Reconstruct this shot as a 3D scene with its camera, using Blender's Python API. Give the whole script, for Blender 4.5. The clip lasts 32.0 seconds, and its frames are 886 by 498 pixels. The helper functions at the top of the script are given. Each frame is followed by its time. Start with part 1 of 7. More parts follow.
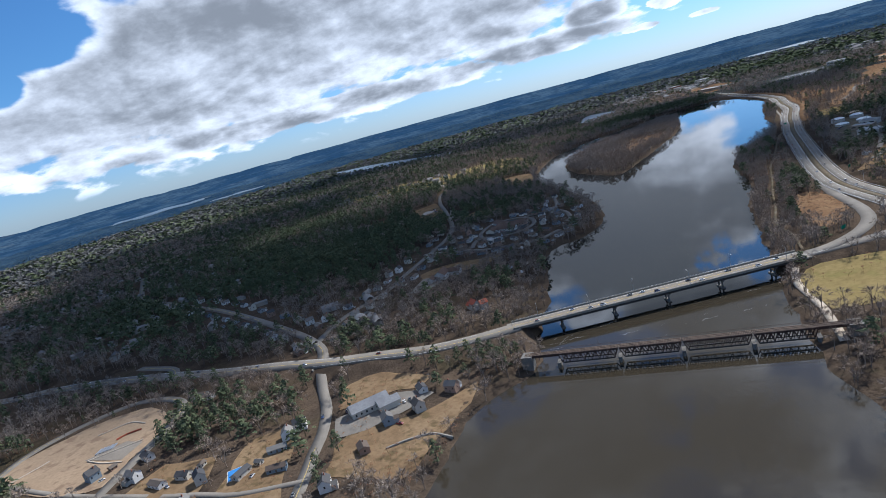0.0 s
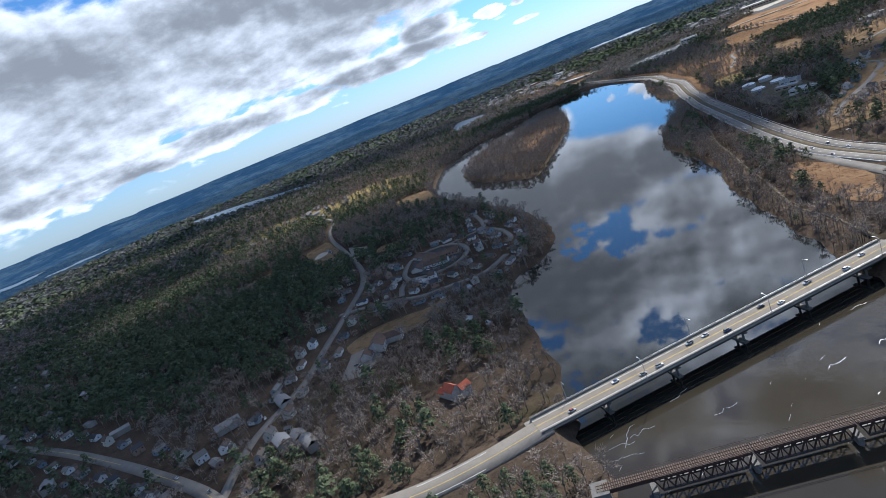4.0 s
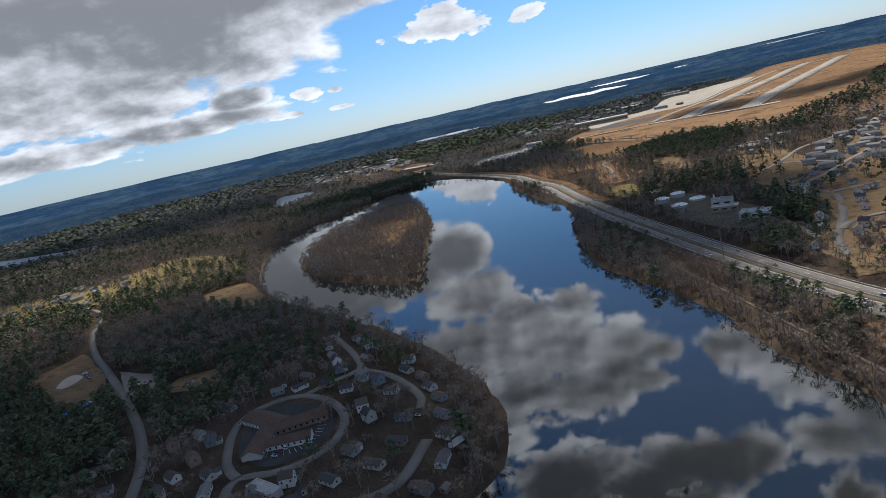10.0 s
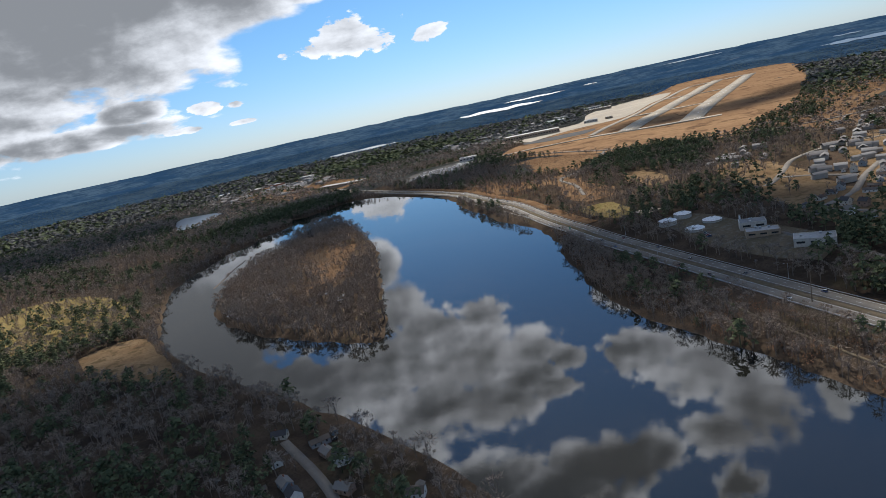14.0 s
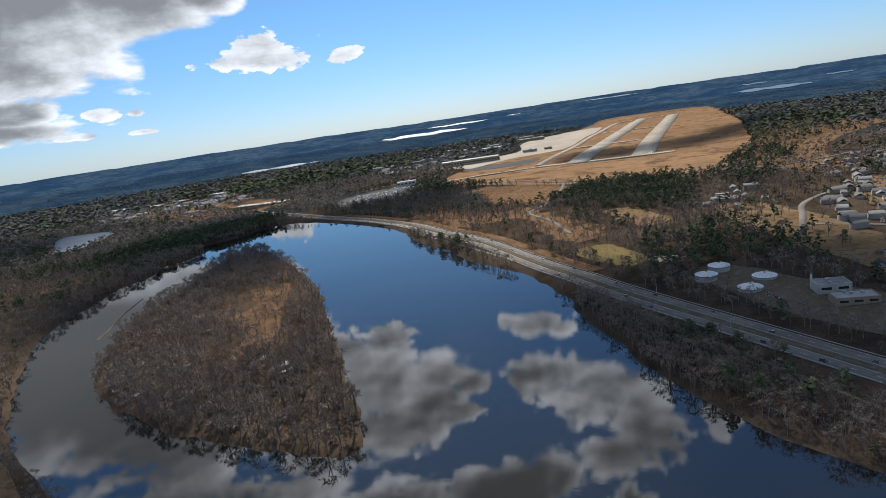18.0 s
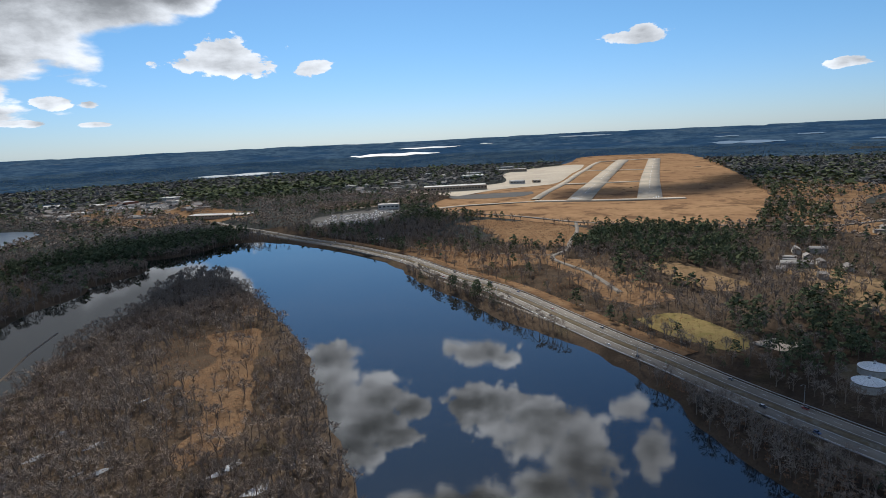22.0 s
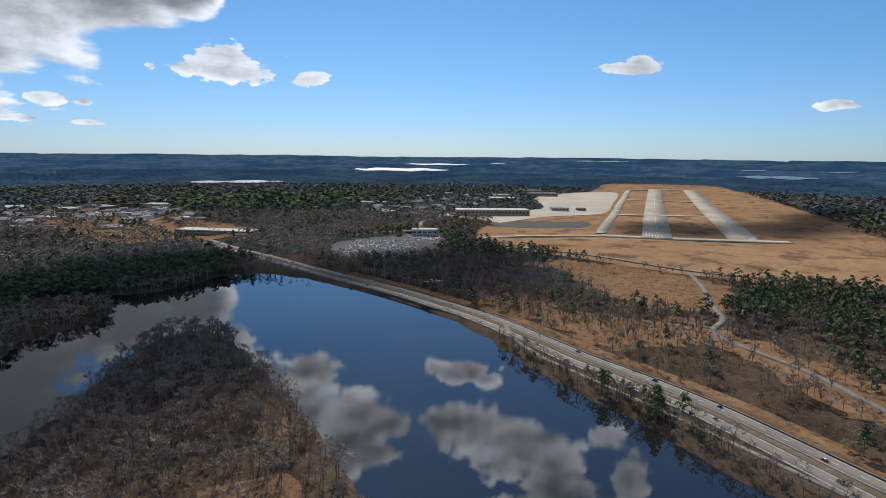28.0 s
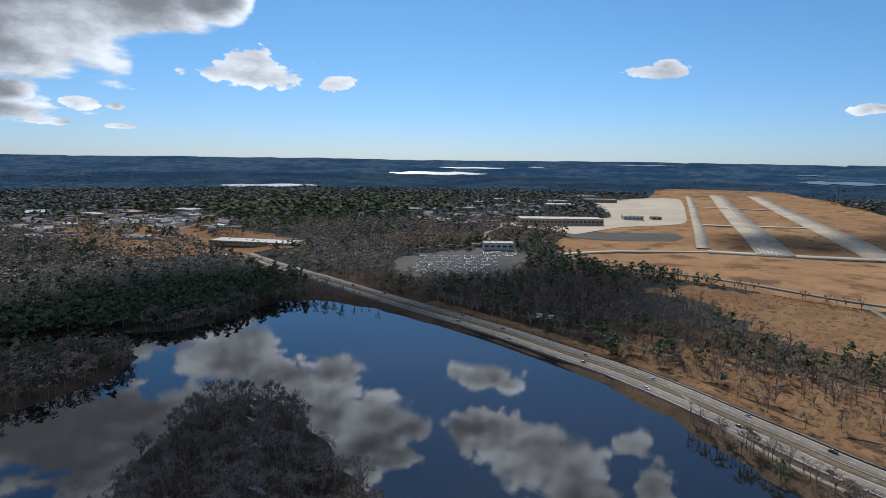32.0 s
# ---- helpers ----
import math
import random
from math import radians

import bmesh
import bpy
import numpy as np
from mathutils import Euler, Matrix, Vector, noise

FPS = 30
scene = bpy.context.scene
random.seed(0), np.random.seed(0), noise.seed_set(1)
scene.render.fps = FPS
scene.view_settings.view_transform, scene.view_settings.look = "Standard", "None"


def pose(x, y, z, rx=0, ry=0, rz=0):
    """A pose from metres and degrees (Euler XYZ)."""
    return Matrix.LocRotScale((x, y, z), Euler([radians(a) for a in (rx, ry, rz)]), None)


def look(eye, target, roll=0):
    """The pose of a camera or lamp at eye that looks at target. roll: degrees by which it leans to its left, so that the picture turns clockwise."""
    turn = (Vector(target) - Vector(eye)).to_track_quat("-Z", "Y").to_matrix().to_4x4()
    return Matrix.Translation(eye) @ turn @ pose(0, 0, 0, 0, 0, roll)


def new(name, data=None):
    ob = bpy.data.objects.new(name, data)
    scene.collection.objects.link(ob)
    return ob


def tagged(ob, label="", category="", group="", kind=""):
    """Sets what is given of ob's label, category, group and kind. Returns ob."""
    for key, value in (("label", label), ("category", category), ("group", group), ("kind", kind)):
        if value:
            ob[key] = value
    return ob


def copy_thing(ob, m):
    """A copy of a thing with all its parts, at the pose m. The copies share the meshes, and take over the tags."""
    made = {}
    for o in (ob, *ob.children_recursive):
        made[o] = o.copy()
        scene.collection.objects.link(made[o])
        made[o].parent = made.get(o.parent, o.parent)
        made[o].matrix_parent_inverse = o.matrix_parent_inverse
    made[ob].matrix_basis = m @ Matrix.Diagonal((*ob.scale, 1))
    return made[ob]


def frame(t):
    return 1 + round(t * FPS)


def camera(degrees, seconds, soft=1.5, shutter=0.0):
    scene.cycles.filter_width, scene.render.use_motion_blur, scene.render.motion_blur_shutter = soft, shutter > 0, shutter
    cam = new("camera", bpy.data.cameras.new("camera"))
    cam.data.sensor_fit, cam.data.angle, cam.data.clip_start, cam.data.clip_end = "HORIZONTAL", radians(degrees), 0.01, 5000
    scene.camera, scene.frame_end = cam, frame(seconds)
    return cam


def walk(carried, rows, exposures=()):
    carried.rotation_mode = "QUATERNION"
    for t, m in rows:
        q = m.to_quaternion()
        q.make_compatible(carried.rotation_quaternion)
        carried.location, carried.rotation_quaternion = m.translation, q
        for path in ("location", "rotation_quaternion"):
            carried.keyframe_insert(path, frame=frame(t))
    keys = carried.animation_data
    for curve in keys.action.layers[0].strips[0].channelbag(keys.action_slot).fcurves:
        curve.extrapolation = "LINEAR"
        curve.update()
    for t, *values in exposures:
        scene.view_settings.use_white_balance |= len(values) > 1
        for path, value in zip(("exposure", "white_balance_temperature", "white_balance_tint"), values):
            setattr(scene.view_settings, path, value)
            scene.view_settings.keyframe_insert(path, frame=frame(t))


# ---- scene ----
cam = camera(71.84, 32.0, soft=0.55)
# seconds, x, y, z, and the three turns of the camera, in degrees
PATH = [
    (0.0, -0.67, 0.94, 147.13, 77.31, 14.85, -0.07),
    (0.5, -7.46, 18.62, 147.59, 77.09, 15.97, -1.45),
    (1.0, -13.35, 36.61, 147.94, 76.74, 17.24, -2.94),
    (1.5, -18.40, 54.87, 148.21, 76.33, 18.42, -4.51),
    (2.0, -22.66, 73.34, 148.40, 75.99, 19.40, -6.32),
    (2.5, -26.19, 92.00, 148.51, 75.59, 20.27, -8.38),
    (3.0, -29.04, 110.80, 148.56, 75.18, 21.05, -10.48),
    (3.5, -31.25, 129.71, 148.56, 74.81, 21.61, -12.56),
    (4.0, -32.85, 148.71, 148.50, 74.59, 21.66, -14.53),
    (4.5, -33.90, 167.75, 148.40, 74.41, 21.68, -16.48),
    (5.0, -34.43, 186.83, 148.27, 74.25, 21.69, -18.43),
    (5.5, -34.47, 205.90, 148.10, 74.11, 21.69, -20.38),
    (6.0, -34.04, 224.96, 147.90, 74.19, 21.08, -22.12),
    (6.5, -33.19, 243.97, 147.68, 74.45, 20.19, -23.75),
    (7.0, -31.93, 262.94, 147.45, 74.94, 19.01, -25.16),
    (7.5, -30.28, 281.83, 147.20, 75.51, 17.67, -26.38),
    (8.0, -28.28, 300.64, 146.93, 76.08, 16.24, -27.57),
    (8.5, -25.93, 319.35, 146.65, 76.49, 14.89, -28.77),
    (9.0, -23.25, 337.96, 146.37, 76.75, 13.87, -29.98),
    (9.5, -20.25, 356.45, 146.08, 76.93, 13.14, -31.07),
    (10.0, -16.96, 374.83, 145.79, 77.10, 12.53, -32.09),
    (10.5, -13.38, 393.08, 145.50, 77.27, 11.94, -33.06),
    (11.0, -9.52, 411.21, 145.20, 77.53, 11.26, -34.05),
    (11.5, -5.39, 429.20, 144.90, 77.62, 10.79, -35.09),
    (12.0, -1.00, 447.07, 144.60, 77.54, 10.62, -36.15),
    (12.5, 3.64, 464.81, 144.30, 77.31, 10.87, -37.22),
    (13.0, 8.54, 482.43, 144.00, 77.07, 11.29, -38.27),
    (13.5, 13.68, 499.92, 143.70, 76.96, 11.51, -39.45),
    (14.0, 19.06, 517.29, 143.40, 76.72, 11.93, -40.89),
    (14.5, 24.68, 534.54, 143.10, 76.61, 11.96, -42.34),
    (15.0, 30.53, 551.69, 142.79, 76.56, 11.76, -43.78),
    (15.5, 36.62, 568.73, 142.48, 76.56, 11.67, -44.99),
    (16.0, 42.94, 585.67, 142.17, 76.73, 11.04, -45.87),
    (16.5, 49.49, 602.53, 141.85, 76.93, 10.41, -46.72),
    (17.0, 56.26, 619.30, 141.52, 77.12, 9.78, -47.56),
    (17.5, 63.25, 636.00, 141.19, 77.32, 9.15, -48.40),
    (18.0, 70.46, 652.64, 140.85, 77.61, 8.27, -48.84),
    (18.5, 77.89, 669.21, 140.49, 77.89, 7.44, -49.52),
    (19.0, 85.54, 685.75, 140.13, 78.08, 6.85, -50.24),
    (19.5, 93.39, 702.24, 139.75, 78.35, 6.13, -50.84),
    (20.0, 101.44, 718.70, 139.36, 78.60, 5.48, -51.32),
    (20.5, 109.69, 735.14, 138.95, 78.82, 4.80, -51.65),
    (21.0, 118.13, 751.58, 138.52, 79.07, 4.06, -51.88),
    (21.5, 126.75, 768.00, 138.08, 79.28, 3.38, -52.10),
    (22.0, 135.54, 784.43, 137.62, 79.50, 2.74, -52.30),
    (22.5, 144.50, 800.88, 137.14, 79.77, 2.01, -52.50),
    (23.0, 153.59, 817.34, 136.64, 80.08, 1.32, -52.72),
    (23.5, 162.82, 833.82, 136.13, 80.33, 0.81, -52.90),
    (24.0, 172.17, 850.34, 135.59, 80.32, 0.87, -53.06),
    (24.5, 181.61, 866.90, 135.03, 80.37, 0.92, -53.16),
    (25.0, 191.13, 883.49, 134.45, 80.43, 0.90, -53.23),
    (25.5, 200.71, 900.13, 133.85, 80.48, 0.80, -53.22),
    (26.0, 210.31, 916.81, 133.23, 80.65, 0.43, -53.19),
    (26.5, 219.92, 933.54, 132.59, 80.82, 0.06, -53.16),
    (27.0, 229.50, 950.31, 131.93, 80.99, -0.31, -53.13),
    (27.5, 239.02, 967.14, 131.26, 81.16, -0.68, -53.09),
    (28.0, 248.44, 984.00, 130.58, 81.15, -0.61, -52.86),
    (28.5, 257.73, 1000.90, 129.88, 81.27, -0.65, -52.58),
    (29.0, 266.84, 1017.83, 129.18, 81.44, -0.72, -52.39),
    (29.5, 275.74, 1034.79, 128.47, 81.57, -0.75, -52.25),
    (30.0, 284.36, 1051.77, 127.75, 81.55, -0.58, -52.02),
    (30.5, 292.67, 1068.75, 127.04, 81.56, -0.65, -51.69),
    (31.0, 300.60, 1085.73, 126.34, 81.62, -0.86, -51.39),
    (31.5, 308.09, 1102.68, 125.64, 81.57, -0.87, -51.07),
    (32.0, 315.09, 1119.60, 124.96, 81.50, -0.78, -50.62),
]
EXPOSURES = [(0.0, 0.52, 5400, 10), (3.0, 0.66, 5450, 10), (6.0, 0.70, 5350, 10), (8.0, 0.46, 5600, 10), (10.0, 0.30, 5930, 10), (15.5, 0.38, 6070, 10), (21.0, 0.28, 6070, 9), (32.0, 0.17, 5830, 9)]
walk(cam, [(t, pose(x, y, z, rx, ry, rz)) for t, x, y, z, rx, ry, rz in PATH], EXPOSURES)

# ---- world, sun ----
SKY_TINT = (0.57, 0.79, 0.95)
HAZE_TINT = (0.57, 0.73, 1.05)
SUN_AZ, SUN_EL = 45.5, 40.3
TO_SUN = Vector((math.cos(radians(SUN_EL)) * math.sin(radians(SUN_AZ)),
                 math.cos(radians(SUN_EL)) * math.cos(radians(SUN_AZ)), math.sin(radians(SUN_EL))))


class Nodes:
    """A small writer for node trees."""

    def __init__(self, tree):
        self.tree = tree
        tree.nodes.clear()

    def add(self, kind, inputs=(), **props):
        n = self.tree.nodes.new(kind)
        for k, v in props.items():
            setattr(n, k, v)
        for k, v in dict(inputs).items():
            if isinstance(v, bpy.types.NodeSocket):
                self.tree.links.new(v, n.inputs[k])
            else:
                n.inputs[k].default_value = v
        return n

    def math(self, op, a, b=0.0, c=0.0, clamp=False):
        return self.add("ShaderNodeMath", {0: a, 1: b, 2: c}, operation=op, use_clamp=clamp).outputs[0]

    def vec(self, op, a, b=(0, 0, 0)):
        n = self.add("ShaderNodeVectorMath", {0: a, 1: b}, operation=op)
        return n.outputs["Value"] if op in ("LENGTH", "DISTANCE", "DOT_PRODUCT") else n.outputs[0]

    def mix(self, f, a, b):
        n = self.tree.nodes.new("ShaderNodeMix")
        n.data_type = "RGBA"
        for i, v in ((0, f), (6, a), (7, b)):
            if isinstance(v, bpy.types.NodeSocket):
                self.tree.links.new(v, n.inputs[i])
            else:
                n.inputs[i].default_value = v if i == 0 else (*v[:3], 1)
        return n.outputs[2]

    def noise(self, v, scale, detail=4.0, rough=0.55, dist=0.0):
        return self.add("ShaderNodeTexNoise", {"Vector": v, "Scale": scale, "Detail": detail, "Roughness": rough,
                                               "Distortion": dist}).outputs[0]

    def ramp(self, v, lo, hi):
        return self.add("ShaderNodeMapRange", {0: v, 1: lo, 2: hi, 3: 0.0, 4: 1.0}, interpolation_type="SMOOTHSTEP").outputs[0]

    def link(self, a, b):
        self.tree.links.new(a, b)


# cumulus by direction: azimuth and elevation of each lump with its half widths, in degrees
CLOUDS = [
    (-22, 9, 26, 7.6), (4, 10, 21, 7.4), (15, 15, 17, 8.2), (24, 13.5, 8, 5.2), (30, 13.2, 4.5, 2.6), (8, 32, 27, 8), (19, 22, 10, 6),
    (-10, 2.9, 28, 1.2), (10, 3.2, 9, 1.1), (14.5, 4.6, 3.2, 1.2),
]
# the broken heaps higher up
CLOUDS_3 = [
    (30.5, 17.4, 5.2, 2.8), (24.5, 14.6, 4.2, 3),
    (29, 22.8, 9, 3.8), (35.5, 20.2, 4.2, 2.6), (40.3, 19.6, 3.2, 1.9), (38.8, 23.4, 7, 3.8), (44.6, 23.6, 4.2, 2.6), (33, 27, 8, 3.2), (40, 28, 4.6, 2.6),
    (46, 27.3, 3, 1.1), (47.6, 24.6, 2.6, 1.4), (43.4, 25.7, 4.2, 2.3), (55.6, 25.0, 5, 2.3), (60.4, 27.0, 5.6, 3.2), (64.4, 29, 4.6, 3.8), (61, 32, 3.8, 2.4),
    (49, 34.2, 8, 2.6), (44, 36, 10, 3.2), (38, 34.4, 9, 3.4), (55, 33.4, 3.6, 2.1),
]
CLOUDS_2 = [
    (55.2, 20.2, 3.2, 1.2), (57.4, 20.8, 1.6, 0.9), (69.4, 24.8, 1.9, 1.1), (71.4, 28.4, 1.6, 2.6), (52.2, 19.7, 1.6, 0.7), (62.5, 36, 2.4, 1.8),
    (33.4, 7.0, 4.9, 1.1), (33.7, 8.1, 2.6, 1.15), (41.0, 6.5, 1.8, 0.7), (69.6, 7.5, 3.1, 0.6),
    (69.9, 8.0, 1.3, 0.6), (85.0, 4.0, 1.6, 0.4), (20.5, 3.8, 1.8, 0.5), (23.0, 3.7, 1.1, 0.4), (17.8, 2.4, 2.0, 0.35),
    (23.2, 2.2, 1.0, 0.2),
]
world = bpy.data.worlds.new("sky")
scene.world = world
world.use_nodes = True
w = Nodes(world.node_tree)
sky = w.add("ShaderNodeTexSky", sky_type="NISHITA", sun_disc=False, sun_elevation=radians(SUN_EL), sun_rotation=radians(SUN_AZ),
            altitude=100.0, air_density=1.0, dust_density=0.15, ozone_density=3.0)
way = w.add("ShaderNodeTexCoord").outputs["Generated"]
part_xyz = w.add("ShaderNodeSeparateXYZ", {0: way})
dx, dy, dz = part_xyz.outputs[0], part_xyz.outputs[1], part_xyz.outputs[2]
az = w.math("MULTIPLY", w.math("ARCTAN2", dx, dy), 57.29578)
el = w.math("MULTIPLY", w.math("ARCSINE", dz), 57.29578)
spot = w.add("ShaderNodeCombineXYZ", {0: az, 1: el}).outputs[0]
# cumulus grain in degrees: smaller towards the horizon
grain = w.vec("MULTIPLY", spot, (0.105, 0.20, 1))
SUNWARD = (0.10, 0.16, 0.0)


def billow(p):
    wide = w.noise(p, 1.0, 7.0, 0.5, 0.15)
    small = w.noise(w.vec("MULTIPLY", p, (1.9, 2.6, 1)), 1.0, 7.0, 0.52, 0.15)
    f = w.ramp(el, 3.0, 11.0)
    return w.math("ADD", w.math("MULTIPLY", wide, f), w.math("MULTIPLY", small, w.math("SUBTRACT", 1.0, f)))


big, big_sun = billow(grain), billow(w.vec("ADD", grain, SUNWARD))
fine = w.noise(w.vec("MULTIPLY", spot, (0.42, 0.75, 1)), 1.0, 8.0, 0.6, 0.2)
fine_sun = w.noise(w.vec("ADD", w.vec("MULTIPLY", spot, (0.42, 0.75, 1)), (0.25, 0.5, 0)), 1.0, 8.0, 0.6, 0.2)


def lumps(rows):
    best = -1.0
    for a, e, ra, re in rows:
        d = w.vec("LENGTH", w.vec("MULTIPLY", w.vec("SUBTRACT", spot, (a, e, 0)), (1 / ra, 1 / re, 0)))
        best = w.math("MAXIMUM", best, w.math("SUBTRACT", 1.0, d))
    return best


bank, puffs, heaps = lumps(CLOUDS), lumps(CLOUDS_2), lumps(CLOUDS_3)
bank = w.math("SUBTRACT", bank, w.math("MAXIMUM", w.math("MULTIPLY", lumps([(-30.5, 12.8, 6.5, 3.4), (-34, 10, 3, 2)]), 1.1), 0.0))
# beyond the seen part, a broken cloud layer of the same kind
above = w.ramp(el, 38.0, 50.0)
behind = w.math("MULTIPLY", w.ramp(w.math("ABSOLUTE", w.math("SUBTRACT", az, 25.0)), 68.0, 84.0), 1.0)
rest = w.math("SUBTRACT", w.math("MULTIPLY", w.math("MAXIMUM", above, behind), 0.95), 1.0)
depth_1 = w.math("ADD", w.math("MAXIMUM", bank, rest), w.math("MULTIPLY", w.math("SUBTRACT", big, 0.5), w.math("ADD", 1.9, w.math("MULTIPLY", w.ramp(el, 17.0, 23.0), 1.3))))
depth_1 = w.math("ADD", depth_1, w.math("MULTIPLY", w.math("MULTIPLY", w.math("SUBTRACT", fine, 0.54), 2.2), w.math("MULTIPLY", w.math("MULTIPLY", w.ramp(az, 8.0, 16.0), w.ramp(az, 31.0, 25.0)), w.ramp(el, 14.0, 18.0))))
depth_2 = w.math("ADD", puffs, w.math("MULTIPLY", w.math("SUBTRACT", fine, 0.5), 2.7))
depth_3 = w.math("ADD", heaps, w.math("ADD", w.math("MULTIPLY", w.math("SUBTRACT", big, 0.5), 0.7), w.math("MULTIPLY", w.math("SUBTRACT", fine, 0.53), 1.7)))
depth = w.math("MAXIMUM", depth_1, w.math("MAXIMUM", depth_2, depth_3))
cover = w.ramp(depth, 0.0, 0.2)
# thick middles are grey, sides that face the sun and thin edges are white
relief = w.math("ADD", w.math("MULTIPLY", w.math("SUBTRACT", big, big_sun), 1.9), w.math("MULTIPLY", w.math("SUBTRACT", fine, fine_sun), 0.6))
soft_bank = w.math("ADD", w.math("MAXIMUM", bank, rest), w.math("MULTIPLY", w.math("SUBTRACT", big, 0.5), 0.9))
thick = w.ramp(w.math("MAXIMUM", soft_bank, w.math("MULTIPLY", depth_2, w.math("ADD", 0.28, w.math("MULTIPLY", w.ramp(el, 29.0, 34.0), 0.6)))), 0.0, 0.62)
thick = w.math("MULTIPLY", thick, w.math("ADD", w.math("ADD", 0.5, w.math("MULTIPLY", w.ramp(az, 0.0, 16.0), 0.35)), w.math("MULTIPLY", w.ramp(el, 8.5, 15.0), 0.6)))
thick = w.math("MULTIPLY", thick, w.math("SUBTRACT", 1.0, w.math("MULTIPLY", w.ramp(el, 17.0, 23.0), 0.3)))
thick = w.math("MULTIPLY", thick, w.math("SUBTRACT", 1.0, w.math("MULTIPLY", w.math("MULTIPLY", w.ramp(az, 12.0, 22.0), w.ramp(el, 33.0, 28.0)), 0.3)))
heap_thick = w.ramp(w.math("ADD", w.math("MULTIPLY", heaps, 0.6), w.math("MULTIPLY", w.math("SUBTRACT", big, 0.44), 1.5)), 0.02, 0.62)
thick = w.math("MAXIMUM", thick, w.math("MULTIPLY", heap_thick, w.math("ADD", 0.52, w.math("MULTIPLY", w.ramp(el, 31.0, 35.0), 0.55))))
lit = w.ramp(w.math("SUBTRACT", w.math("ADD", 0.80, relief), w.math("MULTIPLY", thick, 0.84)), -0.03, 1.22)
CLOUD_WHITE, CLOUD_GREY = (11.0, 11.1, 11.3), (2.7, 2.78, 2.9)
tone = w.mix(lit, CLOUD_GREY, CLOUD_WHITE)
# clouds glow where the sun stands close behind them
off_sun = w.vec("LENGTH", w.vec("MULTIPLY", w.vec("SUBTRACT", spot, (SUN_AZ, SUN_EL, 0)), (0.8, 1.0, 0)))
glow = w.math("ADD", 1.0, w.math("MULTIPLY", w.ramp(off_sun, 36.0, 12.0), w.math("ADD", -0.1, w.math("MULTIPLY", lit, 1.1))))
tone = w.vec("MULTIPLY", tone, w.add("ShaderNodeCombineXYZ", {0: glow, 1: glow, 2: glow}).outputs[0])
blue = w.add("ShaderNodeMix", data_type="RGBA", blend_type="MULTIPLY")
blue.inputs[0].default_value = 1.0
w.link(w.mix(w.ramp(el, 0.0, 11.0), HAZE_TINT, SKY_TINT), blue.inputs[7])
w.link(sky.outputs[0], blue.inputs[6])
shown = w.mix(w.math("MULTIPLY", cover, w.ramp(el, 0.3, 1.6)), blue.outputs[2], tone)
back = w.add("ShaderNodeBackground", {"Color": shown, "Strength": 0.079})
w.link(back.outputs[0], w.add("ShaderNodeOutputWorld").inputs[0])

sun = new("sun", bpy.data.lights.new("sun", "SUN"))
sun.data.energy, sun.data.angle, sun.data.color = 5.0, radians(0.35), (1.0, 0.89, 0.74)
sun.matrix_world = look((0, 0, 500), Vector((0, 0, 500)) - TO_SUN)

# ---- materials ----
def material(name, build, rough=0.9, spec=0.1, metal=0.0):
    m = bpy.data.materials.new(name)
    m.use_nodes = True
    g = Nodes(m.node_tree)
    pos = g.add("ShaderNodeNewGeometry").outputs["Position"]
    bsdf = g.add("ShaderNodeBsdfPrincipled", {"Roughness": rough, "Specular IOR Level": spec, "Metallic": metal})
    g.link(bsdf.outputs[0], g.add("ShaderNodeOutputMaterial").inputs[0])
    colour = build(g, pos, bsdf)
    if isinstance(colour, bpy.types.NodeSocket):
        g.link(colour, bsdf.inputs["Base Color"])
    else:
        bsdf.inputs["Base Color"].default_value = (*colour, 1)
    return m


def bump(g, bsdf, height, strength, distance):
    b = g.add("ShaderNodeBump", {"Strength": strength, "Distance": distance, "Height": height})
    g.link(b.outputs[0], bsdf.inputs["Normal"])


def mottled(name, a, b, scale=0.08, fine=1.2, rough=0.9, spec=0.1, metal=0.0, relief=0.0, c=None):
    def build(g, pos, bsdf):
        n1 = g.ramp(g.noise(pos, scale, 5, 0.6), 0.32, 0.68)
        n2 = g.noise(pos, fine, 4, 0.6)
        col = g.mix(n1, a, b)
        if c:
            col = g.mix(g.ramp(g.noise(pos, scale * 4.3, 4, 0.6), 0.52, 0.66), col, c)
        col = g.mix(g.math("MULTIPLY", g.ramp(n2, 0.35, 0.75), 0.45), col, tuple(0.55 * v for v in a))
        if relief:
            bump(g, bsdf, n2, relief, 0.5)
        return col
    return material(name, build, rough, spec, metal)


def per_object(name, colours, rough=0.8, spec=0.12, metal=0.0, dirt=0.25, scale=0.8):
    """Paint that differs from thing to thing."""
    def build(g, pos, bsdf):
        r = g.add("ShaderNodeObjectInfo").outputs["Random"]
        ramp = g.add("ShaderNodeValToRGB", {0: r})
        ramp.color_ramp.interpolation = "CONSTANT"
        els = ramp.color_ramp.elements
        while len(els) < len(colours):
            els.new(1.0)
        for i, cc in enumerate(colours):
            els[i].position, els[i].color = i / len(colours), (*cc, 1)
        n = g.noise(pos, scale, 5, 0.65)
        return g.mix(g.math("MULTIPLY", g.ramp(n, 0.45, 0.8), dirt), ramp.outputs[0], (0.12, 0.10, 0.08))
    return material(name, build, rough, spec, metal)


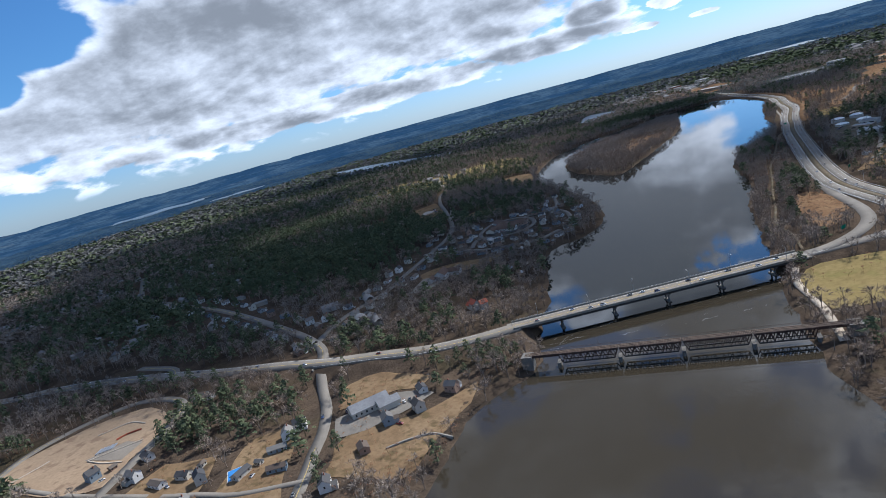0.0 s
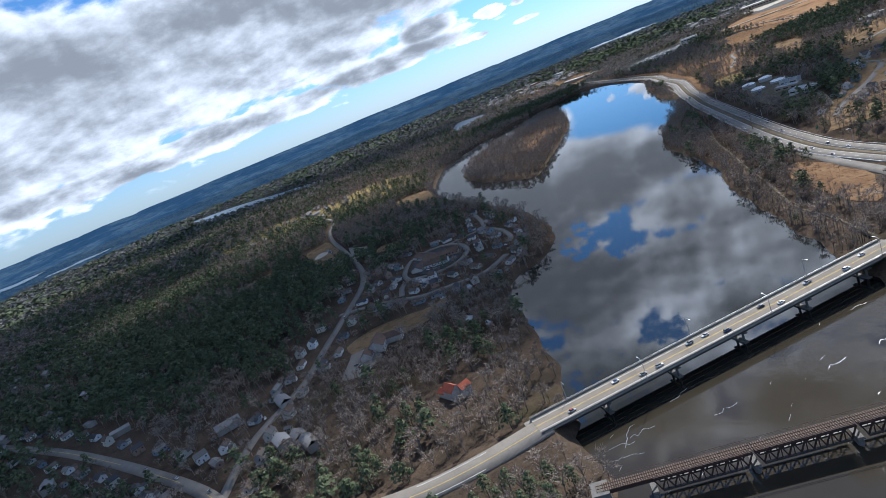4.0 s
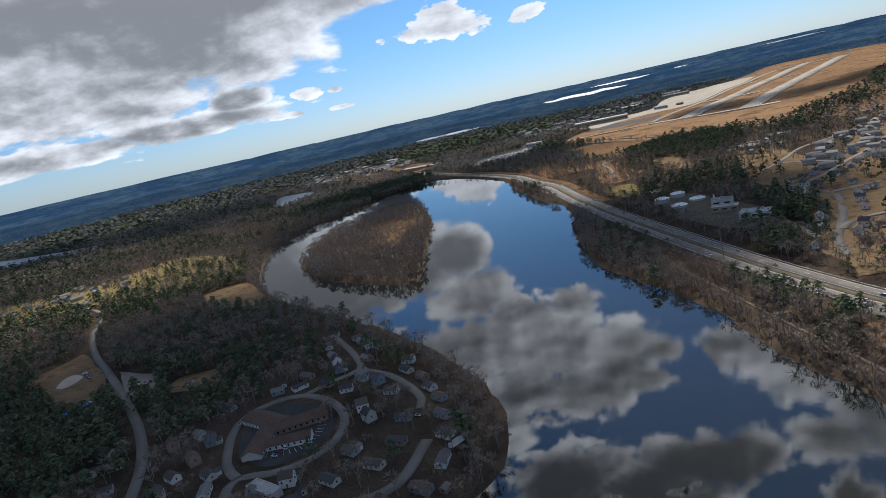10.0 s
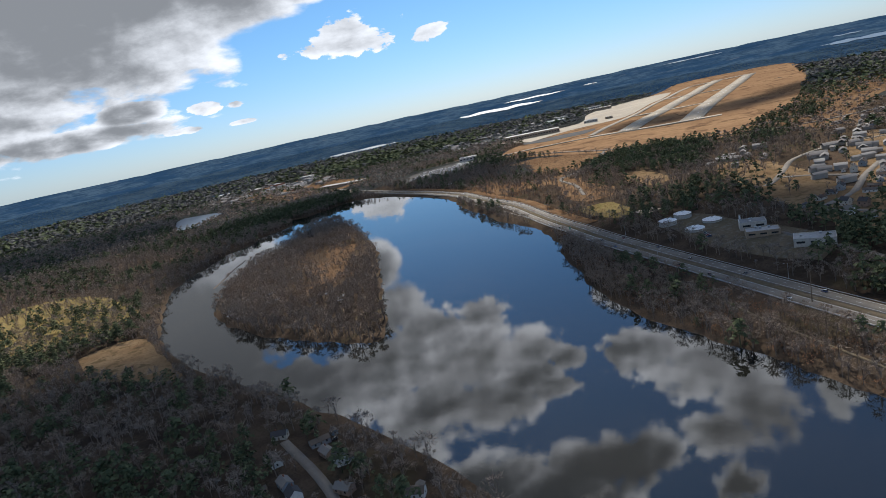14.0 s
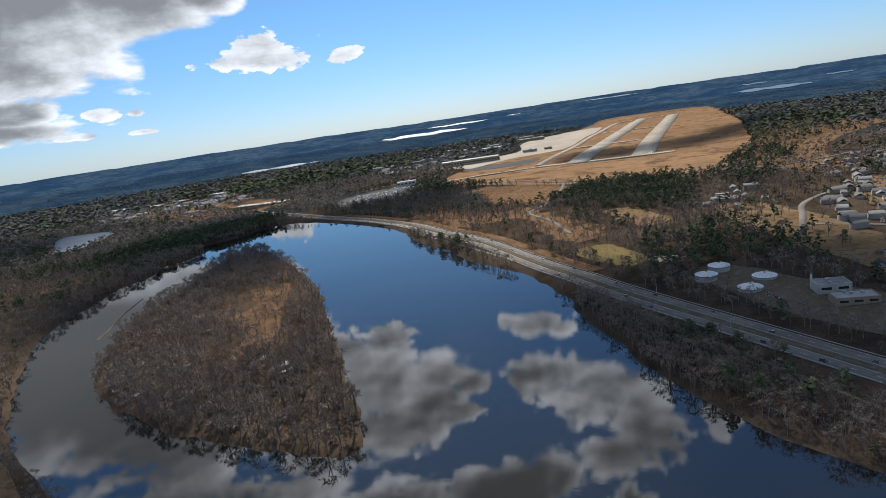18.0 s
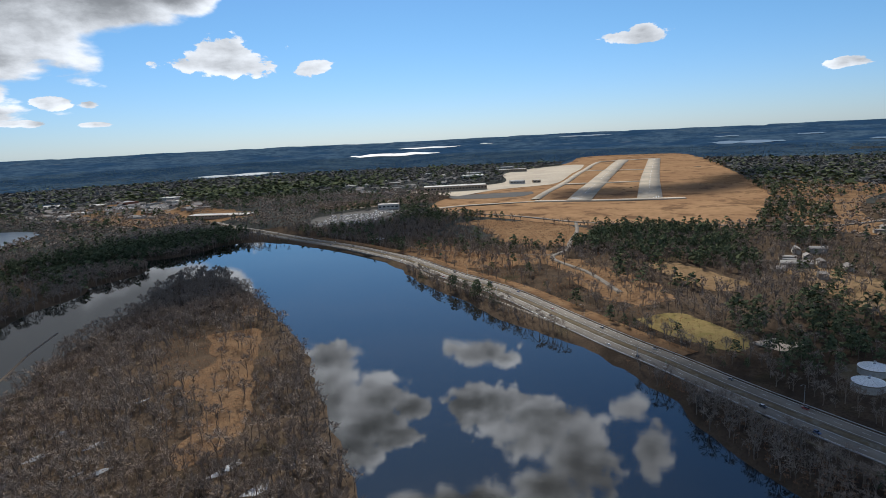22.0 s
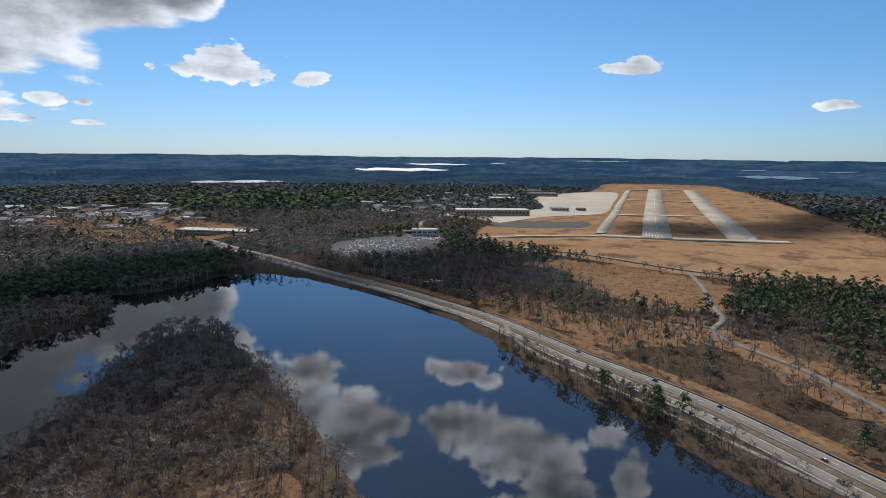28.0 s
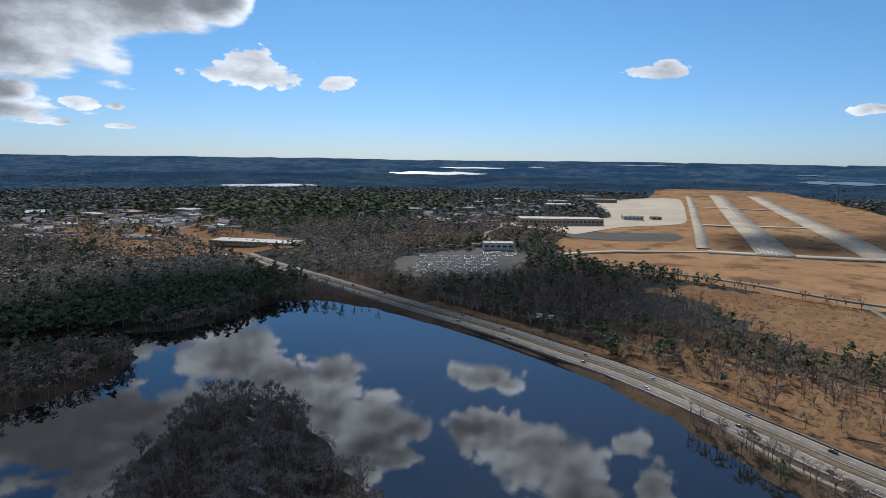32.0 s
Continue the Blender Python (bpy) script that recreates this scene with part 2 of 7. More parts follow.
def per_island(name, colours, rough=0.95, spec=0.0, patch=0.01):
    """Woods: a tone of its own for every tree's pieces, over broad patches."""
    def build(g, pos, bsdf):
        r = g.add("ShaderNodeNewGeometry").outputs["Random Per Island"]
        p = g.noise(pos, patch, 3, 0.5)
        col = g.mix(r, colours[0], colours[1])
        return g.mix(g.math("MULTIPLY", g.ramp(p, 0.42, 0.62), 0.6), col, colours[2])
    return material(name, build, rough, spec)


def ground_colour(g, pos, bsdf):
    """Leaf litter, russet grass and bare brown soil in drifts of several sizes."""
    wide = g.ramp(g.noise(pos, 0.011, 5, 0.6), 0.42, 0.60)
    mid = g.ramp(g.noise(pos, 0.06, 5, 0.65), 0.40, 0.62)
    fine_n = g.noise(pos, 0.7, 5, 0.65)
    col = g.mix(wide, (0.040, 0.032, 0.025), (0.080, 0.060, 0.044))
    col = g.mix(g.math("MULTIPLY", mid, 0.7), col, (0.104, 0.076, 0.053))
    col = g.mix(g.math("MULTIPLY", g.ramp(g.noise(pos, 0.02, 5, 0.6), 0.55, 0.7), 0.6), col, (0.055, 0.050, 0.026))
    bump(g, bsdf, fine_n, 0.7, 0.6)
    return g.mix(g.math("MULTIPLY", g.ramp(fine_n, 0.42, 0.68), 0.65), col, (0.036, 0.026, 0.018))


# canopy shade and a little distance haze are mixed into this floor colour
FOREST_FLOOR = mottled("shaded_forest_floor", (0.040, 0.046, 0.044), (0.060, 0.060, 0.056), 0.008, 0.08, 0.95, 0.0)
TURF = mottled("worn_brown_turf", (0.12, 0.10, 0.065), (0.15, 0.12, 0.085), 0.05, 0.6, 0.95, 0.0, 0, 0.2, (0.17, 0.155, 0.13))
GROUND = material("leaf_litter_and_dry_grass", ground_colour, 0.95, 0.0)


def water_colour(g, pos, bsdf):
    calm = g.ramp(g.noise(pos, 0.012, 3, 0.5), 0.35, 0.7)
    long_pos = g.vec("MULTIPLY", pos, (1.0, 0.6, 1.0))
    h = g.math("ADD", g.math("MULTIPLY", g.noise(long_pos, 0.30, 3, 0.5), 1.0), g.math("MULTIPLY", g.noise(long_pos, 1.5, 3, 0.55), 0.55))
    # choppy below the road bridge, where the current runs
    run = g.ramp(g.add("ShaderNodeSeparateXYZ", {0: pos}).outputs[1], 366.0, 345.0)
    ruffled = g.math("MULTIPLY", run, g.ramp(g.noise(pos, 0.022, 4, 0.65), 0.50, 0.60))
    b = g.add("ShaderNodeBump", {"Strength": g.math("ADD", g.math("MULTIPLY", ruffled, 0.05), g.math("ADD", g.math("ADD", 0.003, g.math("MULTIPLY", run, 0.010)), g.math("MULTIPLY", calm, 0.006))), "Distance": 1.0, "Height": h})
    g.link(b.outputs[0], bsdf.inputs["Normal"])
    g.link(g.math("ADD", 0.006, g.math("ADD", g.math("MULTIPLY", run, 0.008), g.math("MULTIPLY", ruffled, 0.05))), bsdf.inputs["Roughness"])
    g.link(g.math("SUBTRACT", 1.7, g.math("MULTIPLY", run, 0.36)), bsdf.inputs["IOR"])
    return g.mix(run, g.mix(calm, (0.0085, 0.0095, 0.0090), (0.013, 0.013, 0.011)), (0.034, 0.028, 0.019))


WATER = material("river_water", water_colour, 0.014, 0.5)
# pale lake colour stands in for the bright sky mirrored in the water
LAKE = mottled("sky_pale_lake", (0.12, 0.165, 0.21), (0.095, 0.135, 0.18), 0.01, 0.05, 0.4, 0.2)
ASPHALT = mottled("old_grey_asphalt", (0.205, 0.185, 0.158), (0.155, 0.140, 0.120), 0.06, 1.5, 0.85, 0.06)
ASPHALT_DARK = mottled("dark_asphalt", (0.050, 0.049, 0.048), (0.070, 0.068, 0.065), 0.05, 1.5, 0.85, 0.06)
CONCRETE = mottled("weathered_concrete", (0.255, 0.235, 0.20), (0.205, 0.19, 0.163), 0.09, 1.3, 0.85, 0.06)
RUNWAY = mottled("pale_runway_concrete", (0.37, 0.322, 0.25), (0.25, 0.222, 0.178), 0.02, 0.3, 0.85, 0.06)
RUST = mottled("rusty_brown_steel", (0.062, 0.034, 0.025), (0.040, 0.026, 0.022), 0.3, 2.0, 0.8, 0.3)
STEEL_DARK = mottled("dark_weathering_steel", (0.045, 0.04, 0.038), (0.06, 0.05, 0.045), 0.3, 2.0, 0.6, 0.4)
GALV = mottled("galvanised_steel", (0.42, 0.43, 0.44), (0.34, 0.35, 0.36), 0.5, 3.0, 0.5, 0.5, 0.6)
STONE = mottled("grey_granite", (0.17, 0.16, 0.145), (0.12, 0.113, 0.102), 0.4, 2.0, 0.9, 0.3)
MARK_WHITE = mottled("worn_white_paint", (0.62, 0.62, 0.60), (0.48, 0.48, 0.46), 0.3, 2.0, 0.8)
MARK_YELLOW = mottled("worn_yellow_paint", (0.62, 0.44, 0.10), (0.48, 0.35, 0.10), 0.3, 2.0, 0.8)
GRASS_DRY = mottled("dry_winter_grass", (0.165, 0.110, 0.062), (0.225, 0.158, 0.092), 0.03, 0.35, 0.95, 0.0, 0, 0.3, (0.115, 0.084, 0.044))
GRASS_AIR = mottled("russet_airfield_grass", (0.220, 0.134, 0.076), (0.285, 0.180, 0.100), 0.005, 0.06, 0.95, 0.0, 0, 0.2, (0.125, 0.078, 0.048))
GRASS_GREEN = mottled("faded_green_turf", (0.215, 0.165, 0.07), (0.25, 0.19, 0.085), 0.02, 0.35, 0.95, 0.0, 0, 0.3, (0.185, 0.155, 0.06))
SAND = mottled("pale_sand", (0.48, 0.41, 0.32), (0.40, 0.34, 0.27), 0.05, 0.8, 0.95, 0.0)
DIRT = mottled("bare_tan_soil", (0.32, 0.235, 0.155), (0.26, 0.19, 0.125), 0.03, 0.5, 0.95, 0.0, 0, 0.3, (0.20, 0.14, 0.095))
GRAVEL = mottled("grey_gravel", (0.23, 0.20, 0.16), (0.18, 0.157, 0.128), 0.07, 1.2, 0.95, 0.2)
ROOF = per_object("shingle_roof", [(0.07, 0.068, 0.068), (0.125, 0.118, 0.11), (0.10, 0.076, 0.06), (0.18, 0.17, 0.155), (0.055, 0.055, 0.058), (0.12, 0.098, 0.08)], 0.9, 0.2)
SIDING = per_object("painted_clapboard", [(0.60, 0.58, 0.54), (0.46, 0.43, 0.37), (0.30, 0.31, 0.31), (0.50, 0.47, 0.40), (0.20, 0.24, 0.27), (0.28, 0.19, 0.14), (0.66, 0.65, 0.62)], 0.75, 0.3)
RED_ROOF = mottled("orange_red_roof", (0.34, 0.095, 0.055), (0.28, 0.08, 0.048), 0.2, 1.4, 0.8)
METAL_ROOF = mottled("pale_membrane_roof", (0.40, 0.39, 0.37), (0.30, 0.295, 0.285), 0.05, 0.6, 0.7)
WALL_PALE = mottled("pale_panel_wall", (0.50, 0.48, 0.43), (0.42, 0.40, 0.37), 0.1, 0.8, 0.8)
WALL_TAN = mottled("tan_block_wall", (0.36, 0.28, 0.20), (0.30, 0.24, 0.18), 0.1, 0.8, 0.85)
GREY_ROOF = mottled("grey_flat_roof", (0.26, 0.26, 0.26), (0.20, 0.20, 0.205), 0.08, 0.8, 0.9)
BRICK_WALL = mottled("red_brick_wall", (0.26, 0.12, 0.08), (0.21, 0.10, 0.07), 0.3, 1.4, 0.9)
GLASS = material("window_glass", lambda g, pos, b: (0.02, 0.025, 0.03), 0.08, 0.6)
TANK_WHITE = mottled("white_tank_shell", (0.74, 0.74, 0.72), (0.62, 0.62, 0.60), 0.15, 1.0, 0.35, 0.5)
CAR_PAINT = per_object("car_paint", [(0.62, 0.62, 0.62), (0.03, 0.03, 0.035), (0.30, 0.31, 0.32), (0.70, 0.70, 0.70), (0.22, 0.025, 0.025), (0.04, 0.07, 0.16), (0.12, 0.125, 0.13)], 0.3, 0.5, 0.0, 0.1, 2.0)
# black for tyres and bed liner, and for the painted shade of the underpass
RUBBER_AND_SHADE = material("black_rubber_and_shade", lambda g, pos, b: (0.02, 0.02, 0.02), 0.8, 0.3)
BARK = per_island("grey_brown_bark", [(0.13, 0.105, 0.085), (0.19, 0.16, 0.135), (0.155, 0.115, 0.09)])
TWIGS = per_island("bare_winter_twigs", [(0.135, 0.114, 0.097), (0.300, 0.250, 0.208), (0.232, 0.176, 0.133)])
NEEDLES = per_island("white_pine_needles", [(0.034, 0.046, 0.026), (0.138, 0.152, 0.084), (0.072, 0.090, 0.050)])
# bare crowns of the far ring: TWIGS greyed by distance in the colour itself
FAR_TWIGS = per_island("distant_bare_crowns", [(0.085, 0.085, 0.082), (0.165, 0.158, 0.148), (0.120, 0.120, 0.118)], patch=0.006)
# far crowns carry the distance haze as blue in their colour
FAR_WOODS = per_island("haze_blue_far_woods", [(0.044, 0.068, 0.084), (0.074, 0.098, 0.112), (0.038, 0.072, 0.106)], patch=0.004)
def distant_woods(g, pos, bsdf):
    """Conifer stands, paler hardwoods and a few clearings; miles of haze painted in."""
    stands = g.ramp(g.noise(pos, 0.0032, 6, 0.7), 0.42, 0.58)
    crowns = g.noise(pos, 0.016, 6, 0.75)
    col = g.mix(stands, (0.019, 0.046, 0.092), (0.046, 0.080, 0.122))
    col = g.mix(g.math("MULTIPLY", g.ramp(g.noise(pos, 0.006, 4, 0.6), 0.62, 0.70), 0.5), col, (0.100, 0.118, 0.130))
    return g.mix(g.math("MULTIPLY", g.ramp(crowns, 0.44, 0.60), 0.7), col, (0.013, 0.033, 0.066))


BLUE_HILLS = material("haze_blue_far_hills", distant_woods, 0.95, 0.0)


def cloud_matter():
    """Droplets let the sun's light through to the base."""
    m = bpy.data.materials.new("cloud_white")
    m.use_nodes = True
    g = Nodes(m.node_tree)
    pos = g.add("ShaderNodeNewGeometry").outputs["Position"]
    tone = g.mix(g.noise(pos, 0.004, 5, 0.6), (0.80, 0.81, 0.83), (0.97, 0.97, 0.97))
    t = g.add("ShaderNodeBsdfTranslucent", {"Color": tone})
    d = g.add("ShaderNodeBsdfDiffuse", {"Color": tone})
    k = g.add("ShaderNodeMixShader", {0: 0.8})
    g.link(d.outputs[0], k.inputs[1])
    g.link(t.outputs[0], k.inputs[2])
    thin = g.add("ShaderNodeMixShader", {0: g.ramp(g.noise(pos, 0.006, 4, 0.6), -0.2, 0.95)})
    g.link(k.outputs[0], thin.inputs[1])
    g.link(g.add("ShaderNodeBsdfTransparent").outputs[0], thin.inputs[2])
    g.link(thin.outputs[0], g.add("ShaderNodeOutputMaterial").inputs[0])
    return m


CLOUD_MATTER = cloud_matter()
# one pale tone for ice, foam and the sky sheen painted on pools
SNOW = mottled("ice_foam_and_pool_sheen", (0.34, 0.36, 0.39), (0.26, 0.28, 0.30), 0.2, 1.0, 0.25, 0.5)
SIGN_GREEN = mottled("green_sign_sheet", (0.02, 0.20, 0.11), (0.02, 0.17, 0.09), 0.5, 3.0, 0.5)
BLUE_TARP = mottled("blue_tarpaulin", (0.06, 0.22, 0.52), (0.05, 0.18, 0.44), 0.4, 2.0, 0.6)
WOOD = mottled("weathered_wood", (0.20, 0.155, 0.115), (0.15, 0.115, 0.085), 0.4, 3.0, 0.9)
SCRUB = per_island("russet_scrub", [(0.16, 0.080, 0.046), (0.26, 0.145, 0.078), (0.20, 0.120, 0.080)], patch=0.03)
TUFTS = per_island("dry_grass_tufts", [(0.26, 0.19, 0.11), (0.36, 0.27, 0.16), (0.22, 0.17, 0.09)], patch=0.03)
BROWN_ROOF = mottled("brown_shingle_roof", (0.105, 0.07, 0.052), (0.135, 0.092, 0.07), 0.2, 1.4, 0.9)
GRASS_RUSSET = mottled("russet_meadow_grass", (0.165, 0.100, 0.056), (0.220, 0.142, 0.080), 0.05, 0.45, 0.95, 0.0, 0, 0.4, (0.088, 0.054, 0.034))
APRON = mottled("cream_apron_concrete", (0.42, 0.37, 0.29), (0.34, 0.30, 0.24), 0.01, 0.2, 0.9, 0.05)
GRASS_ISLE = mottled("rough_island_grass", (0.128, 0.082, 0.050), (0.185, 0.120, 0.070), 0.13, 0.9, 0.95, 0.0, 0, 0.4, (0.074, 0.050, 0.034))
BRIDGE_ROAD = mottled("worn_tan_asphalt", (0.235, 0.205, 0.165), (0.185, 0.162, 0.132), 0.12, 1.8, 0.9, 0.04)

# ---- the lie of the land ----
CENTRE, RIM, RISE_FROM = (150.0, 600.0), 4360.0, 2650.0
RIVER = [(-170, -900), (-140, -200), (-95.5, 57.3), (-59.2, 181.4), (-43.9, 232), (-36.3, 253), (-20.1, 286.4), (-4.8, 300.8), (9.5, 307.4), (20.4, 330), 
    (19.4, 355.8), (29.9, 387.3), (38.5, 413.1), (41.4, 438), (46.2, 465.6), (50.9, 500), (56.7, 531.5), (66.2, 550.6), (81.5, 564), (99.6, 570.7), 
    (117.6, 592.5), (130, 616.4), (139.6, 651.7), (144.4, 696.6), (146.3, 750), (143.4, 790.1), (138.6, 847.4), (130, 916.1), (123.4, 980.7), (126.3, 1023.6), 
    (131, 1068.4), (145.3, 1120.9), (169.1, 1188.5), (207.2, 1279), (286.3, 1364.8), (327.2, 1402.9), (370.1, 1423.8)]
RIVER_2 = [(397.6, 1457.4), (437.4, 1465), (464.9, 1481.1), (478.2, 1497.2), (480.1, 1525.6), (453.5, 1540.8), (413.7, 1552.2), (366.4, 1565.4), (368.2, 1591.9), (432.7, 1590.1), 
    (474.4, 1573), (501.8, 1548.4), (536.9, 1535.1), (575.8, 1537.9), (617.4, 1554), (648.7, 1535.1), (662.9, 1492.5), (662.9, 1430.9), (654.4, 1347.5), (637.3, 1277.4), 
    (610.8, 1218.6), (583.3, 1175), (553, 1119.4), (534, 1070), (508.3, 1028.2), (494.1, 978.5), (481.7, 940.4), (465.5, 919.5), (435.2, 874.9), (406.6, 852.1), 
    (378.1, 814), (351.4, 784.4), (320.9, 736.8), (307.5, 705.3), (285.4, 631), (269.1, 586.1), (248.1, 549.9), (231.9, 516.5), (217.6, 476.4), (200.9, 433.2), 
    (184.6, 394)]
RIVER_3 = [(171.9, 355.2), (158.5, 326.5), (143.2, 276.9), (134.6, 252.1), (130.8, 229.2), (128.9, 203.4), (135.6, 143.2), (157.5, 38.2), (180, -200), (120, -900)
    ]
ISLAND = [(213.2, 857.8), (201.7, 889.2), (191.3, 929.3), (181.7, 970.3), (178.9, 1033.2), (185.5, 1086.5), (203.7, 1130.8), (221.8, 1159.4), (242.8, 1193.6), (282.7, 1236.5), 
    (332.2, 1284.1), (377.9, 1321.2), (420.7, 1365.6), (456.8, 1390.2), (487.2, 1390.2), (491.9, 1367.5), (483.4, 1333.3), (472, 1301), (460.6, 1274.4), (444.4, 1227), 
    (420.7, 1174.8), (382.8, 1099.9), (341.8, 1038.9), (308.5, 986.5), (279.9, 944.5), (260.8, 916.9), (230.3, 869.2)]
SHORE = np.array(RIVER + RIVER_2 + RIVER_3, float)
ISLE = np.array(ISLAND, float)
US_1 = [(286, -300), (286, 100), (288, 300), (295, 400), (302, 455), (312, 520), (333, 581), (354, 631), (386, 702), (417, 770),
        (442, 824), (459, 858), (478, 893), (496, 930), (525, 982), (564, 1050), (585, 1100), (598, 1138), (608, 1160), (619, 1186),
        (633, 1217), (646, 1253), (656, 1294), (668, 1345), (677, 1400), (684, 1454), (694, 1520), (708, 1601), (722, 1697), (750, 1830), (800, 2050), (890, 2350)]
US_Z = 2.4
ROUTE = [(-1000, 640), (-700, 560), (-520, 510), (-432, 487), (-376, 481), (-315, 464), (-235, 432), (-170, 401), (-118, 377), (-86, 368), (-50, 361), (-18, 361), (12, 364)]
SIDE_ROAD = [(-119, 380), (-123, 401), (-133, 426), (-153, 460)]
RAMP = [(187, 367), (212, 370), (236, 382), (257, 404), (271, 430), (281, 458), (291, 496), (303, 532)]
RAMP_2 = [(187, 366), (225, 366), (262, 372), (300, 385), (360, 400)]


def seg_dist(px, py, line, closed=False):
    """Distance from points to a line of points."""
    line = np.asarray(line, float)
    a = line if closed else line[:-1]
    b = np.roll(line, -1, 0) if closed else line[1:]
    best = np.full(px.shape, 1e9)
    for (x0, y0), (x1, y1) in zip(a, b):
        ex, ey = x1 - x0, y1 - y0
        k = np.clip(((px - x0) * ex + (py - y0) * ey) / (ex * ex + ey * ey + 1e-9), 0, 1)
        np.minimum(best, (px - x0 - k * ex) ** 2 + (py - y0 - k * ey) ** 2, out=best)
    return np.sqrt(best)


def inside(px, py, poly):
    poly = np.asarray(poly, float)
    hit = np.zeros(px.shape, bool)
    for (x0, y0), (x1, y1) in zip(poly, np.roll(poly, -1, 0)):
        if y0 != y1:
            hit ^= ((y0 > py) != (y1 > py)) & (px < (x1 - x0) * (py - y0) / (y1 - y0) + x0)
    return hit


def curve(points, step=6.0):
    """A smooth line through points, at even steps."""
    p = np.asarray(points, float)
    q = np.vstack([2 * p[0] - p[1], p, 2 * p[-1] - p[-2]])
    out = []
    for i in range(1, len(q) - 2):
        n = max(1, int(np.linalg.norm(q[i + 1] - q[i]) / step))
        t = (np.arange(n) / n)[:, None]
        out.append(0.5 * (2 * q[i] + (q[i + 1] - q[i - 1]) * t + (2 * q[i - 1] - 5 * q[i] + 4 * q[i + 1] - q[i + 2]) * t ** 2
                          + (3 * q[i] - q[i - 1] - 3 * q[i + 1] + q[i + 2]) * t ** 3))
    return np.vstack(out + [p[-1:]])


def wobble(x, y, size, seed=0.0):
    """Gentle waves that do not repeat visibly."""
    u, v = x / size + seed, y / size - seed * 1.7
    return (np.sin(u * 1.9 + 1.3 * np.sin(v * 1.1)) + np.sin(v * 2.3 + 1.1 * np.sin(u * 1.7 + 2)) + np.sin((u + v) * 1.37 + 0.7)) / 3


def ease(v):
    v = np.clip(v, 0, 1)
    return v * v * (3 - 2 * v)


SHORE_LINE = curve(np.vstack([SHORE, SHORE[:1]]), 9.0)[:-1]
ISLE_LINE = curve(np.vstack([ISLE, ISLE[:1]]), 9.0)[:-1]
# ragged banks
SHORE_LINE += np.stack([wobble(SHORE_LINE[:, 0], SHORE_LINE[:, 1], 14, 1) * 2.2, wobble(SHORE_LINE[:, 0], SHORE_LINE[:, 1], 11, 2) * 2.2], 1)
ISLE_LINE += np.stack([wobble(ISLE_LINE[:, 0], ISLE_LINE[:, 1], 12, 3) * 2.5, wobble(ISLE_LINE[:, 0], ISLE_LINE[:, 1], 9, 4) * 2.5], 1)
US_LINE, ROUTE_LINE, RAMP_LINE, RAMP_2_LINE = (curve(v, 8.0) for v in (US_1, ROUTE, RAMP, RAMP_2))


def bank(x, y):
    """Metres from the water's edge: on land plus, in the water minus; and whether on the island."""
    near = (x > -900) & (x < 1200) & (y > -1000) & (y < 2200)
    d = np.full(x.shape, 900.0)
    on = np.zeros(x.shape, bool)
    nx, ny = x[near], y[near]
    ds, di = seg_dist(nx, ny, SHORE_LINE, True), seg_dist(nx, ny, ISLE_LINE, True)
    wet, isle = inside(nx, ny, SHORE_LINE), inside(nx, ny, ISLE_LINE)
    d[near] = np.where(isle, di, np.where(wet, -np.minimum(ds, di), ds))
    on[near] = isle
    return d, on


def height(x, y):
    x, y = np.asarray(x, float), np.asarray(y, float)
    d, isle = bank(x, y)
    low = 1.6 * ease(d / 7) + 0.9 * wobble(x, y, 16, 5) * ease(d / 20)
    land = 2.0 * ease(d / 9) + 2.4 * ease((d - 6) / 45) + 4.6 * ease((d - 25) / 260) + 2.6 * wobble(x, y, 120, 6) * ease((d - 40) / 200) + 0.25 * wobble(x, y, 13, 7) * ease(d / 10)
    h = np.where(isle, low, land)
    near = (x > -1100) & (x < 1000) & (y > -400) & (y < 2500)
    nx, ny, nh = x[near], y[near], h[near]
    du = seg_dist(nx, ny, US_LINE)
    k = ease((du - 15) / 34)
    nh = np.where(d[near] > 0, np.minimum(US_Z, 0.8 + d[near] * 0.5) * (1 - k) + nh * k, nh)
    for line, top in ((ROUTE_LINE, 8.2), (RAMP_LINE, 0.0), (RAMP_2_LINE, 7.4)):
        dl = seg_dist(nx, ny, line)
        up = top if top else 8.2 - 5.6 * ease((np.hypot(nx - 187, ny - 367) - 30) / 120)
        if top == 8.2:
            up = top + 3.4 * ease(1.25 - np.abs(nx + 119) / 80)
        nh = np.where(d[near] > -2, np.maximum(nh, up - 0.35 - np.maximum(dl - 9, 0) * 0.62), nh)
        nh = np.where((dl < 9) & (d[near] > -2), up - 0.35, nh)
    dn = seg_dist(nx, ny, SIDE_ROAD)
    up = 11.2 - 5.5 * ease(np.hypot(nx + 119, ny - 380) / 95) - np.maximum(dn - 6, 0) * 0.5
    h[near] = np.where(d[near] > 0, np.maximum(nh, up), nh)
    wet = d < 0
    h = np.where(wet, -3.0 * ease(-d / 12), h)
    r = np.hypot(x - CENTRE[0], y - CENTRE[1])
    s = np.clip((r - RISE_FROM) / (RIM - RISE_FROM), 0, 1)
    return h + s ** 1.5 * (103 + 2.4 * wobble(x, y, 700, 8) + 3.5 * wobble(x, y, 260, 9))


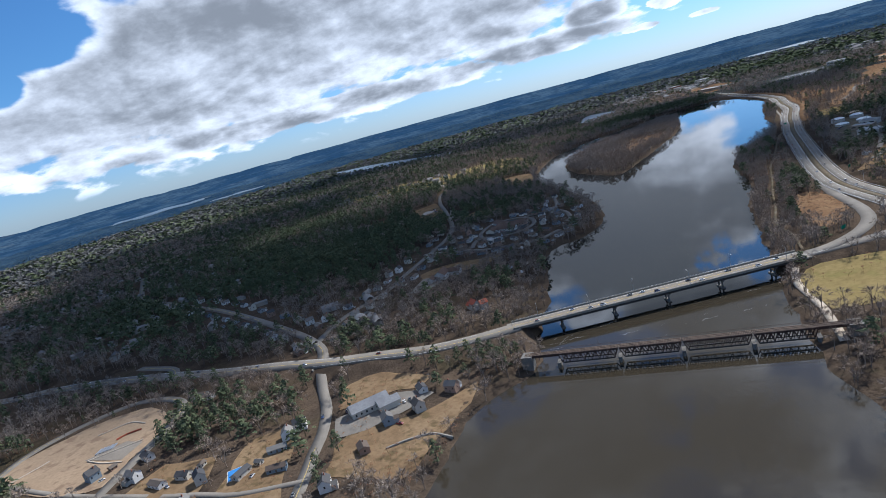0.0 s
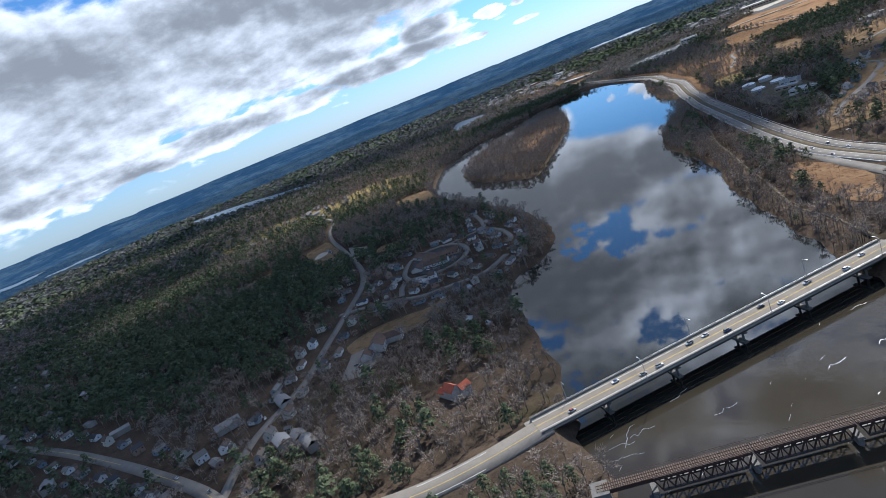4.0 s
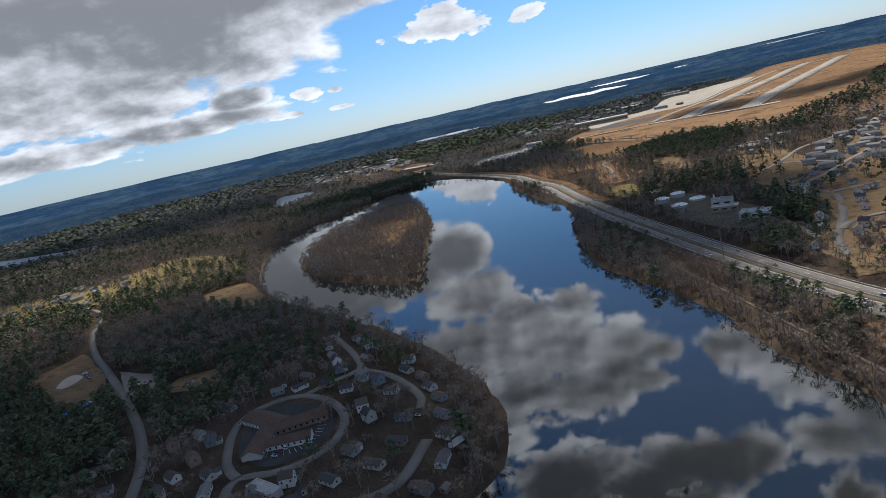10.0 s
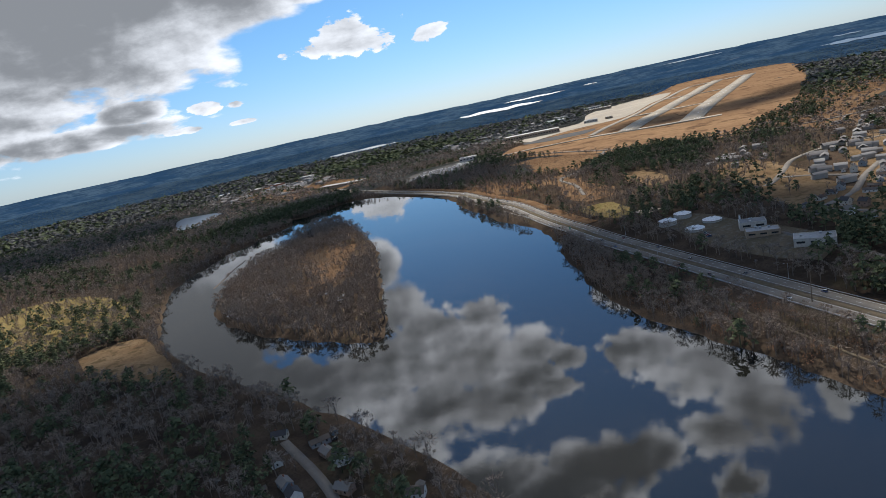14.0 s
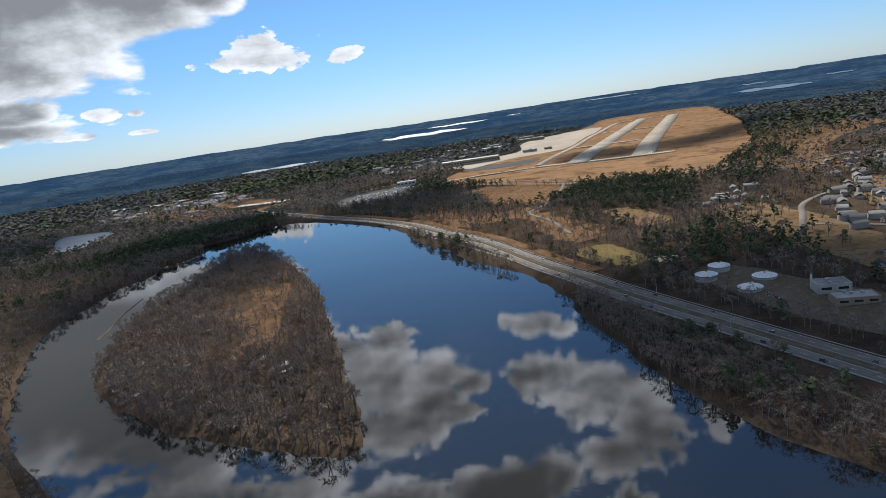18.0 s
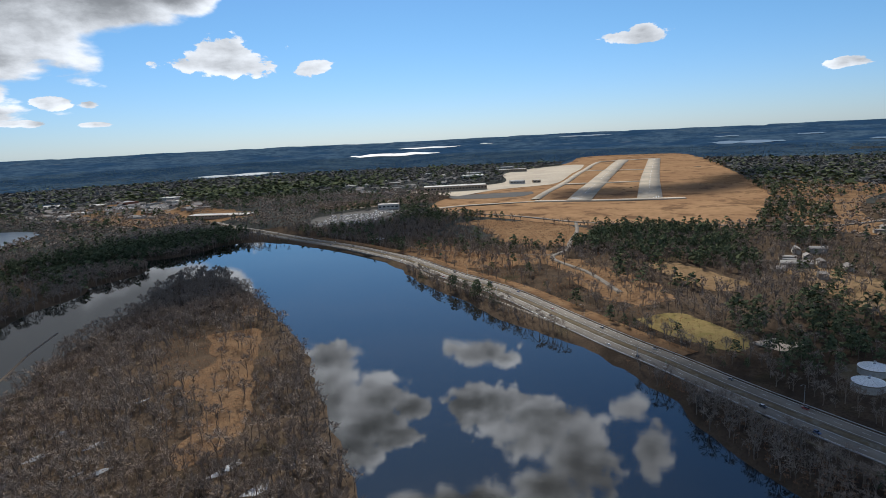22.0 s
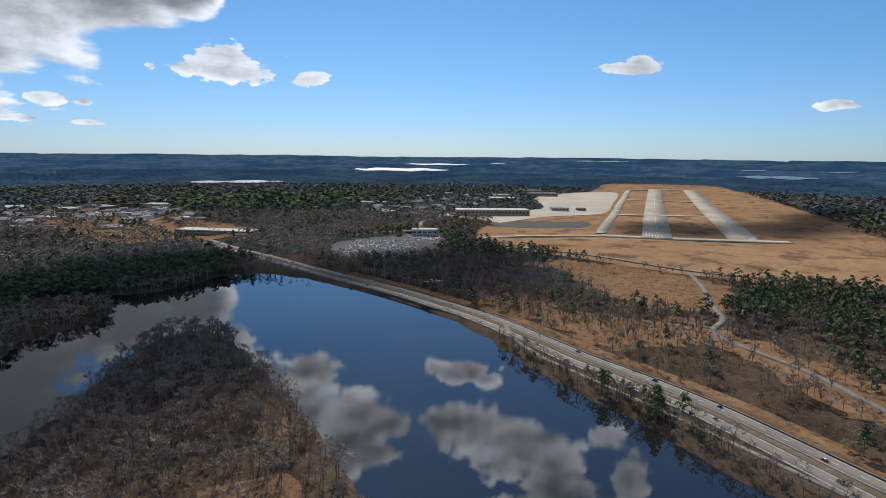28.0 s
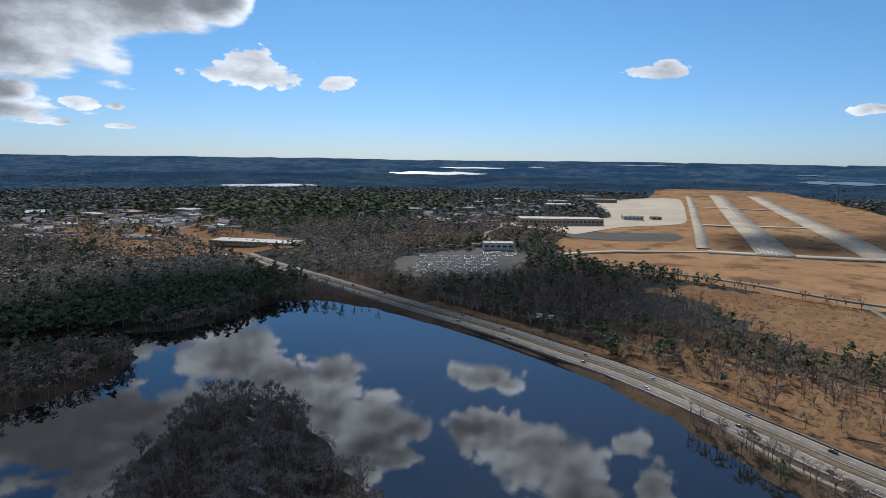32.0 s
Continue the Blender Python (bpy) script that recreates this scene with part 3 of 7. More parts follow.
def mesh_of(name, verts, faces, mat, smooth=False):
    """A mesh from arrays; the faces all have the same number of corners."""
    verts, faces = np.asarray(verts, np.float32), np.asarray(faces, np.int32)
    me = bpy.data.meshes.new(name)
    n, k = faces.shape
    me.vertices.add(len(verts))
    me.vertices.foreach_set("co", verts.ravel())
    me.loops.add(n * k)
    me.loops.foreach_set("vertex_index", faces.ravel())
    me.polygons.add(n)
    me.polygons.foreach_set("loop_start", np.arange(0, n * k, k, dtype=np.int32))
    if smooth:
        me.polygons.foreach_set("use_smooth", np.ones(n, bool))
    me.update(calc_edges=True)
    me.materials.append(mat)
    return me


def spread(lo, hi, step, outer_lo, outer_hi, grow=1.11):
    mid = list(np.arange(lo, hi + 1, step))
    s, a = step, mid[0]
    left = []
    while a > outer_lo:
        s = min(s * grow, 170)
        a -= s
        left.append(a)
    s, b, right = step, mid[-1], []
    while b < outer_hi:
        s = min(s * grow, 130)
        b += s
        right.append(b)
    return np.array(left[::-1] + mid + right)


gx = spread(-330, 800, 7.0, CENTRE[0] - RIM, CENTRE[0] + RIM)
gy = spread(170, 1640, 7.0, CENTRE[1] - RIM, CENTRE[1] + RIM)
GX, GY = np.meshgrid(gx, gy)
hz = height(GX.ravel(), GY.ravel())
idx = np.arange(GX.size).reshape(GX.shape)
quads = np.stack([idx[:-1, :-1], idx[:-1, 1:], idx[1:, 1:], idx[1:, :-1]], -1).reshape(-1, 4)
rq = np.hypot(GX.ravel()[quads].mean(1) - CENTRE[0], GY.ravel()[quads].mean(1) - CENTRE[1])
ground = new("ground", mesh_of("ground", np.stack([GX.ravel(), GY.ravel(), hz], 1), quads[rq < RIM + 40], GROUND, True))
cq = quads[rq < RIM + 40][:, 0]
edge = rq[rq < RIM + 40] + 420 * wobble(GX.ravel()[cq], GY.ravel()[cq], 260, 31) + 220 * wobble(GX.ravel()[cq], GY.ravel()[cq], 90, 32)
# with distance the ground takes canopy-dark, then haze-blue colours
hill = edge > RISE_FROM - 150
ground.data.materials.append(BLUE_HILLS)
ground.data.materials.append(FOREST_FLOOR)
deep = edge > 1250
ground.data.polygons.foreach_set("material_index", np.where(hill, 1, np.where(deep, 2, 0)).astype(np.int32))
GRID_H = hz.reshape(GX.shape)
_d, _i = bank(GX.ravel(), GY.ravel())
GRID_D, GRID_I = _d.reshape(GX.shape), _i.reshape(GX.shape)


def on_grid(x, y, table):
    """A value between the corners of the ground's mesh."""
    x, y = np.asarray(x, float), np.asarray(y, float)
    i = np.clip(np.searchsorted(gx, x) - 1, 0, len(gx) - 2)
    j = np.clip(np.searchsorted(gy, y) - 1, 0, len(gy) - 2)
    u = np.clip((x - gx[i]) / (gx[i + 1] - gx[i]), 0, 1)
    v = np.clip((y - gy[j]) / (gy[j + 1] - gy[j]), 0, 1)
    return (table[j, i] * (1 - u) + table[j, i + 1] * u) * (1 - v) + (table[j + 1, i] * (1 - u) + table[j + 1, i + 1] * u) * v


def height(x, y):
    return on_grid(x, y, GRID_H)


def bank(x, y):
    return on_grid(x, y, GRID_D), on_grid(x, y, GRID_I.astype(float)) > 0.5


tagged(ground, "rolling ground of brown leaf litter and dry winter grass", "ground", kind="structure")


def flat_sheet(name, poly, z, mat, label, category, kind="structure", step=0):
    """A level sheet with the given outline."""
    bm = bmesh.new()
    bm.faces.new([bm.verts.new((x, y, z)) for x, y in poly])
    bmesh.ops.triangulate(bm, faces=bm.faces)
    me = bpy.data.meshes.new(name)
    bm.to_mesh(me)
    bm.free()
    me.materials.append(mat)
    if me.polygons and me.polygons[0].normal.z < 0:
        me.flip_normals()
    return tagged(new(name, me), label, category, kind=kind)


flat_sheet("river", [(-420, -950), (420, -950), (420, 200), (800, 900), (800, 1700), (60, 1700), (60, 1130), (-80, 900), (-80, 250), (-420, 0)], 0.0, WATER,
           "calm dark river water mirroring sky and clouds", "river")


def height1(x, y):
    return float(height(np.array([x]), np.array([y]))[0])


def draped(name, poly, mat, label, category="field", lift=0.3, step=9.0, edge=1.5):
    """A field: a sheet that follows the ground, with a wavering outline."""
    poly = curve(np.vstack([poly, poly[:1]]), step)[:-1] if len(poly) > 5 else np.vstack([curve(np.array([a, b]), step)[:-1] for a, b in zip(np.array(poly, float), np.roll(np.array(poly, float), -1, 0))])
    poly = poly + np.stack([wobble(poly[:, 0], poly[:, 1], 11, 1) * edge, wobble(poly[:, 0], poly[:, 1], 9, 2) * edge], 1)
    lo, hi = poly.min(0), poly.max(0)
    bm = bmesh.new()
    bm.faces.new([bm.verts.new((x, y, 0)) for x, y in poly])
    for axis in (0, 1):
        c = lo[axis] + step
        while c < hi[axis]:
            co, no = [0, 0, 0], [0, 0, 0]
            co[axis], no[axis] = c, 1
            bmesh.ops.bisect_plane(bm, geom=bm.verts[:] + bm.edges[:] + bm.faces[:], plane_co=co, plane_no=no)
            c += step
    co = np.array([v.co[:2] for v in bm.verts])
    z = height(co[:, 0], co[:, 1]) + lift
    for v, zz in zip(bm.verts, z):
        v.co.z = zz
    me = bpy.data.meshes.new(name)
    bm.normal_update()
    bm.to_mesh(me)
    bm.free()
    if me.polygons and me.polygons[0].normal.z < 0:
        me.flip_normals()
    me.materials.append(mat)
    return tagged(new(name, me), label, category, kind="structure")


def strip(name, line, width, mat, label="", category="road", lift=0.35, offset=0.0, z=None, parent=None, skirt=1.4, kind="structure", step=7.0):
    """A road: a band along a line, laid on the ground, with a thickness at its edges."""
    c = curve(line, step)
    t = np.gradient(c, axis=0)
    t /= np.linalg.norm(t, axis=1)[:, None] + 1e-9
    nrm = np.stack([t[:, 1], -t[:, 0]], 1)
    c = c + nrm * offset
    l, r = c - nrm * width / 2, c + nrm * width / 2
    if z is None:
        h = np.maximum(np.maximum(height(l[:, 0], l[:, 1]), height(r[:, 0], r[:, 1])), height(c[:, 0], c[:, 1]))
        h = np.convolve(np.pad(h, 2, mode="edge"), np.ones(5) / 5, "valid") + lift
    else:
        h = np.broadcast_to(np.asarray(z, float), (len(c),)) + lift
    n = len(c)
    rows = [np.c_[l, h - skirt], np.c_[l, h], np.c_[r, h], np.c_[r, h - skirt]] if skirt else [np.c_[l, h], np.c_[r, h]]
    v = np.vstack(rows)
    i = np.arange(n - 1)
    f = np.vstack([np.stack([i + k * n, i + (k + 1) * n, i + 1 + (k + 1) * n, i + 1 + k * n], 1) for k in range(len(rows) - 1)])
    ob = new(name, mesh_of(name, v, f, mat))
    if parent:
        ob.parent = parent
        return ob
    return tagged(ob, label, category, kind=kind)


def part(name, bm, mat, parent=None, label=""):
    """Links a bmesh as one mesh object, under a thing or a part."""
    me = bpy.data.meshes.new(name)
    bm.to_mesh(me)
    bm.free()
    me.materials.append(mat)
    ob = new(name, me)
    ob.parent = parent
    if label:
        ob["label"] = label
    return ob


def shared(name, me, parent, m=None):
    ob = new(name, me)
    ob.parent = parent
    if m is not None:
        ob.matrix_basis = m
    return ob


def box(bm, x0, y0, z0, x1, y1, z1, m=None):
    vs = [bm.verts.new((x, y, z)) for z in (z0, z1) for x, y in ((x0, y0), (x1, y0), (x1, y1), (x0, y1))]
    for f in ((0, 3, 2, 1), (4, 5, 6, 7), (0, 1, 5, 4), (1, 2, 6, 5), (2, 3, 7, 6), (3, 0, 4, 7)):
        bm.faces.new([vs[i] for i in f])
    if m is not None:
        bmesh.ops.transform(bm, matrix=m, verts=vs)
    return vs


def boxes(*rows):
    bm = bmesh.new()
    for r in rows:
        box(bm, *r)
    return bm


def beam(bm, a, b, w, d=None):
    """A square bar from a to b."""
    a, b = Vector(a), Vector(b)
    q = (b - a).to_track_quat("Z", "Y").to_matrix().to_4x4()
    box(bm, -w / 2, -(d or w) / 2, 0, w / 2, (d or w) / 2, (b - a).length, Matrix.Translation(a) @ q)


def tube(bm, r0, r1, z0, z1, n=12, x=0.0, y=0.0, cap=True):
    a = [bm.verts.new((x + r0 * math.cos(6.28319 * i / n), y + r0 * math.sin(6.28319 * i / n), z0)) for i in range(n)]
    b = [bm.verts.new((x + r1 * math.cos(6.28319 * i / n), y + r1 * math.sin(6.28319 * i / n), z1)) for i in range(n)]
    for i in range(n):
        bm.faces.new((a[i], a[(i + 1) % n], b[(i + 1) % n], b[i]))
    if cap:
        bm.faces.new(a[::-1])
        bm.faces.new(b)


def empty(name, x, y, z, turn=0.0, label="", category="", group=""):
    ob = new(name)
    ob.empty_display_size = 0.5
    ob.matrix_basis = pose(x, y, z, 0, 0, turn)
    return tagged(ob, label, category, group)


# ---- fields, clearings and lots ----
FIELDS = []


def field(poly, mat, label, category="field", lift=0.3, clear=True, **kw):
    if clear:
        FIELDS.append(poly)
    return draped("field", poly, mat, label, category, lift, **kw)


field([(-311, 326), (-303, 347), (-289, 362), (-268, 378), (-240, 380), (-219, 360), (-211, 335), (-216, 305), (-218, 281), (-249, 284), (-294, 300), (-330, 280)], DIRT, "bare tan soil of a cleared building site", "bare ground")
field([(-98, 303), (-64, 318), (-43, 309), (-52, 300), (-78, 283), (-93, 281)], ASPHALT, "grey car park of a roadside hall", "car park", 0.4, edge=0.2)
field([(-98, 312), (-96, 345), (-66, 346), (-45, 330), (-52, 318), (-66, 322)], GRASS_DRY, "mown dry grass beside the car park")
field([(-94, 250), (-88, 281), (-50, 291), (-18, 312), (-24, 292), (-42, 262), (-56, 236)], GRASS_DRY, "dry brown grass on the river bank", "grass")
field([(-150, 232), (-146, 300), (-128, 306), (-118, 290), (-112, 232)], GRASS_DRY, "dry lawns between houses", "lawn")
field([(-205, 262), (-190, 292), (-160, 290), (-155, 238), (-190, 232)], GRASS_DRY, "dry lawns between houses", "lawn")
field([(72, 1095), (104, 1104), (124, 1090), (120, 1040), (111, 950), (84, 985), (68, 1020)], GRASS_DRY, "dry hay field beside the river")
field([(-88, 965), (-49, 998), (-38, 918), (-35, 837), (-73, 873)], GRASS_DRY, "dry brown field by the road")
field([(-27, 905), (2, 850), (-10, 811), (-26, 835)], GRAVEL, "pale gravel lot by the road", "lot")
field([(-12, 816), (9, 832), (44, 816), (20, 787)], GRASS_DRY, "dry brown field edged by woods")
field([(-175, 912), (-151, 938), (-122, 946), (-122, 900), (-151, 894)], GRASS_DRY, "small dry clearing in the woods", "clearing")
field([(-60, 564), (-38, 576), (8, 570), (22, 574), (8, 548), (-27, 540), (-49, 529)], GRASS_DRY, "dry lawn behind the church", "lawn")
field([(-57, 545), (-44, 545), (-38, 522), (-52, 503), (-68, 509)], ASPHALT, "grey car park beside the church", "car park", 0.4, edge=0.3)
field([(165, 296), (176, 345), (205, 352), (240, 340), (232, 300), (195, 285)], GRASS_GREEN, "faded yellow-green riverside meadow", "meadow")
field([(236, 436), (262, 505), (284, 516), (284, 470), (258, 432), (236, 414)], GRASS_RUSSET, "dry grass inside the ramp's loop", "grass")
field([(542, 936), (567, 914), (549, 882), (530, 858), (507, 862), (514, 888), (526, 914)], GRASS_GREEN, "faded green ball field", "ball field")
field([(526, 858), (541, 848), (537, 831), (519, 840)], SAND, "pale sandy infield", "infield", 0.4)
field([(980, 1478), (1060, 1530), (1160, 1560), (1330, 1562), (1700, 1700), (2350, 1880), (2720, 1960), (2800, 1560), (1900, 1180), (1300, 985), (946, 940), (905, 1147), (906, 1259), (925, 1390)], GRASS_AIR, "wide russet dry grass of the airfield", "airfield", 0.4, step=40, edge=4)
field([(683, 1269), (668, 1231), (656, 1200), (641, 1167), (628, 1135), (660, 1090), (703, 1120), (708, 1178), (717, 1226), (722, 1275)], GRASS_RUSSET, "dry brown meadow beside the highway", "meadow", clear=False, edge=9, step=4)
field([(835, 1320), (847, 1275), (809, 1234), (770, 1189), (750, 1130), (780, 1080), (860, 1110), (892, 1150), (902, 1213), (885, 1300)], GRASS_RUSSET, "dry brown meadow below the airfield", "meadow", edge=9, step=4)
field([(570, 965), (575, 940), (600, 930), (640, 960), (690, 1050), (730, 1120), (700, 1120), (640, 1040)], GRASS_RUSSET, "dry brown clearing in scrub", "clearing", clear=False, edge=9, step=4)
for poly in ([(366, 1190), (394, 1176), (386, 1152), (366, 1128), (352, 1112), (338, 1096), (322, 1072), (306, 1050), (288, 1034), (264, 1026), (250, 1028), (266, 1048), (288, 1066), (296, 1090), (304, 1122),
              (322, 1128), (338, 1136), (350, 1160)], [(420, 1226), (432, 1240), (440, 1236), (428, 1212), (414, 1196), (408, 1206)]):
    field(poly, GRASS_ISLE, "dry grass clearing on the island", "clearing", 0.25, clear=False, edge=2.5, step=2.0)
field([(757, 1545), (830, 1610), (880, 1608), (975, 1565), (950, 1500), (860, 1462), (826, 1450), (782, 1488)], ASPHALT_DARK, "large grey car park beyond the highway", "car park", 0.5, step=20)
field([(620, 1800), (640, 2160), (760, 2340), (880, 2345), (980, 2300), (920, 2200), (860, 2000), (850, 1900), (830, 1770), (720, 1790)], GRASS_RUSSET, "patchy open ground round shops and car parks", "open ground", 0.5, clear=False, step=15, edge=14)
field([(740, 2130), (760, 2300), (900, 2320), (930, 2230), (840, 2120)], ASPHALT_DARK, "wide grey car parks of a shopping centre", "car park", 0.9, step=30)
field([(1160, 1572), (1196, 1575), (1285, 1440), (1205, 1415), (1168, 1470), (1140, 1545)], ASPHALT_DARK, "dark asphalt pad on the airfield", "pad", 0.8, step=40, edge=0.5)
field([(1180, 1560), (1320, 1545), (1470, 1495), (1700, 1560), (2200, 1750), (2100, 1850), (1800, 1830), (1480, 1640), (1240, 1740)], APRON, "pale concrete apron before the hangars", "apron", 0.9, step=40, edge=0.5)
field([(410, 655), (420, 700), (452, 760), (500, 812), (520, 790), (492, 735), (470, 690), (450, 655)], TURF, "worn brown yard of the treatment works", "yard", 0.35)
field([(-320, 1600), (-120, 1450), (-30, 1400), (70, 1440), (130, 1400), (150, 1220), (90, 1160), (-16, 1229), (-115, 1267), (-230, 1290)], GRASS_GREEN, "sunlit yellow-green open land", "open land", 0.3, clear=False, step=20, edge=6)
field([(500, 600), (600, 700), (690, 770), (760, 860), (720, 870), (600, 780), (480, 660)], GRASS_DRY, "dry lawns of a housing estate", "lawn", clear=False, step=12, edge=5)
field([(560, 560), (700, 640), (860, 720), (830, 760), (690, 720), (560, 650)], GRASS_DRY, "dry lawns of a housing estate", "lawn", clear=False, step=12, edge=5)
field([(345, 545), (376, 585), (427, 615), (478, 668), (520, 668), (570, 668), (605, 650), (560, 590), (470, 560), (370, 520)], GRASS_DRY, "dry lawns of a housing estate", "lawn", clear=False, step=10, edge=4)
field([(690, 978), (712, 960), (680, 912), (664, 888), (633, 900), (656, 945)], GRASS_DRY, "dry grass clearing beside pines", "clearing", step=4, edge=5)
field([(1560, 800), (1200, 850), (960, 790), (960, 870), (1130, 985), (1700, 1240), (1760, 1150)], GRASS_RUSSET, "open tan heath south of the airfield", "heath", 0.4, clear=False, step=30, edge=6)

field([(12, 668), (20, 696), (30, 710), (46, 714), (62, 692), (60, 664), (50, 650), (36, 645), (20, 650)], ASPHALT_DARK, "grey car park round the care home", "car park", 0.25, step=4, edge=0.3)
field([(-70, 918), (-66, 936), (-57, 938), (-52, 926), (-58, 914), (-65, 911)], SAND, "pale sand oval worn in a dry field", "sand patch", 0.42, clear=False, step=3, edge=0.8)
# ---- roads ----
LOCAL = {
    "south_road": ([(-118, 367), (-113, 344), (-106, 319), (-103, 292), (-104, 271), (-104, 247), (-107, 180), (-112, 40)], 6.6),
    "north_road": ([(-119, 381), (-123, 401), (-133, 426), (-153, 460), (-200, 521), (-268, 601), (-326, 663), (-388, 729), (-470, 820), (-560, 1000)], 7.5),
    "loop_road": ([(-340, 255), (-312, 310), (-308, 348), (-296, 369), (-280, 386), (-261, 396), (-238, 392), (-218, 378), (-210, 358), (-209, 331), (-212, 308), (-216, 275), (-222, 220)], 6.5),
    "spur_road": ([(-250, 440), (-262, 458), (-300, 480)], 7.0),
    "peninsula_road": ([(-135, 430), (-127, 469), (-117, 493), (-91, 534), (-75, 578), (-58, 622), (-32, 690), (-25, 750), (-28, 830), (-34, 910), (-41, 982), (-41, 1066), (-30, 1172), (-60, 1300)], 5.8),
    "church_lane": ([(-58, 640), (-30, 628), (-14, 617), (6, 600), (30, 594), (58, 590), (84, 609)], 5.5),
    "close_road": ([(7, 652), (6, 668), (16, 700), (28, 716), (45, 720), (60, 712), (68, 690), (66, 664), (53, 645), (37, 639), (20, 643), (7, 652), (-2, 640), (-6, 618)], 4.8),
    "upper_close": ([(60, 712), (80, 715), (98, 716), (106, 742), (112, 790)], 4.5),
    "river_close": ([(98, 716), (106, 690), (106, 664), (103, 647), (97, 638)], 4.5),
    "street_a": ([(-301, 313), (-240, 282), (-183, 263), (-157, 257), (-135, 250), (-102, 249)], 3.6),
    "estate_road_a": ([(372, 568), (402, 588), (455, 610), (504, 642), (520, 688), (569, 684), (640, 695), (708, 699)], 6.0),
    "estate_road_e": ([(419, 593), (439, 595), (469, 574), (520, 548), (570, 540)], 6.0),
    "estate_road_b": ([(504, 642), (560, 610), (640, 620), (760, 680)], 6.0),
    "estate_road_c": ([(612, 769), (633, 769), (683, 779), (735, 788), (790, 770), (830, 720)], 6.0),
    "estate_road_d": ([(640, 695), (650, 740), (648, 773)], 5.5),
    "field_road": ([(922, 1163), (860, 1132), (786, 1105), (740, 1086), (694, 1080), (650, 1020), (600, 970)], 5.0),
    "perimeter_road": ([(985, 1490), (950, 1420), (938, 1350), (930, 1250), (924, 1164), (940, 1069), (955, 953), (990, 860), (1100, 800)], 6.0),
    "base_road": ([(900, 1640), (960, 1620), (1000, 1600), (1080, 1660), (1180, 1700), (1250, 1760), (1300, 1900)], 7.0),
    "shop_road": ([(640, 1830), (690, 1960), (760, 2060), (870, 2110), (980, 2120), (1100, 2150)], 9.0),
    "works_road": ([(492, 735), (470, 705), (450, 680), (430, 640), (400, 600)], 5.0),
}
for name, (line, width) in LOCAL.items():
    ob = strip(name, line, width, ASPHALT, "narrow grey asphalt road between houses and trees", "road", lift={"perimeter_road": 1.1, "field_road": 0.6}.get(name, 0.35))
    if width > 6.2:
        strip("lane_marking", line, 0.25, MARK_YELLOW, parent=ob, lift=0.42, skirt=0)


def dashes(parent, line, offset, lift, mat=MARK_WHITE, every=12.0, length=3.5, width=0.22, z=None):
    """Broken lane lines, in one mesh."""
    c = curve(line, 2.0)
    t = np.gradient(c, axis=0)
    t /= np.linalg.norm(t, axis=1)[:, None]
    n = np.stack([t[:, 1], -t[:, 0]], 1)
    c = c + n * offset
    run = np.r_[0, np.cumsum(np.linalg.norm(np.diff(c, axis=0), axis=1))]
    at = np.arange(4, run[-1] - 4, every)
    px, py = np.interp(at, run, c[:, 0]), np.interp(at, run, c[:, 1])
    tx, ty = np.interp(at, run, t[:, 0]), np.interp(at, run, t[:, 1])
    h = (height(px, py) if z is None else np.full(len(px), z)) + lift
    q = []
    for a, b in ((-1, -1), (1, -1), (1, 1), (-1, 1)):
        q.append(np.stack([px + tx * a * length / 2 + ty * b * width / 2, py + ty * a * length / 2 - tx * b * width / 2, h], 1))
    v = np.stack(q, 1).reshape(-1, 3)
    ob = new("lane_dashes", mesh_of("lane_dashes", v, np.arange(len(v)).reshape(-1, 4), mat))
    ob.parent = parent


for side, name in ((-7.2, "highway_southbound"), (7.2, "highway_northbound")):
    ob = strip(name, US_1, 9.2, ASPHALT, "two-lane carriageway of pale worn asphalt", "highway", lift=0.45, offset=side, z=US_Z)
    strip("edge_line", US_1, 0.25, MARK_WHITE, parent=ob, lift=0.5, offset=side + 3.7, skirt=0, z=US_Z)
    strip("edge_line", US_1, 0.25, MARK_WHITE, parent=ob, lift=0.5, offset=side - 3.7, skirt=0, z=US_Z)
    dashes(ob, US_1, side, 0.5, z=US_Z)
verge_line = [q for q in US_1 if 880 < q[1] < 1480]
strip("verge", verge_line, 13.0, GRASS_RUSSET, "russet dry grass verge beside the highway", "verge", lift=0.3, offset=19.5, step=6)
median = strip("median", US_1, 5.0, TURF, "brown grass median between the carriageways", "median", lift=0.25, z=US_Z)
for side in (-12.6, 12.6):
    ob = strip("guard_rail", US_1[4:22], 0.18, GALV, "galvanised steel guard rail along the highway", "guard rail", lift=1.15, offset=side, skirt=0.35, z=US_Z)
road = strip("approach_road", ROUTE, 13.0, ASPHALT, "two-lane main road on an embankment", "road", lift=0.42, step=6)
strip("lane_marking", ROUTE, 0.3, MARK_YELLOW, parent=road, lift=0.48, skirt=0, step=6)
for o in (-5.0, 5.0):
    strip("edge_line", ROUTE, 0.25, MARK_WHITE, parent=road, lift=0.48, offset=o, skirt=0, step=6)
road = strip("ramp", RAMP, 9.0, ASPHALT, "curving pale slip road down to the highway", "ramp", lift=0.45, step=5)
strip("edge_line", RAMP, 0.25, MARK_WHITE, parent=road, lift=0.5, offset=3.6, skirt=0, step=5)
strip("ramp_east", RAMP_2, 9.0, ASPHALT, "slip road leading away from the bridge", "ramp", lift=0.47, step=5)
strip("third_ramp", [(318, 470), (345, 440), (400, 415), (470, 400)], 8.0, CONCRETE, "slip road leaving the highway", "ramp", lift=0.4)
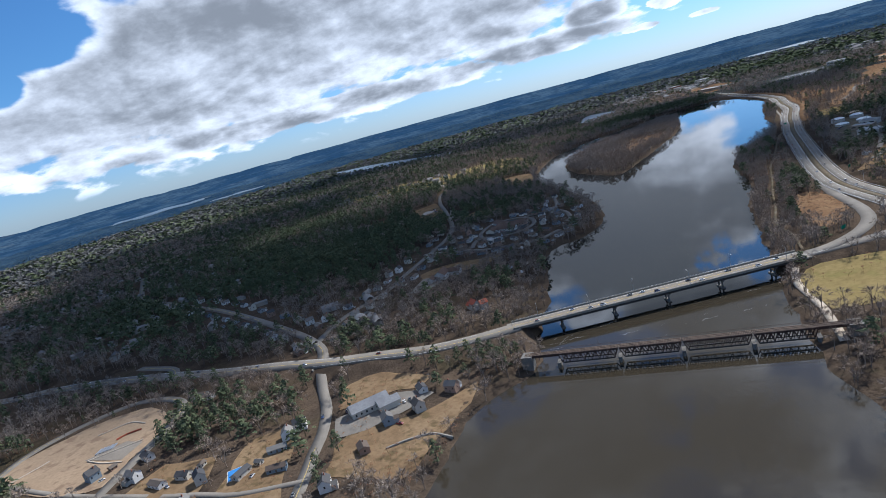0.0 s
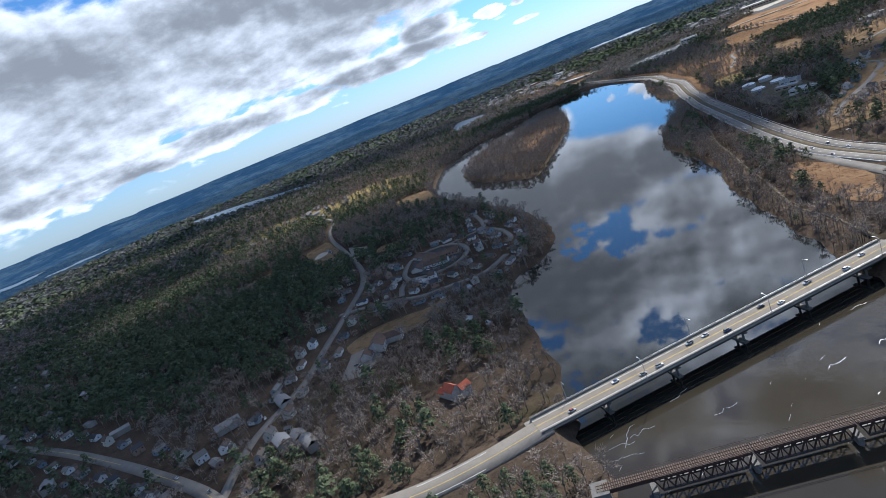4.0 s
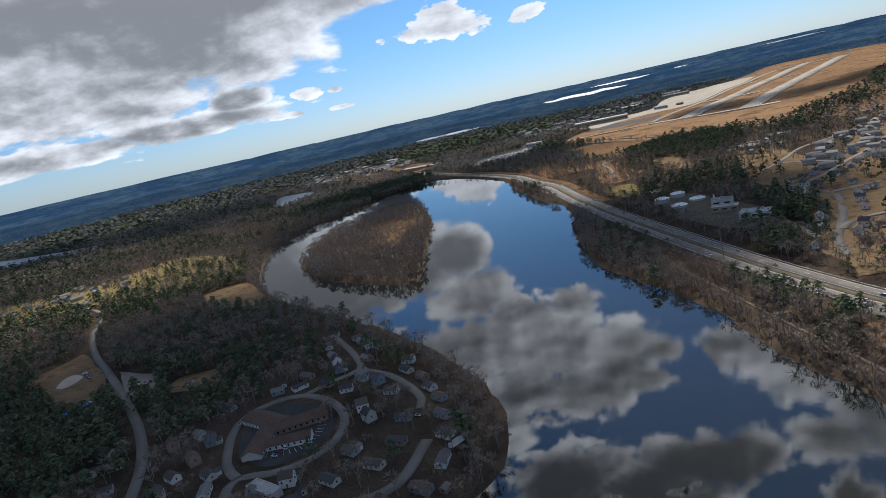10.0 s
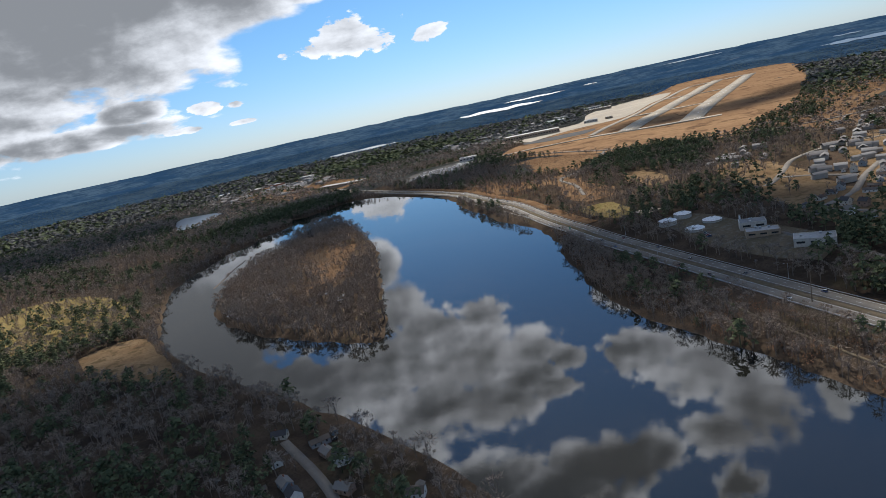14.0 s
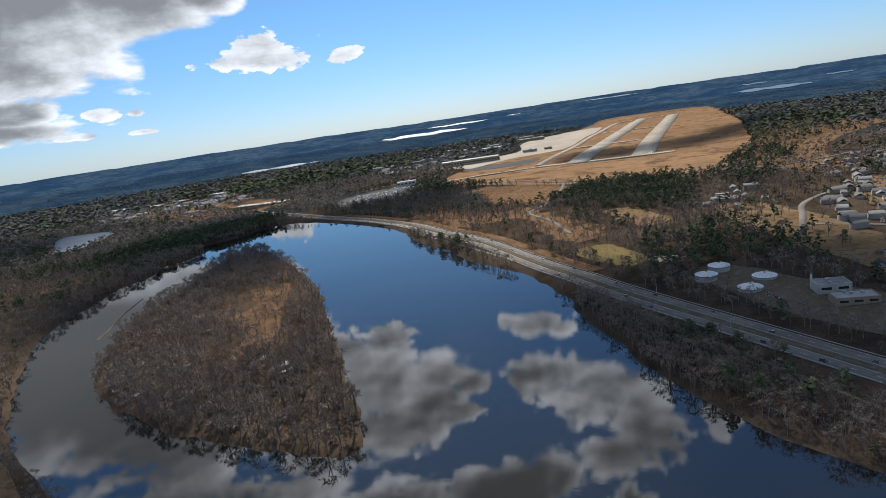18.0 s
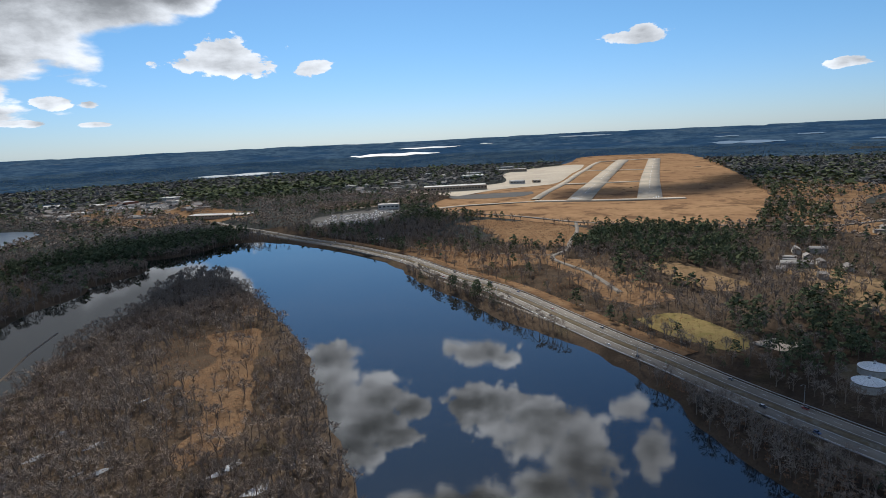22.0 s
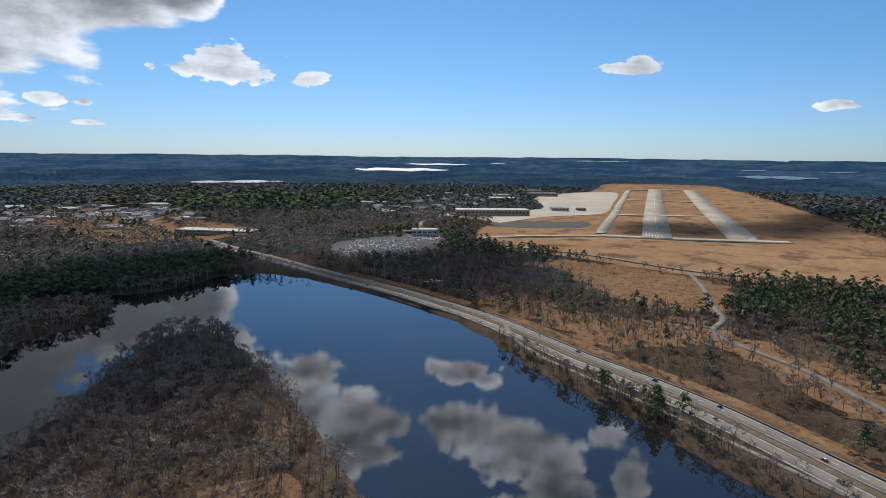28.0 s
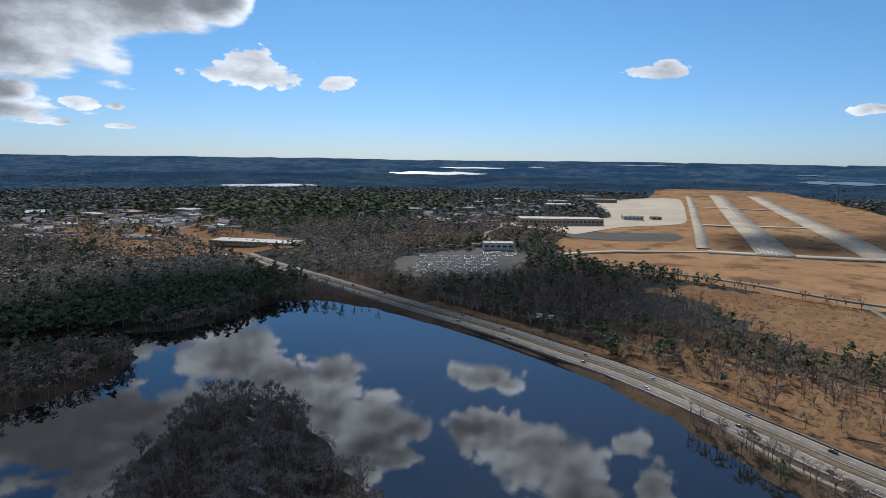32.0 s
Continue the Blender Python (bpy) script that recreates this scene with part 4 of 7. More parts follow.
BIKE = [(196, 372), (215, 420), (222, 455), (245, 500), (268, 548), (290, 590), (320, 650), (345, 690), (385, 760), (425, 826), (470, 880)]
strip("bike_path", BIKE, 1.8, TURF, "narrow pale path on the wooded bank", "path", lift=0.3)
strip("bike_path", [(496, 946), (520, 1000), (546, 1060), (562, 1098), (575, 1130), (587, 1158), (603, 1183), (624, 1206), (639, 1219)], 3.2, GRAVEL, "narrow pale path between highway and river", "path", lift=0.3)
strip("meadow_path", [(722, 1320), (700, 1285), (690, 1250), (692, 1216), (698, 1180), (702, 1133), (715, 1080)], 2.4, GRAVEL, "narrow path across dry meadow", "path", lift=0.35)
strip("river_path", [(150, 262), (163, 300), (172, 340), (186, 364)], 4.0, SAND, "sandy track along the bank", "path", lift=0.35)

# ---- airfield paving ----
AIR = [("taxiway", [(1160, 1362), (1500, 1474), (2400, 1778)], 17), ("runway", [(1165, 1275), (1700, 1455), (2520, 1725)], 44),
       ("runway", [(1225, 1165), (1700, 1330), (2560, 1615)], 44), ("taxiway", [(1137, 1350), (1170, 1270), (1225, 1160), (1250, 1110)], 26),
       ("taxiway", [(985, 1480), (1060, 1440), (1137, 1350)], 12), ("taxiway", [(1480, 1465), (1560, 1290)], 20), ("taxiway", [(2420, 1785), (2560, 1615)], 26),
       ("taxiway", [(1900, 1610), (1960, 1420)], 18)]
for i, (name, line, width) in enumerate(AIR):
    ob = strip(name, line, width, RUNWAY, "long straight %s of pale concrete across the airfield" % name, name, lift=1.3 + 0.05 * i, skirt=1.0, step=40)
    if name == "runway":
        dashes(ob, line, 0, 1.9, every=60, length=30, width=1.0)
        for k in range(8):
            p0, p1 = Vector(line[0]), Vector(line[1])
            d = (p1 - p0).normalized()
            s = Vector((d.y, -d.x)) * (k - 3.5) * 4.4
            a = p0 + d * 14 + s
            b = p0 + d * 60 + s
            strip("threshold_bar", [a, b], 1.8, MARK_WHITE, parent=ob, lift=1.9, skirt=0, step=40)

# ---- ponds, lakes and far bays ----
EYE_MID = np.array([150.0, 600.0, 138.0])


def far_point(a, e):
    """Where a sight line at this azimuth and elevation meets the land."""
    r = np.linspace(600, RIM - 10, 500)
    x, y = EYE_MID[0] + r * math.sin(radians(a)), EYE_MID[1] + r * math.cos(radians(a))
    gap = EYE_MID[2] + r * math.tan(radians(e)) - height(x, y)
    k = int(np.argmax(gap < 0)) if (gap < 0).any() else len(r) - 1
    return x[k], y[k]


def lake(poly, label="still pond among woods", lift=0.8):
    poly = np.asarray(poly, float)
    FIELDS.append([tuple(p) for p in poly])
    ob = draped("lake", [tuple(p) for p in poly], LAKE, label, "lake", lift, step=30, edge=6)
    co = np.empty(len(ob.data.vertices) * 3)
    ob.data.vertices.foreach_get("co", co)
    r = np.hypot(poly[:, 0].mean() - CENTRE[0], poly[:, 1].mean() - CENTRE[1])
    if r < RISE_FROM:
        co[2::3] = co[2::3].max()
        ob.data.vertices.foreach_set("co", co)
    return ob


lake([(375, 1815), (400, 1790), (450, 1830), (490, 1880), (515, 1945), (470, 2050), (430, 1990), (395, 1880)])
lake([(-540, 2740), (-330, 2560), (-160, 2290), (0, 2070), (-6, 2005), (-120, 2080), (-240, 2180), (-370, 2290), (-470, 2480)], "long pale lake among woods")
for a0, a1, e0, e1 in ((-38, -28.5, -2.25, -1.75), (-29.5, -23.5, -2.6, -2.3), (-20, -16.5, -2.95, -2.65), (41.5, 49, -1.75, -1.25), (46, 51.5, -1.15, -0.92),
                       (53.3, 54.6, -0.98, -0.85), (27.8, 35.0, -2.65, -2.3), (72.5, 78, -1.95, -1.5), (73, 75, -1.28, -1.12), (79, 81, -1.32, -1.15), (83.5, 89, -1.95, -1.6), (60.5, 65, -0.7, -0.55)):
    am, em = (a0 + a1) / 2, (e0 + e1) / 2
    ring = [far_point(am + (a1 - a0) / 2 * math.cos(k * 0.3491) * (1 + 0.12 * math.sin(3 * k + am)), em + (e1 - e0) * 0.24 * math.sin(k * 0.3491) * (1 + 0.45 * math.sin(2.3 * k + am))) for k in range(18)]
    lake(ring, "far bright bay between wooded shores", 2.5)

# ---- building site: wattles, slabs and stacked steel ----
for line in ([(-293, 309), (-287, 319), (-280, 330)], [(-247, 316), (-236, 322), (-220, 329)], [(-220, 305), (-234, 309), (-247, 316)], [(-262, 352), (-246, 361), (-231, 354)]):
    strip("straw_wattle", line, 0.7, SAND, "pale straw wattle laid on bare soil", "erosion barrier", lift=0.75, skirt=0.4, step=2)
strip("barrier_fence", [(-241, 337), (-237, 342), (-229, 345)], 0.25, RED_ROOF, "low orange barrier fence on bare soil", "fence", lift=1.4, skirt=1.0, step=2)
field([(-250, 318), (-222, 308), (-219, 326), (-232, 332)], GRAVEL, "grey gravel footing of a new building", "building pad", 0.45, clear=False, step=3, edge=0.3)
for k in range(5):
    part_x, part_y = -246 + 1.8 * k, 322 + 0.9 * k
    tagged(part("steel_stack", boxes((part_x, part_y, height1(part_x, part_y), part_x + 1.2, part_y + 6.5, height1(part_x, part_y) + 0.9)), GALV), "stack of pale steel sheets on bare soil", "steel stack", "stacks on the building site")

# ---- houses and other buildings ----
KEEP_OUT = []        # places of buildings: x, y, radius


def gable(bm, w, l, z, rise, over=0.35, thick=0.16):
    """A pitched roof with eaves, ridge along y."""
    for s in (-1, 1):
        a = [(0, z + rise), (s * (w / 2 + over), z - over * rise / (w / 2))]
        v = [bm.verts.new((x, y, zz + t)) for t in (0, thick) for (x, zz) in a for y in (-l / 2 - over, l / 2 + over)]
        for f in ((0, 1, 3, 2), (4, 6, 7, 5), (0, 2, 6, 4), (1, 5, 7, 3), (2, 3, 7, 6), (0, 4, 5, 1)):
            bm.faces.new([v[i] for i in f])
    bmesh.ops.recalc_face_normals(bm, faces=bm.faces)


def house_walls(w, l, h, rise):
    bm = bmesh.new()
    box(bm, -w / 2, -l / 2, -1.2, w / 2, l / 2, h)
    for y in (-l / 2, l / 2):
        f = [bm.verts.new(p) for p in ((-w / 2, y, h), (w / 2, y, h), (0, y, h + rise))]
        bm.faces.new(f if y < 0 else f[::-1])
    return bm


WIN = bpy.data.meshes.new("window")
bm = boxes((-0.05, -0.45, -0.6, 0.05, 0.45, 0.6))
bm.to_mesh(WIN)
bm.free()
WIN.materials.append(GLASS)


def house(w, l, h, rise, wing=None, label="", roof=ROOF, wall=SIDING, chimney=True, group="houses along the streets"):
    ob = empty("house", 0, 0, -500, 0, label, "house", group)
    body = part("wall", house_walls(w, l, h, rise), wall, ob)
    bm = bmesh.new()
    gable(bm, w, l, h, rise)
    top = part("roof", bm, roof, ob)
    if chimney:
        part("chimney", boxes((0.5, l * 0.2, h + rise * 0.5, 1.1, l * 0.2 + 0.7, h + rise + 0.9)), BRICK_WALL, top, "brick chimney")
    if wing:
        ww, wl, wh = wing
        bm = house_walls(wl, ww, wh, wl * 0.28)
        bmesh.ops.rotate(bm, verts=bm.verts, matrix=Matrix.Rotation(radians(90), 3, "Z"))
        bmesh.ops.translate(bm, verts=bm.verts, vec=(w / 2 + ww / 2 - 0.2, -l * 0.15, 0))
        wing_ob = part("wing", bm, wall, ob)
        bm = bmesh.new()
        gable(bm, wl, ww, wh, wl * 0.28)
        bmesh.ops.rotate(bm, verts=bm.verts, matrix=Matrix.Rotation(radians(90), 3, "Z"))
        bmesh.ops.translate(bm, verts=bm.verts, vec=(w / 2 + ww / 2 - 0.2, -l * 0.15, 0))
        part("wing_roof", bm, roof, wing_ob)
    part("door", boxes((-w / 2 - 0.06, -0.5, 0, -w / 2 + 0.02, 0.5, 2.0)), WOOD, ob)
    for y in (-l * 0.3, l * 0.3):
        shared("window", WIN, ob, pose(-w / 2, y, h * 0.62))
        shared("window", WIN, ob, pose(w / 2, y, h * 0.62))
    for s in (-1, 1):
        shared("window", WIN, ob, pose(0, s * l / 2, h * 0.62, 0, 0, 90))
    return ob


HOUSES = [house(6.2, 9.2, 3.0, 1.9, None, "small clapboard house with a pitched shingle roof"),
          house(6.6, 8.4, 4.9, 2.4, (3.6, 4.6, 2.7), "two-storey clapboard house with a side wing"),
          house(6.0, 11.5, 2.7, 1.5, None, "long low ranch house with a shingle roof", chimney=False),
          house(6.8, 7.8, 5.2, 2.9, None, "tall white clapboard house with a steep roof"),
          house(6.2, 9.6, 2.9, 1.8, (3.4, 4.2, 2.4), "low house with an attached garage")]
GARAGE = house(3.8, 4.8, 2.2, 1.1, None, "small shed with a pitched roof", chimney=False, group="sheds behind the houses")
for p in HOUSES + [GARAGE]:
    p.scale = (0.82, 0.82, 0.82)
SET = []


def settle(x, y, turn_, proto, clear=7.0):
    """A copy of a house on the ground."""
    z = height1(x, y) + 0.15
    SET.append((x, y))
    KEEP_OUT.append((x, y, clear))
    return copy_thing(proto, pose(x, y, z, 0, 0, turn_))


def free(x, y, gap=11.0, road_gap=6.5):
    if ((x - 37) / 33) ** 2 + ((y - 680) / 42) ** 2 < 1:
        return False
    if any((x - a) ** 2 + (y - b) ** 2 < gap * gap for a, b in SET):
        return False
    if float(bank(np.array([x]), np.array([y]))[0][0]) < 10:
        return False
    px, py = np.array([x]), np.array([y])
    for line, wd in LOCAL.values():
        if seg_dist(px, py, line)[0] < wd / 2 + road_gap:
            return False
    for line in (US_1, ROUTE, RAMP):
        if seg_dist(px, py, line)[0] < 24:
            return False
    return True


hr = random.Random(5)


def row_of_houses(line, step, back, both=True, start=0.0, stop=1e9, sheds=0.2):
    c = curve(line, 1.0)
    t = np.gradient(c, axis=0)
    k = int(start) + 4
    while k < min(len(c), stop) - 3:
        for s in ((-1, 1) if both else (1,)):
            tx, ty = t[k] / np.linalg.norm(t[k])
            b = back * hr.uniform(0.85, 1.25)
            x, y = c[k][0] + s * ty * b, c[k][1] - s * tx * b
            if len(SET) < 232 and free(x, y):
                turn_ = math.degrees(math.atan2(ty, tx)) - 90 + (180 if s > 0 else 0) * 0 + hr.choice((0, 0, 90)) + hr.uniform(-8, 8)
                settle(x, y, turn_, HOUSES[hr.randrange(len(HOUSES))])
                gx_, gy_ = x + s * ty * 9 + tx * 4, y - s * tx * 9 + ty * 4
                if hr.random() < sheds and len(SET) < 228 and free(gx_, gy_, 6.5, 3):
                    settle(gx_, gy_, turn_ + 90 * hr.randrange(2), GARAGE, 4)
        k += int(step * hr.uniform(0.85, 1.3))


# houses that stand out, then rows along the streets
for x, y, t_, k in ((-67, 286, 20, 1), (-51, 294, 25, 3), (-33, 308, 60, 1), (-50, 314, 20, 0), (-122, 294, 10, 3), (-117, 302, 100, 1), (-125, 283, 100, 2), (-120, 264, 95, 2),
                    (-160, 268, 30, 3), (-184, 272, 60, 2), (-204, 303, 50, 0), (-91, 239, 10, 1), (-77, 264, 20, 0), (-140, 351, 90, 2), (-203, 377, 80, 2), (-196, 371, 80, 0),
                    (71, 736, 25, 2), (80, 694, 60, 0), (74, 650, 5, 3), (57, 609, 30, 2), (38, 614, 20, 2), (124, 700, 40, 4), (117, 670, 5, 0), (113, 655, 5, 0), (110, 640, 10, 0), (101, 622, 15, 0),
                    (92, 606, 20, 4), (86, 635, 40, 0), (96, 668, 40, 4), (108, 726, 20, 0), (113, 796, 50, 0), (22, 736, 30, 2), (2, 712, 15, 0), (-6, 684, 10, 3), (-3, 664, 15, 4), (-17, 677, 20, 0),
                    (-42, 741, 30, 2), (-52, 719, 30, 0), (54, 628, 20, 4), (75, 712, 30, 0), (24, 628, 60, 3), (-92, 586, -30, 3), (-77, 545, -25, 1), (-110, 543, -20, 2), (-92, 517, -30, 0), (-50, 606, -25, 3)):
    settle(x, y, t_, HOUSES[k])
row_of_houses(LOCAL["close_road"][0], 16, 11)
row_of_houses(LOCAL["church_lane"][0], 13, 11)
row_of_houses(LOCAL["upper_close"][0], 13, 11)
row_of_houses(LOCAL["river_close"][0], 12, 10)
row_of_houses(LOCAL["peninsula_road"][0], 24, 14, stop=330)
row_of_houses(LOCAL["estate_road_a"][0], 18, 12, start=20)
row_of_houses(LOCAL["estate_road_e"][0], 16, 12, start=20)
row_of_houses(LOCAL["north_road"][0], 22, 14, start=40, stop=420)
row_of_houses(LOCAL["street_a"][0], 15, 12, start=70)
row_of_houses(LOCAL["estate_road_b"][0], 20, 12, start=20)
row_of_houses(LOCAL["estate_road_c"][0], 15, 12)
row_of_houses(LOCAL["estate_road_d"][0], 14, 11)
for line in ([(-300, 470), (-230, 520), (-160, 570), (-110, 640), (-100, 720)], [(-330, 560), (-240, 640), (-180, 720)], [(560, 720), (600, 745), (600, 780)], [(700, 640), (780, 720), (860, 740)],
             [(560, 655), (640, 665), (740, 690)], [(690, 812), (712, 850), (735, 870)], [(-220, 1340), (-120, 1310), (-20, 1280)], [(480, 620), (540, 650), (570, 640)], [(660, 720), (700, 740), (760, 745)]):
    row_of_houses(line, 17, 9)
for p in HOUSES + [GARAGE]:
    for o in (*p.children_recursive, p):
        bpy.data.objects.remove(o)

# the hall with its long dark roof, by the car park
hall = empty("hall", -79, 306, height1(-79, 306), -64, "long roadside hall with a dark pitched roof", "hall")
part("wall", house_walls(10, 22, 3.6, 3.0), SIDING, hall)
bm = bmesh.new()
gable(bm, 10, 22, 3.6, 3.0)
part("roof", bm, GREY_ROOF, hall, "dark grey shingle roof")
bm = house_walls(8, 12, 3.2, 2.2)
bmesh.ops.translate(bm, verts=bm.verts, vec=(6.5, 9, 0))
part("annexe", bm, SIDING, hall)
bm = bmesh.new()
gable(bm, 8, 12, 3.2, 2.2)
bmesh.ops.translate(bm, verts=bm.verts, vec=(6.5, 9, 0))
part("annexe_roof", bm, GREY_ROOF, hall)
for y in np.arange(-9, 10, 3.0):
    shared("window", WIN, hall, pose(-5.0, y, 2.0))
    shared("window", WIN, hall, pose(5.0, y, 2.0))
KEEP_OUT.append((-79, 306, 13))

# the church with red-brown roofs
church = empty("church", -38, 536, height1(-38, 536), -18, "church with several brown pitched roofs", "church")
for dx_, dy_, w_, l_, h_, r_, t_ in ((0, 0, 11, 16, 4.5, 3.6, 0), (9, 7, 8, 14, 3.6, 2.6, 90), (-6, -11, 7, 9, 3.4, 2.6, 0)):
    m = pose(dx_, dy_, 0, 0, 0, t_)
    bm = house_walls(w_, l_, h_, r_)
    bmesh.ops.transform(bm, matrix=m, verts=bm.verts)
    wall = part("wall", bm, WALL_PALE, church)
    bm = bmesh.new()
    gable(bm, w_, l_, h_, r_)
    bmesh.ops.transform(bm, matrix=m, verts=bm.verts)
    part("roof", bm, mottled("brown_shingle", (0.13, 0.085, 0.065), (0.10, 0.07, 0.055), 0.3, 1.5), church)
    for y in (-0.3, 0, 0.3):
        shared("window", WIN, wall, m @ pose(w_ / 2, y * l_, 2.0))
KEEP_OUT += [(-38, 536, 14), (-30, 545, 10), (-45, 525, 9)]

# the mansion with orange-red roofs near the bridge
manor = empty("manor", -13, 428, height1(-13, 428), 25, "white house with bright orange-red roofs", "house")
for dx_, dy_, w_, l_, h_, r_, t_ in ((0, 0, 6.2, 7.6, 5.2, 2.5, 0), (4.4, -4.6, 4.6, 5.6, 4.8, 2.0, 90), (-1, 6.4, 4.2, 4.8, 3.0, 1.6, 0)):
    m = pose(dx_, dy_, 0, 0, 0, t_)
    bm = house_walls(w_, l_, h_, r_)
    bmesh.ops.transform(bm, matrix=m, verts=bm.verts)
    wall = part("wall", bm, WALL_PALE, manor)
    bm = bmesh.new()
    gable(bm, w_, l_, h_, r_, 0.5)
    bmesh.ops.transform(bm, matrix=m, verts=bm.verts)
    part("roof", bm, RED_ROOF, manor, "orange-red roof")
    for y in (-0.3, 0, 0.3):
        for z in (1.6, 4.0):
            shared("window", WIN, wall, m @ pose(w_ / 2, y * l_, z))
KEEP_OUT += [(-13, 428, 15), (-4, 432, 9)]


def block(name, x, y, turn_, w, l, h, label, category, wall=WALL_PALE, roof=METAL_ROOF, units=3, clear=None, group="", lift=0.0):
    """A flat-roofed building with parapet, roof units and window bands."""
    z = height1(x, y) + lift
    ob = empty(name, x, y, z, turn_, label, category, group)
    part("wall", boxes((-w / 2, -l / 2, -2.0, w / 2, l / 2, h)), wall, ob)
    top = part("roof", boxes((-w / 2 + 0.3, -l / 2 + 0.3, h + 0.004, w / 2 - 0.3, l / 2 - 0.3, h + 0.15)), roof, ob)
    bm = boxes((-w / 2 - 0.1, -l / 2 - 0.1, h - 0.1, w / 2 + 0.1, -l / 2 + 0.3, h + 0.6), (-w / 2 - 0.1, l / 2 - 0.3, h - 0.1, w / 2 + 0.1, l / 2 + 0.1, h + 0.6),
               (-w / 2 - 0.1, -l / 2 + 0.3, h - 0.1, -w / 2 + 0.3, l / 2 - 0.3, h + 0.6), (w / 2 - 0.3, -l / 2 + 0.3, h - 0.1, w / 2 + 0.1, l / 2 - 0.3, h + 0.6))
    part("parapet", bm, wall, ob)
    r = random.Random(int(x * 7 + y))
    for k in range(units):
        ux, uy = r.uniform(-w * 0.35, w * 0.35), r.uniform(-l * 0.38, l * 0.38)
        part("roof_unit", boxes((ux - 1.1, uy - 0.8, h + 0.15, ux + 1.1, uy + 0.8, h + 1.4)), GALV, top)
    n = max(2, int(l / 7))
    for s in (-1, 1):
        for k in range(n):
            y0 = -l / 2 + (k + 0.5) * l / n
            part("window", boxes((s * w / 2 - 0.05, y0 - l / n * 0.3, h * 0.45, s * w / 2 + 0.05, y0 + l / n * 0.3, h * 0.72)), GLASS, ob)
    KEEP_OUT.append((x, y, clear or max(w, l) * 0.6))
    return ob


# the care home inside the close
for x, y, t_, w_, l_ in ((34, 694, 20, 12, 30), (47, 678, 75, 11, 28), (24, 672, -35, 10, 26), (36, 662, 62, 8, 22)):
    z = height1(x, y)
    ob = empty("care_home_wing", x, y, z, t_, "low care home wing with a brown pitched roof", "building", "care home wings")
    part("wall", house_walls(w_, l_, 3.0, 2.3), SIDING, ob)
    bm = bmesh.new()
    gable(bm, w_, l_, 3.0, 2.3, 0.5)
    part("roof", bm, BROWN_ROOF, ob, "brown shingle roof")
    for y_ in np.arange(-l_ / 2 + 2, l_ / 2 - 1, 3.0):
        shared("window", WIN, ob, pose(-w_ / 2, y_, 1.7))
        shared("window", WIN, ob, pose(w_ / 2, y_, 1.7))
    KEEP_OUT.append((x, y, 12))
block("long_shed", 14, 630, 20, 6, 18, 2.8, "long low pale shed roof beside the lane", "shed", units=0)

# treatment works: four domed tanks and low blocks


def tank(x, y, r, h, proto=None):
    if proto:
        return copy_thing(proto, pose(x, y, height1(x, y) + 0.3))
    ob = empty("storage_tank", x, y, height1(x, y) + 0.3, 0, "white domed tank with a low panelled roof", "tank", "tanks at the treatment works")
    bm = bmesh.new()
    tube(bm, r, r, -1, h, 40)
    part("shell", bm, WALL_PALE, ob)
    bm = bmesh.new()
    tube(bm, r + 0.25, r + 0.25, h - 0.35, h + 0.1, 40)
    part("rim", bm, CONCRETE, ob)
    for k in range(20):
        bm = bmesh.new()
        a0, a1 = 6.28319 * k / 20 + 0.006, 6.28319 * (k + 1) / 20 - 0.006
        rings = []
        for f in (1.0, 0.75, 0.5, 0.25, 0.06):
            zz = h + 0.1 + (1 - f * f) * r * 0.22
            rings.append([bm.verts.new((r * f * math.cos(a), r * f * math.sin(a), zz)) for a in (a0, (a0 + a1) / 2, a1)])
        for p, q in zip(rings, rings[1:]):
            for i in range(2):
                bm.faces.new((p[i], p[i + 1], q[i + 1], q[i]))
        part("roof_panel", bm, TANK_WHITE, ob)
    bm = bmesh.new()
    tube(bm, 0.7, 0.6, h + r * 0.2, h + r * 0.22 + 0.7, 12)
    part("vent", bm, GALV, ob)
    part("hatch", boxes((r * 0.55, -0.6, h + r * 0.14, r * 0.55 + 1.2, 0.6, h + r * 0.14 + 0.55)), GALV, ob)
    return ob


t1 = tank(484, 797, 7.4, 3.6)
tank(507, 796, 0, 0, t1)
t2 = tank(469, 765, 7.6, 1.5)
tank(494, 763, 0, 0, t2)
for p in ((484, 797), (507, 796), (469, 765), (494, 763)):
    KEEP_OUT.append((*p, 13))
block("works_building", 474, 722, 30, 12, 18, 5.5, "pale treatment works building with a grey flat roof", "building", WALL_PALE, GREY_ROOF)
block("works_building", 457, 708, 30, 12, 22, 4.2, "low tan works building with vehicle doors", "building", WALL_TAN, METAL_ROOF)
block("works_building", 440, 668, 20, 14, 24, 5.0, "pale works shed with a metal roof", "building")
bm = bmesh.new()
stack = empty("chimney_stack", 478, 733, height1(478, 733), 0, "slim white chimney stack beside the works", "chimney")
tube(bm, 0.8, 0.6, 0, 9, 14)
part("shaft", bm, TANK_WHITE, stack)
bm = bmesh.new()
tube(bm, 0.75, 0.75, 8.7, 9.2, 14)
part("rim", bm, CONCRETE, stack)

# airfield: hangar, sheds, tower; shops beyond the river
block("hangar", 1290, 1648, 40, 44, 146, 12, "very long pale hangar with a flat roof", "hangar", WALL_TAN, METAL_ROOF, 6, 90)
